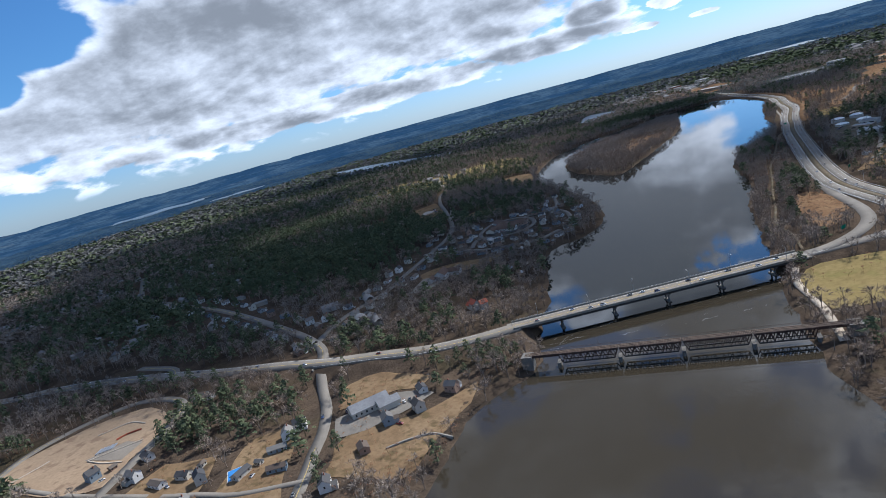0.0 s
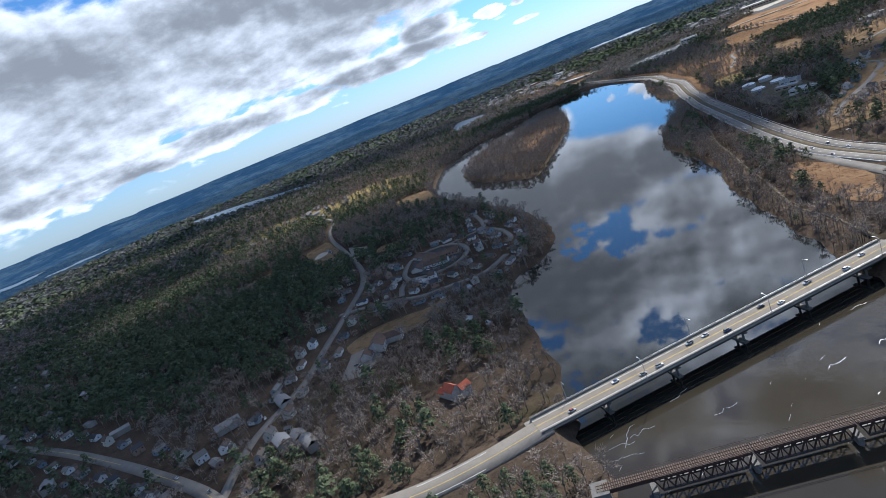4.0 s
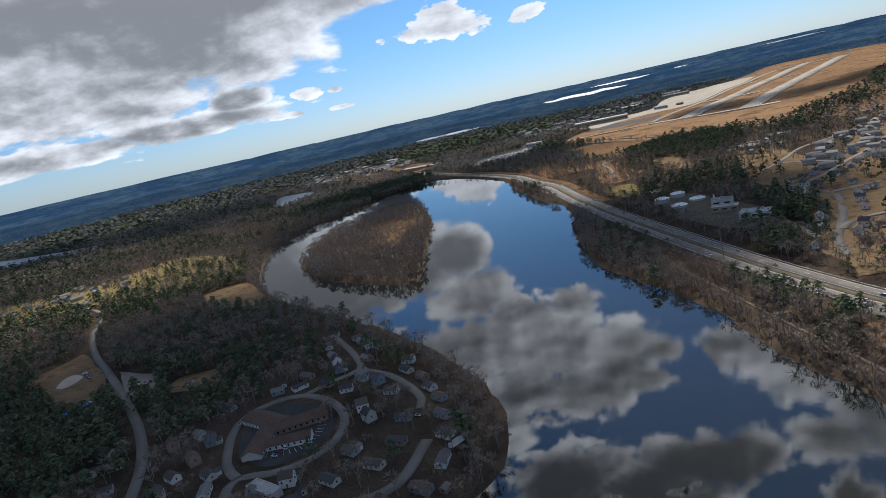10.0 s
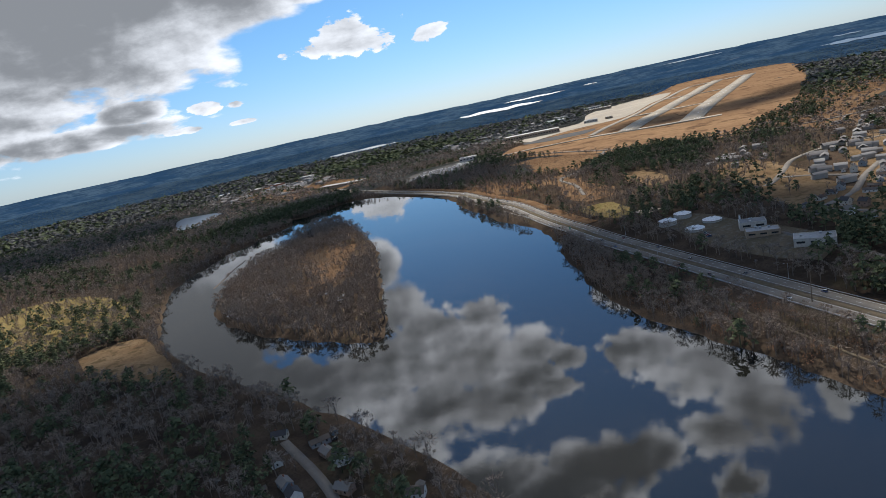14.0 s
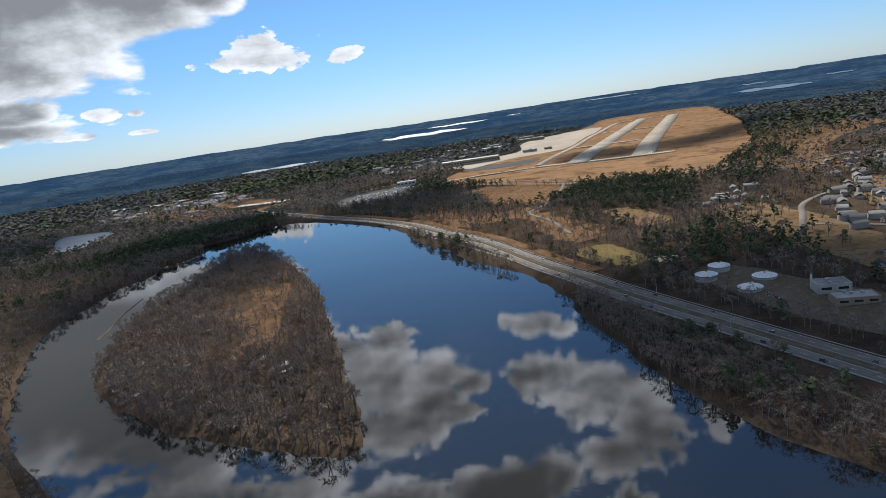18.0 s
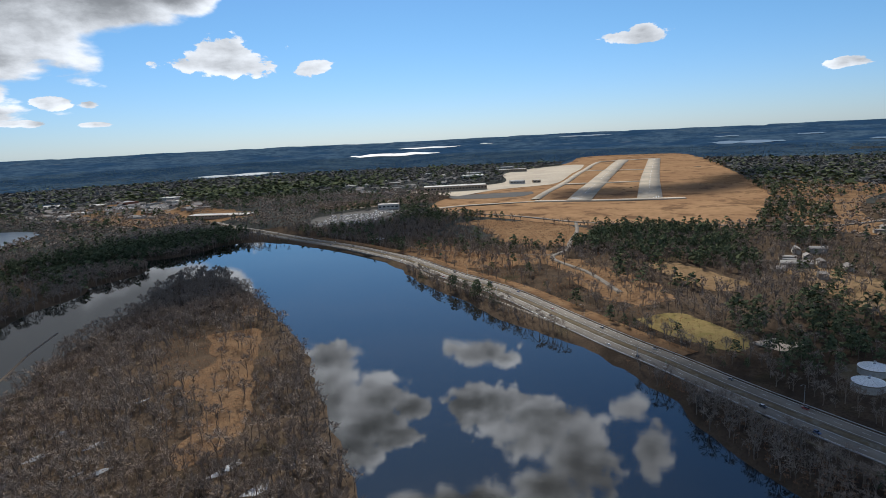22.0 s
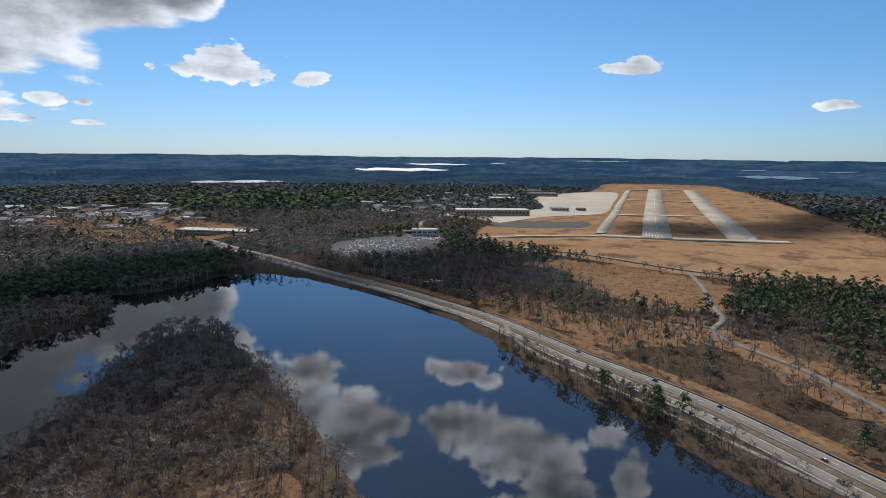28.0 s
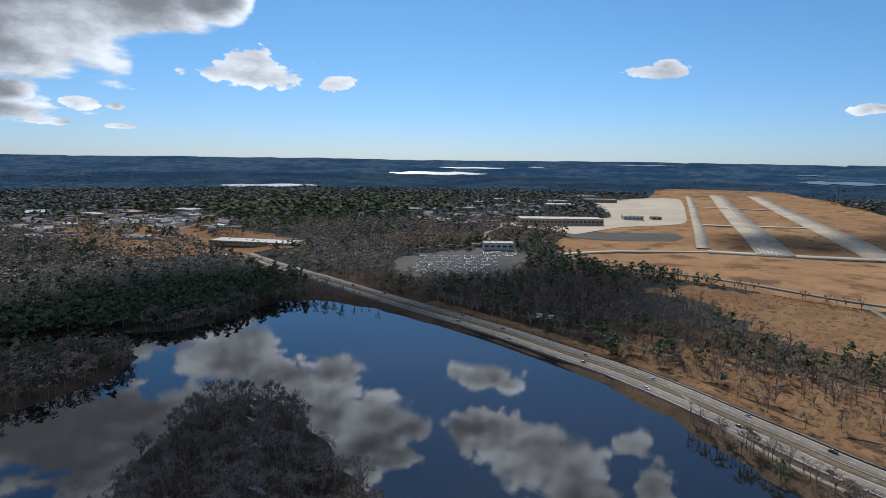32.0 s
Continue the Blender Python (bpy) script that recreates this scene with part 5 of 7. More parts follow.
for k, (x, y, w_, l_, h_) in enumerate(((1475, 1590, 34, 50, 12), (1520, 1560, 20, 26, 9), (1640, 1840, 60, 90, 16), (1740, 1900, 50, 70, 14), (1880, 1850, 40, 120, 14), (1960, 1930, 50, 80, 16), (1420, 1800, 30, 70, 9),
                                        (1380, 1930, 36, 60, 9), (1300, 1990, 30, 90, 8), (1540, 1950, 30, 60, 9), (1600, 2040, 40, 60, 9), (1480, 2080, 30, 70, 8), (1200, 1850, 24, 50, 7), (1240, 1760, 18, 40, 6), (1700, 2060, 40, 60, 10), (1350, 2100, 30, 50, 8))):
    block("airfield_building", x, y, 38 + (k % 3) * 3, w_ * 0.7, l_ * 0.75, h_ * 0.65, "pale flat-roofed building at the airfield's edge", "building", (WALL_PALE, WALL_TAN, WALL_PALE)[k % 3], (METAL_ROOF, GREY_ROOF)[k % 2], 2, group="airfield buildings")
block("terminal", 960, 1556, 40, 20, 38, 9, "pale building with a peaked roof by the car park", "building", WALL_PALE, METAL_ROOF)
block("white_roofed_shop", 791, 1834, 28, 34, 124, 4.2, "wide shop with a pale flat roof", "shop", WALL_TAN, METAL_ROOF, 8)
for k, (x, y, w_, l_, h_) in enumerate(((720, 2440, 50, 90, 9), (775, 2330, 40, 70, 9), (850, 2350, 50, 80, 9), (940, 2290, 50, 70, 9), (905, 2205, 30, 40, 7), (800, 2090, 24, 36, 6), (840, 2010, 24, 40, 6), (690, 2200, 30, 50, 6),
                                        (640, 2160, 30, 60, 6), (600, 2080, 24, 40, 6), (1000, 2380, 40, 60, 8), (1130, 2430, 30, 60, 8), (700, 1960, 20, 30, 6), (650, 1860, 20, 24, 6), (740, 2010, 20, 30, 5))):
    block("shop", x, y, -20 + (k % 4) * 12, w_ * 0.75, l_ * 0.75, h_ * 0.7, "flat-roofed shop beside a car park", "shop", (WALL_PALE, WALL_TAN, BRICK_WALL, WALL_PALE)[k % 4], (METAL_ROOF, METAL_ROOF, GREY_ROOF)[k % 3], 2, group="shops beyond the river")

# ---- far roofs, in clusters beyond counting ----
ROOF_FAR = per_island("far_roofs", [(0.10, 0.10, 0.105), (0.28, 0.27, 0.255), (0.18, 0.165, 0.155)], 0.9, 0.0, 0.02)
WALL_FAR = per_island("far_walls", [(0.30, 0.28, 0.25), (0.40, 0.38, 0.34), (0.28, 0.26, 0.225)], 0.8, 0.0, 0.02)


def far_roofs(cx, cy, rx, ry, n, size=(7, 12), label="cluster of distant houses among trees", flat=0.15):
    vw, fw, vr, fq = [], [], [], []
    r = random.Random(int(cx + cy))
    for k in range(n):
        a, q = r.uniform(0, 6.283), math.sqrt(r.random())
        x, y = cx + rx * q * math.cos(a), cy + ry * q * math.sin(a)
        if any((x - p) ** 2 + (y - q_) ** 2 < 90 for p, q_ in SET) or float(bank(np.array([x]), np.array([y]))[0][0]) < 12:
            continue
        w_, l_, h_ = r.uniform(*size) * 0.7, r.uniform(*size) * 1.3, r.uniform(2.8, 5.0)
        rise = 0.2 if r.random() < flat else w_ * 0.3
        t_ = r.choice((0.3, 0.35, 1.9, 1.85, 0.8))
        c, s_ = math.cos(t_), math.sin(t_)
        z = height1(x, y)
        KEEP_OUT.append((x, y, max(w_, l_) * 0.6))

        def put(px, py, pz):
            return (x + px * c - py * s_, y + px * s_ + py * c, z + pz)
        i = len(vw)
        vw += [put(px, py, pz) for pz in (-1, h_) for px, py in ((-w_ / 2, -l_ / 2), (w_ / 2, -l_ / 2), (w_ / 2, l_ / 2), (-w_ / 2, l_ / 2))]
        fw += [(i + p, i + (p + 1) % 4, i + 4 + (p + 1) % 4, i + 4 + p) for p in range(4)]
        i = len(vr)
        o = 0.4
        vr += [put(-w_ / 2 - o, -l_ / 2 - o, h_ - 0.1), put(w_ / 2 + o, -l_ / 2 - o, h_ - 0.1), put(w_ / 2 + o, l_ / 2 + o, h_ - 0.1), put(-w_ / 2 - o, l_ / 2 + o, h_ - 0.1), put(0, -l_ / 2 - o, h_ + rise), put(0, l_ / 2 + o, h_ + rise)]
        fq += [(i, i + 4, i + 5, i + 3), (i + 1, i + 2, i + 5, i + 4)]
        fq += [(i, i + 1, i + 4, i + 4), (i + 2, i + 3, i + 5, i + 5)]
    ob = tagged(new("distant_houses"), label, "houses", kind="stuff")
    for nm, vv, ff, mt in (("walls", vw, fw, WALL_FAR), ("roofs", vr, [f_ for f_ in fq if len(set(f_)) == 4], ROOF_FAR)):
        o_ = new(nm, mesh_of(nm, vv, ff, mt))
        o_.parent = ob


for args in ((-330, 640, 170, 120, 36), (-130, 480, 60, 60, 6), (-120, 1330, 170, 90, 40), (-520, 900, 200, 160, 40), (760, 700, 150, 70, 60), (950, 760, 150, 60, 40), (760, 855, 70, 30, 12), (-200, 2900, 400, 200, 50), (1050, 2560, 260, 120, 50)):
    far_roofs(*args)
far_roofs(760, 2180, 190, 260, 110, (9, 22), "cluster of distant shops and sheds", 0.7)
far_roofs(1500, 1960, 420, 150, 90, (10, 24), "cluster of distant sheds by the airfield", 0.7)
far_roofs(1250, 1830, 150, 90, 30, (9, 18), "cluster of distant sheds by the airfield", 0.6)

# ---- the road bridge ----
DECK_Z, BRIDGE_Y, BX0, BX1 = 8.3, 366.0, 8.0, 190.0
bridge = empty("road_bridge", 0, 0, 0, 0, "long pale concrete road bridge on slim piers over the river", "bridge")
deck = part("deck", boxes((BX0, BRIDGE_Y - 6.9, DECK_Z - 0.45, BX1, BRIDGE_Y + 6.9, DECK_Z)), CONCRETE, bridge)
part("roadway", boxes((BX0, BRIDGE_Y - 5.6, DECK_Z + 0.004, BX1, BRIDGE_Y + 5.6, DECK_Z + 0.06)), BRIDGE_ROAD, bridge, "tan-grey asphalt roadway")
for y in (-4.2, 4.2):
    part("edge_line", boxes((BX0, BRIDGE_Y + y - 0.12, DECK_Z + 0.064, BX1, BRIDGE_Y + y + 0.12, DECK_Z + 0.07)), MARK_WHITE, bridge, "white edge line")
for y in (-0.3, 0.15):
    part("centre_line", boxes((BX0, BRIDGE_Y + y, DECK_Z + 0.064, BX1, BRIDGE_Y + y + 0.16, DECK_Z + 0.07)), MARK_YELLOW, bridge, "yellow centre line")
for s in (-1, 1):
    bm = boxes((BX0, BRIDGE_Y + s * 6.3 - 0.22, DECK_Z, BX1, BRIDGE_Y + s * 6.3 + 0.22, DECK_Z + 0.85))
    para = part("parapet", bm, CONCRETE, bridge)
    part("hand_rail", boxes((BX0, BRIDGE_Y + s * 6.3 - 0.06, DECK_Z + 1.2, BX1, BRIDGE_Y + s * 6.3 + 0.06, DECK_Z + 1.32)), GALV, para, "galvanised rail")
    post = boxes((-0.06, -0.06, 0.8, 0.06, 0.06, 1.2))
    first = part("rail_post", post, GALV, para)
    first.matrix_basis = pose(BX0 + 1, BRIDGE_Y + s * 6.3, DECK_Z)
    x = BX0 + 3.4
    while x < BX1:
        shared("rail_post", first.data, para, pose(x, BRIDGE_Y + s * 6.3, DECK_Z))
        x += 2.4
for y in (-4.6, -1.55, 1.55, 4.6):
    g = boxes((BX0, BRIDGE_Y + y - 0.3, DECK_Z - 2.5, BX1, BRIDGE_Y + y + 0.3, DECK_Z - 2.4), (BX0, BRIDGE_Y + y - 0.06, DECK_Z - 2.4, BX1, BRIDGE_Y + y + 0.06, DECK_Z - 0.45))
    part("girder", g, STEEL_DARK, bridge, "dark steel girder")
for x in (39.0, 72.5, 106.0, 139.5, 172.0):
    bm = bmesh.new()
    for s, zb, zt in ((5.6, DECK_Z - 3.1, DECK_Z - 2.5), (4.6, DECK_Z - 3.6, DECK_Z - 3.1)):
        box(bm, x - 0.5, BRIDGE_Y - s, zb, x + 0.5, BRIDGE_Y + s, zt)
    pier = part("pier", bm, STONE, bridge)
    bm = bmesh.new()
    for y in (-2.6, 2.6):
        tube(bm, 0.55, 0.5, -3, DECK_Z - 3.6, 12, x, BRIDGE_Y + y)
    part("column", bm, STONE, pier)
    bm = boxes((x - 1.1, BRIDGE_Y - 4.2, -3, x + 1.1, BRIDGE_Y + 4.2, 0.6))
    part("footing", bm, STONE, pier)
for x0, x1 in ((5.0, 9.5), (188.5, 193.0)):
    part("abutment", boxes((x0, BRIDGE_Y - 7.2, 1.0, x1, BRIDGE_Y + 7.2, DECK_Z - 0.5)), CONCRETE, bridge)


def street_lamp(x, y, z, turn, tall=9.0):
    ob = empty("street_lamp", x, y, z, turn, "slim grey street lamp with a curved arm", "street lamp", "lamps along the road")
    bm = bmesh.new()
    tube(bm, 0.16, 0.09, 0, tall, 8)
    part("pole", bm, GALV, ob)
    bm = bmesh.new()
    beam(bm, (0, 0, tall - 0.1), (1.4, 0, tall + 0.5), 0.1)
    beam(bm, (1.4, 0, tall + 0.5), (2.6, 0, tall + 0.55), 0.1)
    part("arm", bm, GALV, ob)
    part("lamp_head", boxes((2.5, -0.17, tall + 0.42, 3.3, 0.17, tall + 0.62)), GALV, ob)
    part("base", boxes((-0.3, -0.3, 0, 0.3, 0.3, 0.35)), CONCRETE, ob)
    return ob


lamp = street_lamp(26.0, BRIDGE_Y + 6.75, DECK_Z, -90)
for i, x in enumerate((57, 88, 119, 150, 178)):
    copy_thing(lamp, pose(x, BRIDGE_Y + (6.75 if i % 2 else -6.75), DECK_Z, 0, 0, -90 if i % 2 else 90))

# ---- the railway bridge: steel deck trusses on stone piers ----
TA, TB, TZ = Vector((27.0, 312.0, 0)), Vector((144.0, 271.5, 0)), 8.4
along = (TB - TA).normalized()
turn = math.degrees(math.atan2(along.y, along.x))
rail = empty("railway_bridge", TA.x, TA.y, 0, turn, "long rust-brown steel truss bridge on stone piers", "railway bridge")
TL = (TB - TA).length
spans = [0, 0.262 * TL, 0.515 * TL, 0.775 * TL, TL]
post_me = {}
for a, b in zip(spans[:-1], spans[1:]):
    n = 8
    step = (b - a - 1.0) / n
    span = part("span", boxes((a + 0.5, -2.3, TZ - 0.55, b - 0.5, 2.3, TZ - 0.25)), RUST, rail, "rust-brown deck truss span")
    for y in (-2.2, 2.2):
        part("top_chord", boxes((a + 0.5, y - 0.3, TZ - 1.15, b - 0.5, y + 0.3, TZ - 0.55)), RUST, span)
        part("bottom_chord", boxes((a + 0.5 + step * 0.5, y - 0.3, TZ - 5.8, b - 0.5 - step * 0.5, y + 0.3, TZ - 5.2)), STEEL_DARK, span)
        for k in range(n):
            x0 = a + 0.5 + k * step
            bm = bmesh.new()
            beam(bm, (x0, y, TZ - 0.9), (x0 + step / 2, y, TZ - 5.2), 0.42)
            part("diagonal", bm, RUST, span)
            bm = bmesh.new()
            beam(bm, (x0 + step / 2, y, TZ - 5.2), (x0 + step, y, TZ - 0.9), 0.42)
            part("diagonal", bm, RUST, span)
            if k:
                bm = bmesh.new()
                beam(bm, (x0, y, TZ - 5.2), (x0, y, TZ - 0.9), 0.3)
                part("post", bm, RUST, span)
    for k in range(n + 1):
        part("cross_beam", boxes((a + 0.5 + k * step - 0.12, -2.2, TZ - 1.5, a + 0.5 + k * step + 0.12, 2.2, TZ - 0.95)), STEEL_DARK, span)
for x in spans:
    bm = bmesh.new()
    a, b = [], []
    for ring, (sx, sy, z) in ((a, (1.3, 3.9, -3)), (b, (0.8, 2.8, TZ - 5.9))):
        for u, v in ((-1, -0.6), (0, -1), (1, -0.6), (1, 0.6), (0, 1), (-1, 0.6)):
            ring.append(bm.verts.new((x + u * sx, v * sy, z)))
    for i in range(6):
        bm.faces.new((a[i], a[(i + 1) % 6], b[(i + 1) % 6], b[i]))
    bm.faces.new(b)
    pier = part("pier", bm, STONE, rail, "tapered grey granite pier")
    part("cap", boxes((x - 1.0, -3.0, TZ - 5.9, x + 1.0, 3.0, TZ - 5.6)), STONE, pier)
bm = bmesh.new()
x = -18.0
while x < TL + 16:
    box(bm, x, -1.9, TZ - 0.25, x + 0.28, 1.9, TZ)
    x += 0.75
part("track_deck", bm, WOOD, rail)
for y in (-0.75, 0.75):
    part("rail", boxes((-18, y - 0.05, TZ, TL + 16, y + 0.05, TZ + 0.16)), RUST, rail)
for y in (-2.6, 2.6):
    part("walkway_rail", boxes((-14, y - 0.05, TZ + 0.9, TL + 6, y + 0.05, TZ + 1.0), (-14, y - 0.05, TZ + 0.4, TL + 6, y + 0.05, TZ + 0.47)), RUST, rail)
part("approach_girder", boxes((-16, -2.0, TZ - 1.7, 0.4, 2.0, TZ - 0.25)), RUST, rail)
part("approach_girder", boxes((TL - 0.4, -2.0, TZ - 1.7, TL + 14, 2.0, TZ - 0.25)), RUST, rail)
part("abutment", boxes((-20, -3.5, 0, -14, 3.5, TZ - 0.3)), STONE, rail)
part("abutment", boxes((TL + 12, -3.5, 0, TL + 18, 3.5, TZ - 0.3)), STONE, rail)

# underpass of the south road below the embankment
tunnel = empty("underpass", -120, 379, 0, 12, "concrete underpass below the main road", "underpass")
z0 = height1(-113, 344)
part("wall", boxes((-6, -9, z0 - 1, -5, 9, z0 + 5)), CONCRETE, tunnel)
part("wall", boxes((5, -9, z0 - 1, 6, 9, z0 + 5)), CONCRETE, tunnel)
for y in (-7.6,):
    # a solid black block fills the mouth as the shade inside
    part("opening", boxes((-5, y - 0.5, z0 - 1, 5, y + 0.5, z0 + 3.4)), RUBBER_AND_SHADE, tunnel, "black block in place of the opening's shade")
    part("lintel", boxes((-5.6, y - 0.7, z0 + 3.4, 5.6, y + 0.7, z0 + 4.3)), CONCRETE, tunnel)

# ---- clouds overhead, towards the sun, whose shade lies on the land ----
CLOUD_BASE = 8000.0


def cloud(cx, cy, rx, ry, seed):
    """A heap of soft lumps with a flat base; its shade falls round (cx, cy)."""
    k = CLOUD_BASE / TO_SUN.z
    r = random.Random(seed)
    bm = bmesh.new()
    for i in range(9):
        a, f = r.uniform(0, 6.283), math.sqrt(r.random()) * 0.72
        s = r.uniform(0.38, 0.6) if i else 0.7
        m = Matrix.Translation((rx * f * math.cos(a) if i else 0, ry * f * math.sin(a) if i else 0, 0)) @ Matrix.Diagonal((rx * s, ry * s, min(rx, ry) * s * 0.35, 1))
        bmesh.ops.create_icosphere(bm, subdivisions=3, radius=1.0, matrix=m)
    for v in bm.verts:
        n = noise.noise(v.co * (4.0 / min(rx, ry)))
        v.co += v.co.normalized() * n * 0.16 * min(rx, ry)
        v.co.z = max(v.co.z, -0.05 * min(rx, ry))
    me = bpy.data.meshes.new("cloud")
    bm.to_mesh(me)
    bm.free()
    me.materials.append(CLOUD_MATTER)
    ob = new("cloud", me)
    ob.location = (cx + TO_SUN.x * k, cy + TO_SUN.y * k, CLOUD_BASE)
    return tagged(ob, "unseen flat-based cumulus cloud placed to shade the land", "cloud", "clouds overhead")


# added out of view, set by the shade below, overlapped where it is deeper
for i, c in enumerate(((-600, 800, 330, 330), (-250, 730, 330, 330), (-270, 450, 190, 62), (20, 760, 165, 350), (30, 930, 150, 130), (-640, 950, 330, 380), (-560, 1420, 420, 300), (-330, 2100, 560, 330), (230, 1980, 330, 260), (500, 1590, 210, 120), (640, 1500, 110, 110), (365, 1320, 145, 95), (380, 1352, 150, 104), (275, 1290, 90, 78), (350, 1312, 140, 84), (425, 1340, 100, 80), (345, 1330, 130, 95), (470, 740, 150, 150), (430, 1480, 120, 70), (380, 730, 75, 130),
                       (470, 720, 140, 150), (400, 820, 60, 90), (430, 770, 110, 140), (760, 1400, 110, 150), (1290, 1275, 120, 120), (1430, 1130, 170, 100), (1650, 1100, 240, 90))):
    cloud(*c, 40 + i)

# ---- woods ----
WOODS = [(-330, 160), (150, 160), (235, 300), (330, 400), (520, 500), (920, 600), (2000, 420), (4400, 100), (4400, 5000), (-3900, 5000), (-3900, 4000), (-1400, 1450)]
ROADS = [(US_1, 19), (ROUTE, 14), (RAMP, 8), (RAMP_2, 8)] + [(line, width / 2 + 2.5) for line, width in LOCAL.values()] + [(BIKE, 3.0)]
rng = np.random.RandomState(7)


def open_ground(x, y):
    """True where trees may stand."""
    ok = inside(x, y, WOODS)
    d, isle = bank(x, y)
    ok &= d > 1.0
    for line, w in ROADS:
        c = curve(line, 12.0)
        lo, hi = c.min(0) - w, c.max(0) + w
        k = ok & (x > lo[0]) & (x < hi[0]) & (y > lo[1]) & (y < hi[1])
        if k.any():
            ok[k] = seg_dist(x[k], y[k], c) > w
    k = ok & (x > 0) & (x < 200) & (y > 255) & (y < 380)
    ok[k] = (np.abs(y[k] - BRIDGE_Y) > 9) & (seg_dist(x[k], y[k], [(10, 318), (27, 312), (144, 271.5), (160, 266)]) > 4)
    for poly in FIELDS:
        p = np.asarray(poly, float)
        lo, hi = p.min(0), p.max(0)
        k = ok & (x > lo[0]) & (x < hi[0]) & (y > lo[1]) & (y < hi[1])
        if k.any():
            ok[k] = ~inside(x[k], y[k], p)
    for bx, by, br in KEEP_OUT:
        ok &= (x - bx) ** 2 + (y - by) ** 2 > br * br
    return ok, d, isle


def blob(x, y, cx, cy, rx, ry):
    return np.clip(1.3 - np.hypot((x - cx) / rx, (y - cy) / ry), 0, 1)


THIN = [(368, 1164, 50, 46), (325, 1112, 42, 46), (286, 1054, 42, 38), (-120, 270, 90, 60), (-60, 320, 50, 35), (40, 660, 60, 60), (-70, 620, 60, 90), (640, 720, 190, 80), (640, 1060, 60, 80), (830, 1180, 90, 110), (740, 2150, 190, 260),
        (-60, 1330, 260, 150), (350, 1130, 60, 70), (1500, 1850, 420, 160), (1250, 870, 420, 120), (-260, 560, 120, 90), (550, 990, 60, 60), (575, 1060, 30, 70), (630, 1190, 35, 70), (530, 640, 100, 70), (710, 720, 150, 110), (470, 600, 50, 40), (10, 772, 50, 30), (-58, 850, 34, 34), (95, 935, 45, 32), (520, 560, 80, 50)]
PINY = [(-30, 800, 110, 100, .65), (-160, 760, 120, 160, .6), (-190, 330, 50, 40, .9), (-12, 362, 26, 16, 1.0), (600, 830, 110, 45, .5), (720, 960, 160, 50, .1), (1000, 1050, 200, 90, .55),
        (560, 1620, 150, 55, .85), (430, 1600, 120, 60, .75), (420, 790, 26, 40, .7), (470, 640, 40, 40, .4), (250, 470, 26, 50, .5), (900, 1420, 70, 120, .6), (950, 1560, 110, 60, .6), (1150, 2200, 400, 300, .7),
        (60, 1130, 110, 50, .6), (700, 700, 200, 90, .25), (-300, 650, 220, 160, .5), (1500, 1000, 400, 160, .5), (310, 560, 30, 40, .5), (-40, 1230, 140, 90, .55), (-350, 1000, 300, 360, .5), (500, 620, 110, 70, .6), (640, 700, 120, 80, .35), (-420, 1700, 500, 400, .3)]


def plant(step, near, far):
    """Places for trees in a ring of distances from the flight's ground line."""
    xs, ys = np.meshgrid(np.arange(-4200, 4500, step) if far > 2000 else np.arange(-1700, 2400, step), np.arange(150, 4990, step) if far > 2000 else np.arange(150, 3300, step))
    x, y = xs.ravel(), ys.ravel()
    d0 = seg_dist(x, y, [(-20, 150), (-35, 300), (60, 640), (200, 900), (320, 1120)])
    k = (d0 >= near) & (d0 < far)
    x, y, d0 = x[k], y[k], d0[k]
    x, y = x + rng.uniform(-.48, .48, len(x)) * step, y + rng.uniform(-.48, .48, len(y)) * step
    ok, d, isle = open_ground(x, y)
    x, y, d, isle = x[ok], y[ok], d[ok], isle[ok]
    dens = 0.92 + 0.16 * wobble(x, y, 45, 11)
    for cx, cy, rx, ry in THIN:
        dens -= 0.55 * blob(x, y, cx, cy, rx, ry)
    k = rng.uniform(0, 1, len(x)) < np.clip(dens, 0.06, 1)
    x, y, d, isle = x[k], y[k], d[k], isle[k]
    piny = np.where(x > 380, 0.06, 0.15) + 0.34 * wobble(x, y, 60, 12) + 0.25 * wobble(x, y, 21, 13)
    for cx, cy, rx, ry, s in PINY:
        piny += s * blob(x, y, cx, cy, rx, ry)
    piny = np.where(d < 22, np.minimum(piny, np.where((y > 1500) | ((x > 540) & (x < 560)), piny, 0.04)), piny)
    piny = np.where(np.hypot(x - 300, y - 900) > 1300, piny + 0.09, piny)
    piny = np.where(isle, -1.0, piny)
    pine = rng.uniform(0, 1, len(x)) < np.clip(piny, 0, 0.97)
    return x, y, height(x, y), pine, d, isle


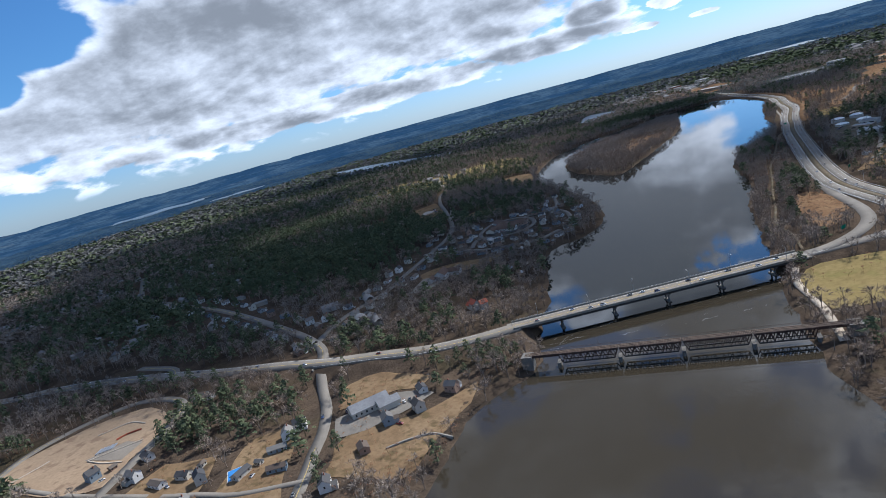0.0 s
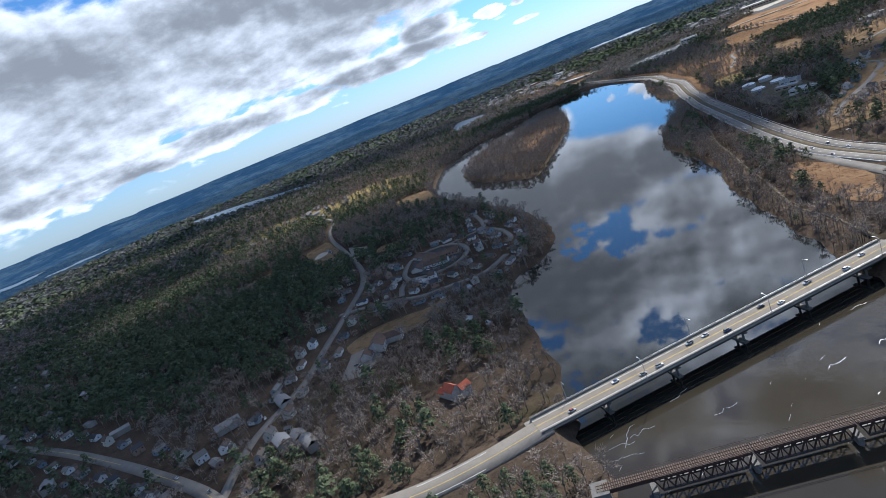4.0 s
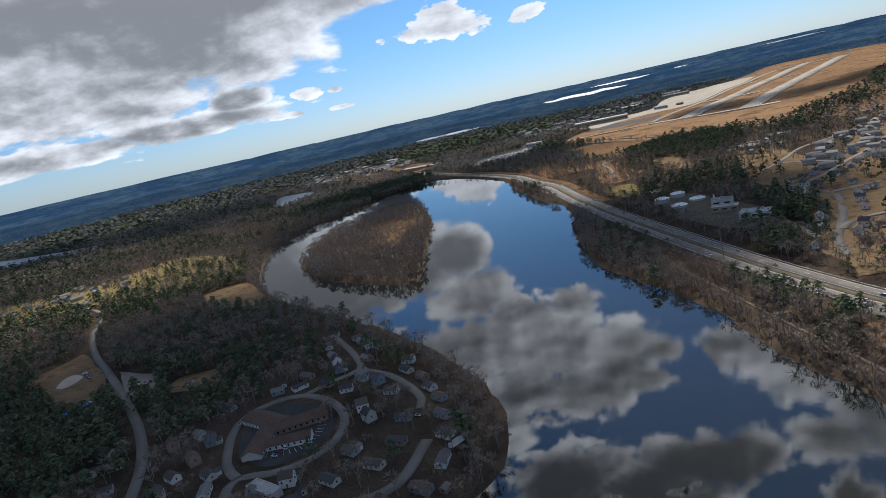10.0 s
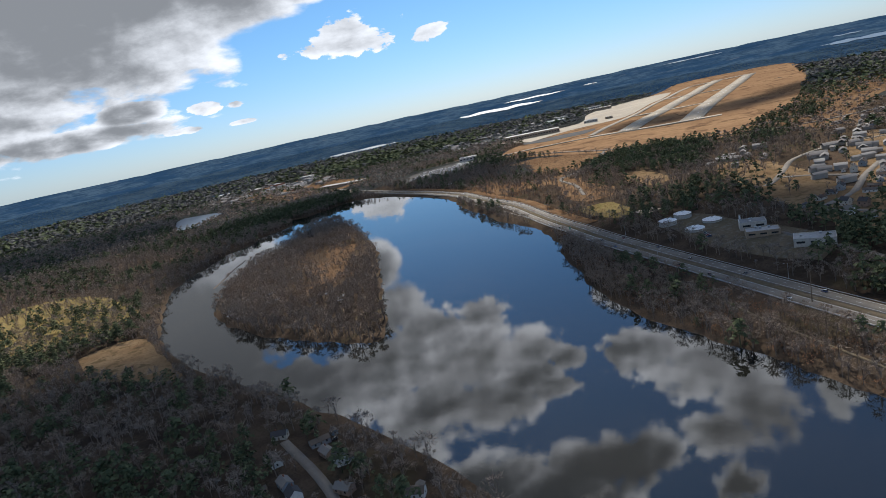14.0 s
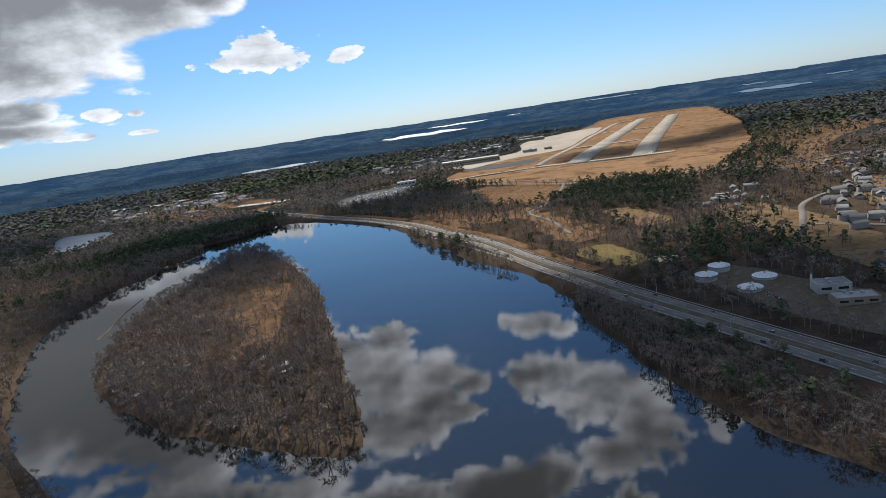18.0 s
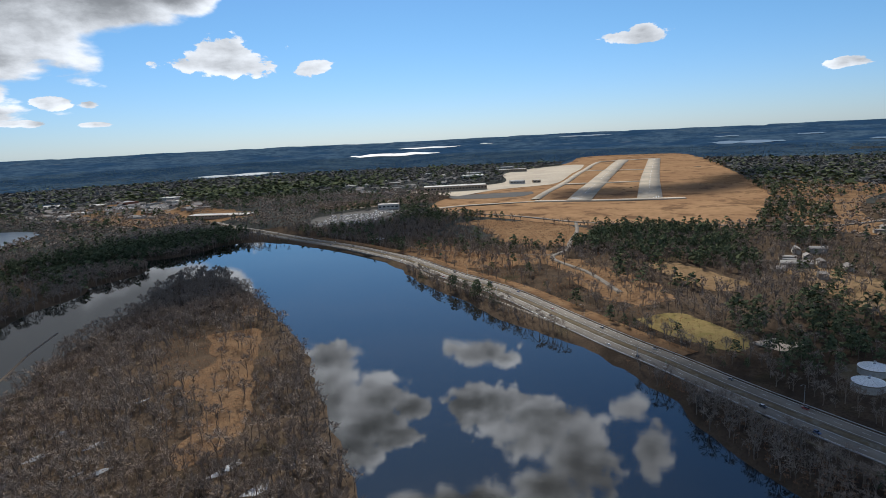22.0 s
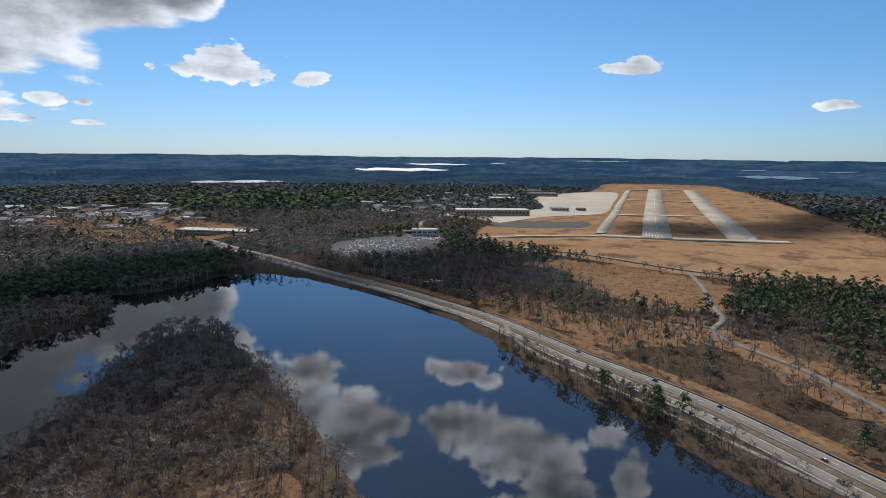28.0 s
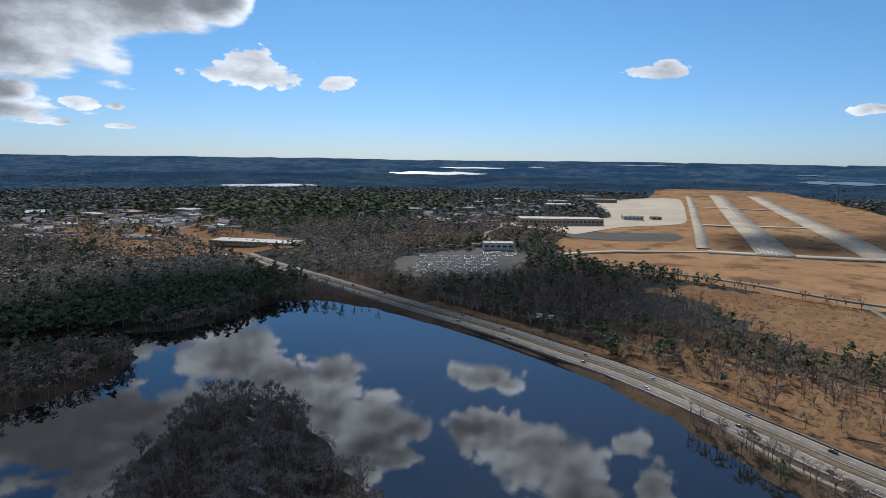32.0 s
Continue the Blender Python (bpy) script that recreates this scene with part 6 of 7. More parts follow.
def unit_tree(kind, pieces, seed, width):
    """One tree of height 1 as loose triangles: (n, 3, 3). Bunches of fine twigs on limbs, or puffs of needles on boughs."""
    r = np.random.RandomState(seed)
    tris = []

    def blade(a, b, w):
        d = b - a
        s = np.cross(d, r.normal(size=3))
        s *= w / (np.linalg.norm(s) + 1e-9)
        tris.append((a - s / 2, a + s / 2, b))

    def flake(at, normal, size):
        normal = normal / np.linalg.norm(normal)
        s = np.cross(normal, r.normal(size=3))
        s /= np.linalg.norm(s) + 1e-9
        q = np.cross(normal, s)
        k = r.uniform(0.75, 1.3) * size
        tris.append((at + s * k, at - s * k * 0.5 + q * k * 0.8, at - s * k * 0.5 - q * k * 0.8))

    def unit():
        d = r.normal(size=3)
        return d / np.linalg.norm(d)

    top = 0.62 if kind == "bare" else 0.9
    foot = [np.array((0.015 * math.cos(k * 2.094), 0.015 * math.sin(k * 2.094), -0.03)) for k in range(3)]
    tip = np.array((r.normal() * 0.02, r.normal() * 0.02, top))
    for k in range(3):
        tris.append((foot[k], foot[(k + 1) % 3], tip))
    if kind == "bare":
        mid, half = np.array((0, 0, 0.62)), np.array((0.27, 0.27, 0.35))
        bunches = []
        for k in range(max(4, min(14, pieces // 7))):
            d = unit()
            d[2] = abs(d[2]) * 1.1 - 0.25
            bunches.append(mid + d * half * r.uniform(0.45, 0.8))
        if pieces >= 36:
            for c in bunches[:9]:
                blade(np.array((0, 0, min(r.uniform(0.2, 0.48), c[2] - 0.06))), c, width * 1.2)
            i = 0
            while len(tris) < pieces:
                c = bunches[i % len(bunches)]
                i += 1
                away = (c - mid) / (np.linalg.norm(c - mid) + 0.03)
                d = unit() * 0.85 + away * 0.55 + np.array((0, 0, 0.3))
                at = c + unit() * 0.045
                blade(at, at + d * r.uniform(0.06, 0.14), width)
        else:
            i = 0
            while len(tris) < pieces:
                c = bunches[i % len(bunches)]
                i += 1
                flake(c + unit() * 0.10, unit() * (0.35 if pieces < 8 else 1.0) + np.array((0, 0, 0.9)), width)
    else:
        n = max(4, min(13, pieces // 6))
        boughs = []
        for k in range(n):
            f = (k + 0.5) / n
            a = k * 2.4 + r.uniform(-.5, .5)
            q = (0.20 * (1 - f) ** 0.7 + 0.025) * r.uniform(0.6, 1.25) + 0.05 * (f < 0.25)
            boughs.append((np.array((q * math.cos(a), q * math.sin(a), 0.25 + 0.66 * f)), 0.08 + 0.085 * (1 - f) * r.uniform(0.7, 1.2)))
        i = 0
        size = 0.74 / math.sqrt(pieces)
        while len(tris) < pieces:
            c, rad = boughs[i % n]
            i += 1
            d = unit()
            d[2] = abs(d[2]) * 0.9 - 0.18
            flake(c + d * np.array((rad, rad, rad * 0.62)), d + unit() * 0.5 + np.array((0, 0, 0.8)), size)
    return np.array(tris, np.float32)


def grove(name, x, y, z, tall, kind, pieces, width, mat, label, category, broad=1.0, kinds=10):
    """Many trees in one mesh."""
    protos = [unit_tree(kind, pieces, 100 + k, width) for k in range(kinds)]
    pick = rng.randint(0, kinds, len(x))
    turn_ = rng.uniform(0, 6.283, len(x))
    fat = rng.uniform(0.85, 1.3, len(x)) * broad
    out = []
    for k in range(kinds):
        i = np.nonzero(pick == k)[0]
        if not len(i):
            continue
        p = protos[k]
        c, s = np.cos(turn_[i])[:, None, None], np.sin(turn_[i])[:, None, None]
        h, f = tall[i][:, None, None], (tall[i] * fat[i])[:, None, None]
        px = (p[None, :, :, 0] * c - p[None, :, :, 1] * s) * f + x[i][:, None, None]
        py = (p[None, :, :, 0] * s + p[None, :, :, 1] * c) * f + y[i][:, None, None]
        pz = p[None, :, :, 2] * h + z[i][:, None, None]
        out.append(np.stack([px, py, pz], -1).reshape(-1, 3))
    v = np.vstack(out)
    return tagged(new(name, mesh_of(name, v, np.arange(len(v)).reshape(-1, 3), mat)), label, category, kind="stuff")


for step, near, far, n_bare, n_pine, w_bare, broad in ((6.9, 0, 330, 152, 104, 0.0165, 1.3), (7.4, 330, 620, 58, 44, 0.032, 1.3), (9.0, 620, 1150, 22, 22, 0.085, 1.3), (13.0, 1150, 2100, 9, 9, 0.17, 1.8)):
    x, y, z, pine, d, isle = plant(step, near, far)
    grow = 1.0 if step < 9 else (1.08 if step < 12 else 1.25)
    tall = np.where(pine, rng.uniform(10, 17, len(x)), rng.uniform(8.5, 14, len(x))) * grow * np.where(isle, 1.18, 1.0)
    small = rng.uniform(0, 1, len(x)) < 0.18
    tall = np.where(small, tall * 0.5, tall)
    if step < 7.0:
        # stretches that the flight passes nearest: their trees stand one by one
        single = np.zeros(len(x), bool)
        for want, sel in ((290, ~pine & ((isle & (y < 1010)) | (isle & (y > 1330)) | ((x > 20) & (x < 70) & (y < 560)) | ((x > 560) & (x < 640) & (y > 1080)))), (240, pine & ((y < 420) | (x > 420) | (y < 640)))):
            i = np.nonzero(sel)[0]
            single[i[np.linspace(0, len(i) - 1, min(want, len(i))).astype(int)]] = True
        SINGLE = [("pine" if pine[i] else "bare", float(x[i]), float(y[i]), float(tall[i]), float(rng.uniform(0, 360))) for i in np.nonzero(single)[0]]
        SINGLE += [("pine", px, py, ps, 40.0 * k) for k, (px, py, ps) in enumerate(((677, 1180, 13), (398, 1183, 8), (553, 1090, 12), (556, 1083, 11), (549, 1078, 11), (560, 1096, 10), (530, 1048, 10), (527, 1040, 9), (534, 1052, 8), (572, 1122, 9), (545, 1070, 11), (551, 1074, 12),
                                                                                   (-14, 340, 14), (-8, 331, 15), (0, 335, 13), (6, 329, 12), (-4, 323, 14), (-13, 327, 13), (-20, 335, 12), (-22, 344, 13), (-2, 316, 11), (-28, 338, 12), (-90, 268, 13), (-97, 253, 12), (-94, 240, 11), (-98, 338, 10), (-101, 362, 9), (330, 510, 7), (338, 516, 6), (326, 500, 6)))]
        x, y, z, pine, tall = x[~single], y[~single], z[~single], pine[~single], tall[~single]
    b = ~pine
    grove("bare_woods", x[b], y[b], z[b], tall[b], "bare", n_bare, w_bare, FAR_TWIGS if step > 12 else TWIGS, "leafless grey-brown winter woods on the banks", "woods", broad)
    grove("pine_woods", x[pine], y[pine], z[pine], tall[pine], "pine", n_pine, 0.03, NEEDLES, "dark green pines among bare trees", "pines", broad * 0.74)
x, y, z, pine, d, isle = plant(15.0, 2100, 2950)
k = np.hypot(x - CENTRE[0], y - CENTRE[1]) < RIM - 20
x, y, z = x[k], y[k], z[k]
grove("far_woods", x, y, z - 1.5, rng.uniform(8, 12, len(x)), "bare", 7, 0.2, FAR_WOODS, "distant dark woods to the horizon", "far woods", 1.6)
# a thicker belt along the water of the eastern bank
gxs, gys = np.meshgrid(np.arange(185, 660, 3.9), np.arange(380, 1330, 3.9))
x, y = gxs.ravel() + rng.uniform(-1.8, 1.8, gxs.size), gys.ravel() + rng.uniform(-1.8, 1.8, gxs.size)
ok, d, isle = open_ground(x, y)
k = ok & (d > 1.5) & (d < np.where(y < 900, 34, 13)) & ~isle & (x > 150 + (y - 380) * 0.35) & (rng.uniform(0, 1, len(x)) < np.where(y < 900, 0.62, 0.6))
x, y = x[k], y[k]
grove("bank_woods", x, y, height(x, y), rng.uniform(5, 12, len(x)), "bare", 60, 0.018, TWIGS, "dense leafless trees and brush along the water", "woods", 1.25)

# undergrowth and saplings that fill the island
gxs, gys = np.meshgrid(np.arange(150, 520, 5.0), np.arange(850, 1430, 5.0))
x, y = gxs.ravel() + rng.uniform(-2.1, 2.1, gxs.size), gys.ravel() + rng.uniform(-2.1, 2.1, gxs.size)
ok, d, isle = open_ground(x, y)
dens = np.full(len(x), 0.9)
for cx, cy, rx, ry in THIN[:3]:
    dens -= 0.85 * blob(x, y, cx, cy, rx, ry)
k = ok & isle & (rng.uniform(0, 1, len(x)) < dens)
x, y = x[k], y[k]
grove("island_thicket", x, y, height(x, y), rng.uniform(3.5, 9.5, len(x)), "bare", 48, 0.024, TWIGS, "tan leafless thicket on the island", "thicket", 1.25)
# belts of tall pines below the airfield and round it
for poly, step_, n_ in (([(744, 1086), (840, 1115), (890, 1055), (895, 968), (812, 914), (717, 891), (690, 905), (716, 950), (722, 1015)], 5.6, 40),
                        ([(365, 600), (375, 662), (415, 655), (470, 700), (530, 722), (500, 668), (440, 622)], 6.2, 44),
                        ([(903, 939), (1135, 986), (1254, 897), (900, 850), (800, 850)], 9.0, 24)):
    p_ = np.asarray(poly, float)
    gxs, gys = np.meshgrid(np.arange(p_[:, 0].min(), p_[:, 0].max(), step_), np.arange(p_[:, 1].min(), p_[:, 1].max(), step_))
    x, y = gxs.ravel() + rng.uniform(-.45, .45, gxs.size) * step_, gys.ravel() + rng.uniform(-.45, .45, gxs.size) * step_
    ok, d, isle = open_ground(x, y)
    k = ok & inside(x, y, p_) & (rng.uniform(0, 1, len(x)) < 0.48 + 0.75 * wobble(x, y, 24, 5) + 0.3 * wobble(x, y, 9, 6))
    x, y = x[k], y[k]
    grove("pine_belt", x, y, height(x, y), rng.uniform(11, 17, len(x)), "pine", n_, 0.03, NEEDLES, "dense belt of tall dark pines", "pines", 0.85)
# the wooded spit and the shore beyond the island
gxs, gys = np.meshgrid(np.arange(380, 640, 5.0), np.arange(1425, 1640, 5.0))
x, y = gxs.ravel() + rng.uniform(-2.2, 2.2, gxs.size), gys.ravel() + rng.uniform(-2.2, 2.2, gxs.size)
ok, d, isle = open_ground(x, y)
k = ok & ~isle & (rng.uniform(0, 1, len(x)) < 0.8)
x, y = x[k], y[k]
k = rng.uniform(0, 1, len(x)) < np.where(y < 1530, 0.12, 0.5)
grove("shore_pines", x[k], y[k], height(x[k], y[k]), rng.uniform(10, 16, int(k.sum())), "pine", 26, 0.03, NEEDLES, "dark pines on the far shore", "pines", 0.95)
grove("shore_woods", x[~k], y[~k], height(x[~k], y[~k]), rng.uniform(7, 12, int((~k).sum())), "bare", 30, 0.05, TWIGS, "leafless woods on the far shore", "woods", 1.35)


def brush(polys, step, lo, hi, share, mat, label, pieces=12, lump=28.0, name="scrub"):
    """Low shrubs in loose drifts over open ground."""
    out = []
    for poly in polys:
        p = np.asarray(poly, float)
        gxs, gys = np.meshgrid(np.arange(p[:, 0].min(), p[:, 0].max(), step), np.arange(p[:, 1].min(), p[:, 1].max(), step))
        x, y = gxs.ravel() + rng.uniform(-.5, .5, gxs.size) * step, gys.ravel() + rng.uniform(-.5, .5, gxs.size) * step
        k = inside(x, y, p)
        x, y = x[k], y[k]
        k = (rng.uniform(0, 1, len(x)) < share * (1 + 1.6 * wobble(x, y, lump, 21)))
        x, y = x[k], y[k]
        d, isle = bank(x, y)
        k = d > 1.0
        for line, w in ROADS:
            k &= seg_dist(x, y, curve(line, 12.0)) > w - 1.0
        for bx, by, br in KEEP_OUT:
            k &= (x - bx) ** 2 + (y - by) ** 2 > (br * 0.75) ** 2
        out.append((x[k], y[k]))
    x, y = np.concatenate([o[0] for o in out]), np.concatenate([o[1] for o in out])
    grove(name, x, y, height(x, y) + 0.2, rng.uniform(lo, hi, len(x)), "bare", pieces * 2, 0.045, mat, label, "scrub", 1.8, 6)


NEAR_GRASS = [[(-100, 230), (-94, 300), (-18, 318), (0, 330), (-20, 285), (-60, 215)], [(-205, 235), (-205, 300), (-112, 306), (-108, 225)], [(-98, 312), (-96, 345), (-45, 335), (-50, 312)],
              [(-420, 300), (-330, 380), (-250, 420), (-180, 410), (-300, 395), (-330, 270)]]
MEADOWS = [[(628, 1135), (560, 960), (640, 940), (760, 1080), (735, 1290), (683, 1275)], [(835, 1320), (750, 1130), (780, 1080), (902, 1150), (895, 1300)], [(236, 414), (236, 436), (262, 505), (290, 520), (284, 440)],
           [(165, 290), (176, 350), (240, 342), (232, 295)], [(500, 870), (560, 1060), (650, 1215), (760, 1370), (800, 1360), (705, 1210), (590, 1000), (530, 860)]]
brush(NEAR_GRASS, 2.6, 1.0, 3.4, 0.22, SCRUB, "russet leafless shrubs in dry grass", 14)
brush(NEAR_GRASS, 2.0, 0.4, 0.9, 0.30, TUFTS, "tufts of long dry grass", 6, 17.0, "grass_tufts")
brush(MEADOWS, 3.6, 1.0, 4.0, 0.30, SCRUB, "russet leafless shrubs in dry grass", 12, 40.0)
brush([[(500, 860), (560, 1050), (650, 1205), (760, 1360), (800, 1350), (712, 1205), (600, 1010), (535, 860)]], 2.8, 0.8, 3.2, 0.42, SCRUB, "russet brush along the highway", 9, 12.0)
brush(MEADOWS, 4.0, 0.5, 1.2, 0.30, TUFTS, "tufts of long dry grass", 6, 23.0, "grass_tufts")
brush([[(480, 590), (700, 800), (760, 870), (900, 740), (560, 550)], [(60, 930), (75, 1105), (130, 1095), (125, 940)], [(-60, 500), (-60, 580), (30, 580), (10, 540)], [(-30, 590), (-20, 730), (130, 730), (130, 590)]], 4.2, 0.8, 3.0, 0.2, SCRUB, "russet hedges and garden shrubs", 10)
brush([[(240, 1015), (290, 1120), (340, 1200), (405, 1195), (395, 1150), (335, 1060), (290, 1020)]], 2.4, 0.8, 3.0, 0.85, SCRUB, "russet brush on the island", 10, 9.0)
brush([[(262, 560), (290, 650), (325, 740), (372, 806), (420, 862), (470, 918), (500, 960), (522, 960), (482, 890), (432, 815), (392, 750), (345, 665), (300, 570)]], 2.8, 1.2, 4.2, 0.5, SCRUB, "leafless brush on the river bank", 12, 15.0)
brush([[(925, 1390), (905, 1160), (946, 940), (1300, 985), (1500, 1200), (1100, 1430)]], 9.0, 0.4, 1.1, 0.3, TUFTS, "tufts of long dry grass", 5, 70.0, "grass_tufts")

# ---- cars ----
WHEEL = bpy.data.meshes.new("wheel")
bm = bmesh.new()
tube(bm, 0.29, 0.29, -0.1, 0.1, 12)
bmesh.ops.rotate(bm, verts=bm.verts, matrix=Matrix.Rotation(radians(90), 3, "X"))
bm.to_mesh(WHEEL)
bm.free()
WHEEL.materials.append(RUBBER_AND_SHADE)


def shell(bm, sections):
    """A body from cross sections along x: x, half width, bottom, top."""
    rings = []
    for x, hw, z0, z1 in sections:
        c = min(0.12, (z1 - z0) * 0.3)
        rings.append([bm.verts.new(p) for p in ((x, -hw, z0), (x, hw, z0), (x, hw, z1 - c), (x, hw - c, z1), (x, -hw + c, z1), (x, -hw, z1 - c))])
    for a, b in zip(rings, rings[1:]):
        for i in range(6):
            bm.faces.new((a[i], a[(i + 1) % 6], b[(i + 1) % 6], b[i]))
    bm.faces.new(rings[0][::-1])
    bm.faces.new(rings[-1])
    bmesh.ops.recalc_face_normals(bm, faces=bm.faces)


def car(kind):
    long = {"saloon": 3.9, "suv": 4.1, "pickup": 4.6}[kind]
    h = long / 2
    ob = empty("car", 0, 0, -600, 0, {"saloon": "small saloon car on the road", "suv": "tall estate car on the road", "pickup": "pickup truck with an open bed"}[kind], "car", "cars on the roads")
    bm = bmesh.new()
    belt = {"saloon": 0.82, "suv": 0.95, "pickup": 0.98}[kind]
    shell(bm, [(-h, 0.68, 0.35, belt - 0.12), (-h + 0.3, 0.8, 0.22, belt), (h - 0.9, 0.8, 0.22, belt - 0.02), (h - 0.25, 0.76, 0.24, belt - 0.16), (h, 0.62, 0.34, belt - 0.3)])
    body = part("body", bm, CAR_PAINT, ob)
    bm = bmesh.new()
    top = belt + {"saloon": 0.5, "suv": 0.62, "pickup": 0.6}[kind]
    x0, x1 = {"saloon": (-h + 0.55, h - 1.0), "suv": (-h + 0.1, h - 1.05), "pickup": (-0.35, h - 1.1)}[kind]
    shell(bm, [(x0, 0.72, belt - 0.05, belt), (x0 + 0.4, 0.66, belt - 0.05, top), (x1 - 0.6, 0.66, belt - 0.05, top), (x1, 0.72, belt - 0.05, belt)])
    part("glasshouse", bm, GLASS, ob)
    part("roof_panel", boxes((x0 + 0.42, -0.58, top, x1 - 0.62, 0.58, top + 0.03)), CAR_PAINT, body)
    if kind == "pickup":
        part("bed_liner", boxes((-h + 0.1, -0.66, belt + 0.004, -0.5, 0.66, belt + 0.02)), RUBBER_AND_SHADE, body)
    for x in (-h + 0.75, h - 0.75):
        for y in (-0.74, 0.74):
            shared("wheel", WHEEL, ob, pose(x, y, 0.29))
    for y in (-0.5, 0.5):
        part("headlight", boxes((h - 0.12, y - 0.16, belt - 0.42, h - 0.02, y + 0.16, belt - 0.3)), TANK_WHITE, ob)
        part("tail_light", boxes((-h - 0.01, y - 0.14, belt - 0.35, -h + 0.05, y + 0.14, belt - 0.22)), RED_ROOF, ob)
    return ob


CARS = [car("saloon"), car("suv"), car("pickup"), car("saloon")]
for p in CARS:
    p.scale = (0.86, 0.86, 0.86)
cr = random.Random(11)


def drive(line, offset, at, z=None, back=False):
    """A car on a road, so many metres along it."""
    c = curve(line, 2.0)
    run = np.r_[0, np.cumsum(np.linalg.norm(np.diff(c, axis=0), axis=1))]
    x, y = np.interp(at, run, c[:, 0]), np.interp(at, run, c[:, 1])
    x2, y2 = np.interp(at + 2, run, c[:, 0]), np.interp(at + 2, run, c[:, 1])
    a = math.atan2(y2 - y, x2 - x)
    x, y = x + math.sin(a) * offset, y - math.cos(a) * offset
    zz = height1(x, y) + 0.48 if z is None else z
    copy_thing(CARS[cr.randrange(4)], pose(x, y, zz, 0, 0, math.degrees(a) + (180 if back else 0)))


for x, lane in ((24, -1), (47, 1), (58, -1), (66, -1), (84, 1), (92, 1), (100, -1), (121, 1), (128, -1), (146, 1), (163, -1), (176, 1)):
    copy_thing(CARS[cr.randrange(4)], pose(x, BRIDGE_Y + lane * 2.2, DECK_Z + 0.06, 0, 0, 0 if lane < 0 else 180))
for k in range(26):
    drive(US_1, cr.choice((5.4, 9.0)), 690 + k * 52 + cr.uniform(-18, 18), US_Z + 0.45)
for k in range(26):
    drive(US_1, -cr.choice((5.4, 9.0)), 680 + k * 55 + cr.uniform(-18, 18), US_Z + 0.45, True)
for k in range(9):
    drive(ROUTE, cr.choice((-2.4, 2.4)), 480 + k * 62 + cr.uniform(-15, 15), None, k % 2 == 0)
for name, at in (("south_road", 60), ("south_road", 130), ("north_road", 70), ("north_road", 110), ("north_road", 150), ("peninsula_road", 150), ("peninsula_road", 215), ("close_road", 60), ("estate_road_a", 210)):
    drive(LOCAL[name][0], 1.6, at)
# parked by the hall, the church, the works and the houses
for x, y, a in [(-92 + 4.2 * k, 308 + 1.9 * k, 115) for k in range(5)] + [(-66 + 3.2 * k, 303 + 0.8 * k, 110) for k in range(4)] + [(-56 + 1.2 * k, 524 - 2.4 * k, 60) for k in range(4)] + [(452 + 3 * k, 745 + 2.5 * k, 130) for k in range(4)] + [(-20 + 3.4 * k, 848 + 0.4 * k, 95) for k in range(6)] + [(-47 - 0.6 * k, 912 + 3.6 * k, 20) for k in range(8)] + [(14 - 2.2 * k, 811 - 0.8 * k, 70) for k in range(4)] + [(26 + 3.0 * k, 656 + 1.2 * k, 110) for k in range(6)]:
    copy_thing(CARS[cr.randrange(4)], pose(x, y, height1(x, y) + 0.45, 0, 0, a))
for hx, hy in SET[::9]:
    x, y = hx + 6.2, hy - 3.0
    copy_thing(CARS[cr.randrange(4)], pose(x, y, height1(x, y) + 0.2, 0, 0, cr.uniform(0, 360)))
for p in CARS:
    for o in (*p.children_recursive, p):
        bpy.data.objects.remove(o)

# rows of far parked cars, too many to count
def far_cars(cx, cy, turn_, rows, cols, dx_, dy_, fill):
    v, f = [], []
    c, s = math.cos(radians(turn_)), math.sin(radians(turn_))
    for i in range(rows):
        for j in range(cols):
            if cr.random() > fill:
                continue
            u, w_ = (i - rows / 2) * dx_, (j - cols / 2) * dy_
            x, y = cx + u * c - w_ * s, cy + u * s + w_ * c
            z = height1(x, y) + 0.6
            hx, hy, hz_ = 2.1, 0.85, cr.uniform(1.2, 1.6)
            n = len(v)
            for zz, kx in ((0.2, 1.0), (0.8, 1.0), (hz_, 0.6)):
                for a, b in ((-1, -1), (1, -1), (1, 1), (-1, 1)):
                    px, py = a * hx * kx, b * hy * (0.85 if kx < 1 else 1)
                    v.append((x + px * c - py * s, y + px * s + py * c, z + zz))
            for r0 in (0, 4):
                for q in range(4):
                    f.append((n + r0 + q, n + r0 + (q + 1) % 4, n + r0 + 4 + (q + 1) % 4, n + r0 + 4 + q))
            f.append((n + 8, n + 9, n + 10, n + 11))
    return tagged(new("parked_cars", mesh_of("parked_cars", v, f, CAR_FAR)), "rows of parked cars in a large car park", "parked cars", kind="stuff")


CAR_FAR = per_island("mixed_car_paint", [(0.06, 0.06, 0.07), (0.46, 0.46, 0.47), (0.20, 0.20, 0.21)], 0.35, 0.5, 0.5)
far_cars(845, 1535, 37, 12, 36, 9.0, 2.6, 0.45)
far_cars(930, 1535, 37, 4, 18, 9.0, 2.6, 0.6)
far_cars(835, 2225, 30, 10, 40, 14.0, 3.2, 0.6)
far_cars(720, 1800, -38, 3, 22, 9.0, 3.0, 0.5)

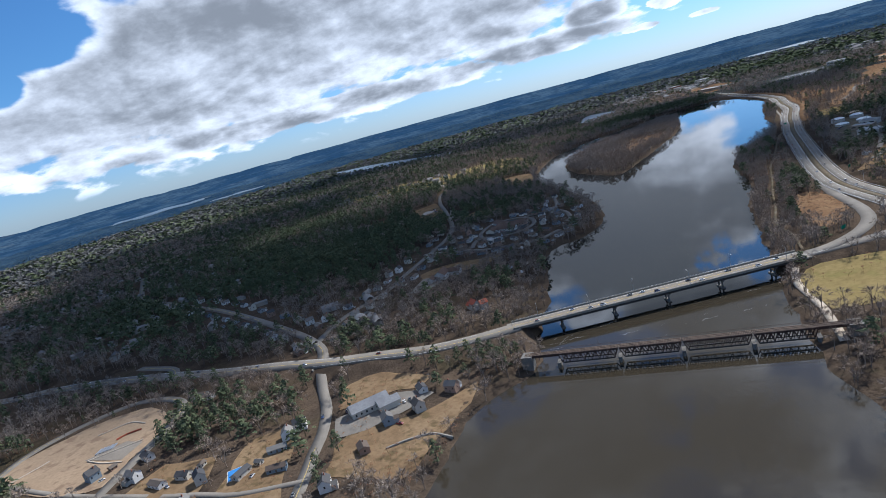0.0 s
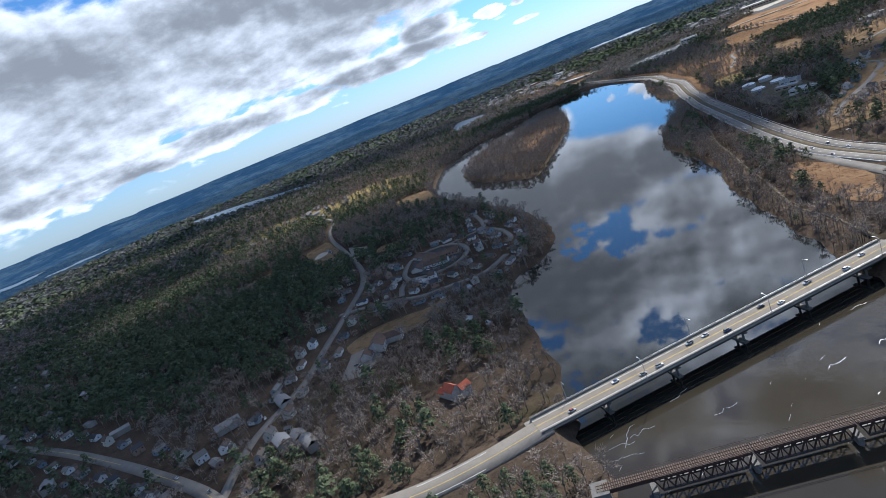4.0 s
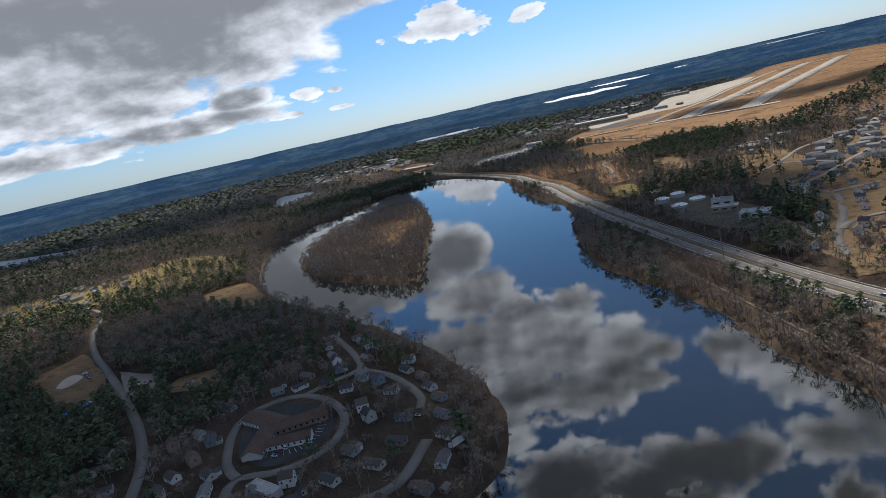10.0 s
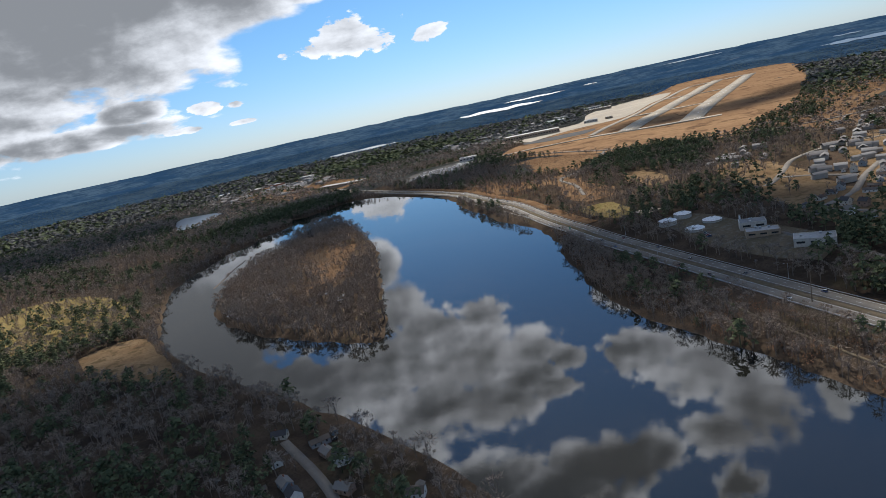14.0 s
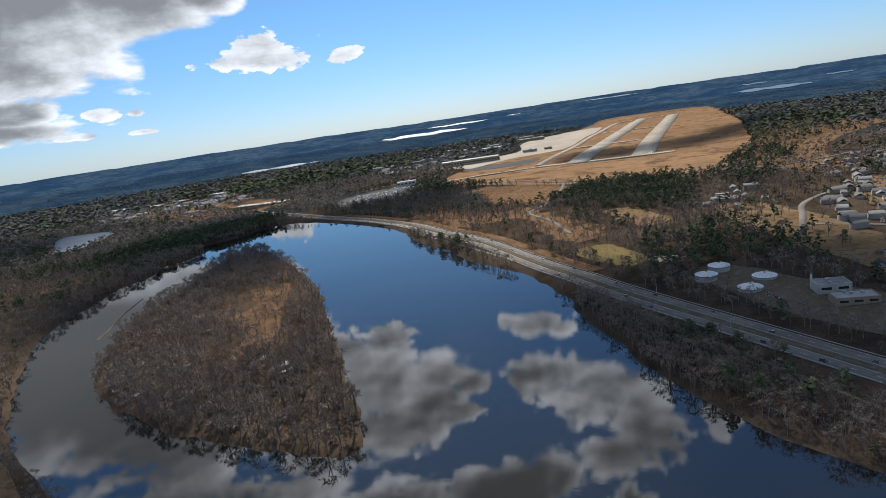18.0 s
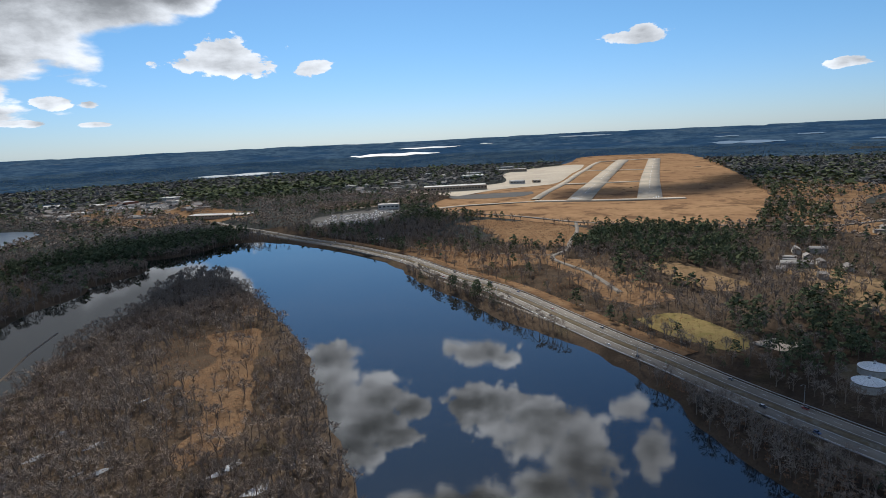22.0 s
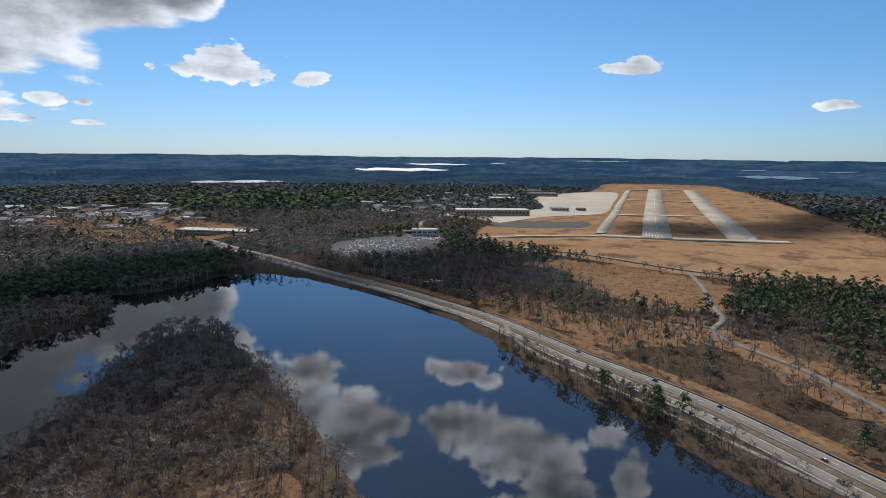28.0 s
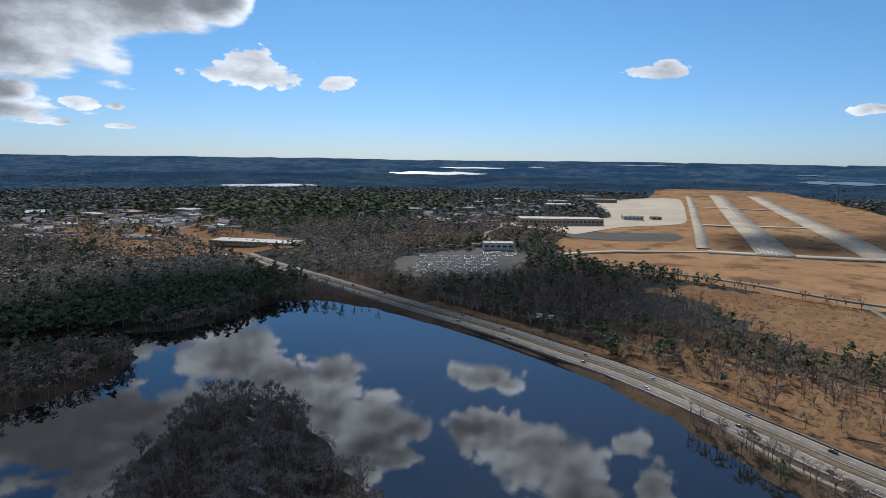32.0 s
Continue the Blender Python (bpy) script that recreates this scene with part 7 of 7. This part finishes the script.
# ---- highway furniture ----
hl = street_lamp(0, 0, -700, 0, 10)
c_us = curve(US_1, 1.0)
t_us = np.gradient(c_us, axis=0)
for k in range(470, 1500, 85):
    tx, ty = t_us[k] / np.linalg.norm(t_us[k])
    s = 13.4 if (k // 85) % 2 else -13.4
    x, y = c_us[k][0] + ty * s, c_us[k][1] - tx * s
    copy_thing(hl, pose(x, y, US_Z + 0.1, 0, 0, math.degrees(math.atan2(ty, tx)) + (90 if s > 0 else -90)))
for o in (*hl.children_recursive, hl):
    bpy.data.objects.remove(o)


def road_sign(x, y, turn_, w_, h_, z=None):
    ob = empty("road_sign", x, y, height1(x, y) if z is None else z, turn_, "large green highway sign on two posts", "road sign", "green road signs")
    for s in (-1, 1):
        part("post", boxes((s * w_ * 0.35 - 0.08, -0.08, -0.4, s * w_ * 0.35 + 0.08, 0.08, 2.0 + h_)), GALV, ob)
    panel = part("panel", boxes((-w_ / 2, 0.09, 2.0, w_ / 2, 0.15, 2.0 + h_)), SIGN_GREEN, ob)
    for k in range(3):
        part("lettering", boxes((-w_ * 0.38, 0.152, 2.0 + h_ * (0.2 + 0.25 * k), w_ * (0.1 + 0.12 * k), 0.16, 2.0 + h_ * (0.33 + 0.25 * k))), MARK_WHITE, panel)


road_sign(664, 1204, -60, 3.0, 2.2)
road_sign(233, 392, 20, 5.0, 2.4)
road_sign(345, 560, 25, 4.0, 2.4)
road_sign(468, 890, 20, 4.0, 2.4)
pole = empty("tall_pole", 352, 640, height1(352, 640), 0, "tall dark wooden pole beside the highway", "pole")
bm = bmesh.new()
tube(bm, 0.3, 0.16, -0.5, 19, 10)
part("shaft", bm, WOOD, pole)
part("cross_arm", boxes((-1.2, -0.08, 17.6, 1.2, 0.08, 17.8)), WOOD, pole)
for x, y in ((-97, 330), (-97, 300), (-98, 262), (-112, 418), (-148, 470), (-205, 545), (-66, 596), (-38, 660)):
    ob = empty("utility_pole", x, y, height1(x, y), cr.uniform(-20, 20), "slim wooden utility pole by the road", "utility pole", "poles along the road")
    bm = bmesh.new()
    tube(bm, 0.14, 0.1, -0.4, 8.5, 8)
    part("shaft", bm, WOOD, ob)
    part("cross_arm", boxes((-0.9, -0.05, 7.8, 0.9, 0.05, 7.95)), WOOD, ob)

# ---- small things on and by the water ----
boom = strip("log_boom", [(228, 1206), (252, 1236), (276, 1270), (310, 1310)], 2.0, WOOD, "line of drifted logs and debris in the channel", "log boom", lift=0.12, z=0.0, skirt=0.3, kind="", step=3)
# pale sheets: old ice, and pools with the sky's reflection as their colour
for k, (x, y, rx, ry) in enumerate(((196, 1076, 5, 3), (190, 1060, 3, 2), (192, 1040, 4, 2.5), (238, 1112, 4, 2), (242, 1082, 5, 1.8), (265, 1010, 9, 2.6), (262, 985, 7, 4), (258, 974, 4, 2), (486, 1386, 1.2, 4), (479, 1372, 1.4, 5), (470, 1360, 1.1, 4), (463, 1346, 1.3, 4), (457, 1337, 1.0, 3.5), (446, 1323, 1.4, 4), (436, 1306, 1.2, 4.5), (420, 1288, 1.5, 3), (232, 1056, 6, 1.6), (221, 1094, 5, 2), (226, 1062, 3, 1.2), (280, 1114, 4, 1.2),
                                    (10, 560, 3, 6), (22, 520, 3, 5), (30, 500, 2, 4), (40, 576, 2.5, 5), (92, 598, 6, 3))):
    bm = bmesh.new()
    ring = [bm.verts.new((rx * (1 + 0.3 * math.sin(3 * a + k)) * math.cos(a), ry * (1 + 0.3 * math.cos(2 * a + k)) * math.sin(a), 0)) for a in np.linspace(0, 6.283, 15)[:-1]]
    bm.faces.new(ring)
    r = bmesh.ops.extrude_face_region(bm, geom=bm.faces[:])
    bmesh.ops.translate(bm, verts=[v for v in r["geom"] if isinstance(v, bmesh.types.BMVert)], vec=(0, 0, 0.18))
    bmesh.ops.recalc_face_normals(bm, faces=bm.faces)
    me = bpy.data.meshes.new("ice_patch")
    bm.to_mesh(me)
    bm.free()
    me.materials.append(SNOW)
    ob = new("ice_patch", me)
    ob.location = (x, y, max(height1(x, y), 0.0) + 0.08)
    tagged(ob, "pale sheet for old ice and bright pools on flooded ground", "ice", "ice patches")
v, f = [], []
fr = random.Random(3)
for k in range(16):
    x, y = fr.gauss(95, 45), fr.gauss(325, 22)
    if y > 358 or not -30 < x < 160:
        continue
    a, l, w_ = fr.uniform(0.2, 0.7), fr.uniform(0.5, 2.2), fr.uniform(0.03, 0.10)
    n = len(v)
    for p, q in ((-1, -0.3), (-0.2, -1), (1, 0.2), (0.1, 1)):
        px, py = p * l, q * w_
        v.append((x + px * math.cos(a) - py * math.sin(a), y + px * math.sin(a) + py * math.cos(a), 0.02))
    f.append((n, n + 1, n + 2, n + 3))
for k in range(9):
    fx, fy, fa = fr.uniform(18, 150), fr.uniform(322, 356), fr.uniform(-0.5, 0.9)
    line = [(fx + 2.2 * q * math.cos(fa) + fr.uniform(-1.2, 1.2), fy + 2.2 * q * math.sin(fa) + fr.uniform(-1.2, 1.2)) for q in range(fr.randrange(4, 8))]
    strip("foam_streak", line, 0.16, SNOW, "thin white streak of foam on brown water", "foam", lift=0.03, z=0.0, skirt=0, kind="", step=1.0)
tagged(new("foam_flecks", mesh_of("foam_flecks", v, f, SNOW)), "white flecks of foam drifting below the bridges", "foam", kind="stuff")

# a small white jet on its plinth by the highway
jet = empty("display_aircraft", 712, 1346, height1(712, 1346) + 0.2, 60, "white aircraft displayed on a low plinth", "aircraft")
bm = bmesh.new()
shell(bm, [(-9, 0.2, 2.6, 3.2), (-6, 0.8, 2.0, 3.6), (4, 1.0, 1.8, 3.8), (8, 0.7, 2.1, 3.4), (10, 0.15, 2.5, 2.9)])
part("fuselage", bm, TANK_WHITE, jet)
bm = bmesh.new()
for s in (-1, 1):
    q = [bm.verts.new(p) for p in ((1.5, s * 0.7, 2.5), (-2.0, s * 0.7, 2.5), (-2.4, s * 9.0, 2.9), (-0.6, s * 9.0, 2.9))]
    bm.faces.new(q)
r = bmesh.ops.extrude_face_region(bm, geom=bm.faces[:])
bmesh.ops.translate(bm, verts=[v_ for v_ in r["geom"] if isinstance(v_, bmesh.types.BMVert)], vec=(0, 0, 0.25))
part("wing", bm, TANK_WHITE, jet)
part("tail_fin", boxes((-9.2, -0.12, 3.0, -7.0, 0.12, 6.2)), TANK_WHITE, jet)
part("tailplane", boxes((-9.0, -3.2, 3.1, -7.4, 3.2, 3.3)), TANK_WHITE, jet)
part("plinth", boxes((-1.0, -0.6, -0.4, 1.0, 0.6, 2.0)), CONCRETE, jet)

# blue sheet spread on the dry field, and the bays of the care home's car park
tarp = empty("ground_sheet", -58, 848, height1(-58, 848) + 0.35, 25, "bright blue sheet spread on a dry field", "ground sheet")
part("sheet", boxes((-11, -3, 0, 11, 3, 0.12)), BLUE_TARP, tarp)
for x_ in (-10.6, 10.6):
    part("sandbag", boxes((x_ - 0.3, -2.6, 0.124, x_ + 0.3, 2.6, 0.4)), SAND, tarp)
for k in range(18):
    a = 3.6 + k * 0.13
    c_, s_ = math.cos(a), math.sin(a)
    strip("bay_line", [(37 + 18.5 * c_, 682 + 26 * s_), (37 + 22.5 * c_, 682 + 31 * s_)], 0.22, MARK_WHITE, "white painted bay line on dark asphalt", "bay line", lift=0.34, skirt=0, step=2.0)

# blue pool cover and low wall by the houses
pool = empty("covered_pool", -143, 268, height1(-143, 268) + 0.2, 20, "swimming pool under a bright blue cover", "pool")
part("rim", boxes((-3.6, -5.6, -0.4, 3.6, 5.6, 0.25)), WALL_PALE, pool)
part("cover", boxes((-3.1, -5.1, 0.254, 3.1, 5.1, 0.34)), BLUE_TARP, pool)
strip("stone_wall", [(-66, 262), (-56, 266), (-44, 268), (-34, 262)], 1.0, CONCRETE, "low pale retaining wall on the bank", "wall", lift=1.0, skirt=1.6, step=3)

# ---- the nearest trees, one by one ----
def big_tree(kind, seed):
    pieces = unit_tree(kind, 420 if kind == "bare" else 300, seed, 0.014)
    label = "leafless winter tree with a spreading fine crown" if kind == "bare" else "dark green pine with ragged drooping boughs"
    ob = empty("bare_tree" if kind == "bare" else "pine_tree", 0, 0, -800, 0, label, "tree", "bare trees on the banks" if kind == "bare" else "pines near the road")
    bm = bmesh.new()
    tube(bm, 0.022, 0.006, -0.04, 0.8, 7)
    part("trunk", bm, BARK, ob)
    v = pieces[3:].reshape(-1, 3)
    crown = new("crown", mesh_of("crown", v, np.arange(len(v)).reshape(-1, 3), TWIGS if kind == "bare" else NEEDLES))
    crown.parent = ob
    return ob


protos = {"bare": [big_tree("bare", 900 + k) for k in range(5)], "pine": [big_tree("pine", 950 + k) for k in range(4)]}
for kind, x, y, s, turn_ in SINGLE:
    o = protos[kind][int(abs(x * 13 + y * 7)) % len(protos[kind])]
    m = pose(x, y, height1(x, y) - 0.1, 0, 0, turn_) @ Matrix.Diagonal((s * 1.05, s * 1.05, s, 1) if kind == "bare" else (s * 0.88, s * 0.88, s, 1))
    t_ = copy_thing(o, pose(0, 0, 0))
    t_.matrix_basis = m
for group in protos.values():
    for p in group:
        for o in (*p.children_recursive, p):
            bpy.data.objects.remove(o)
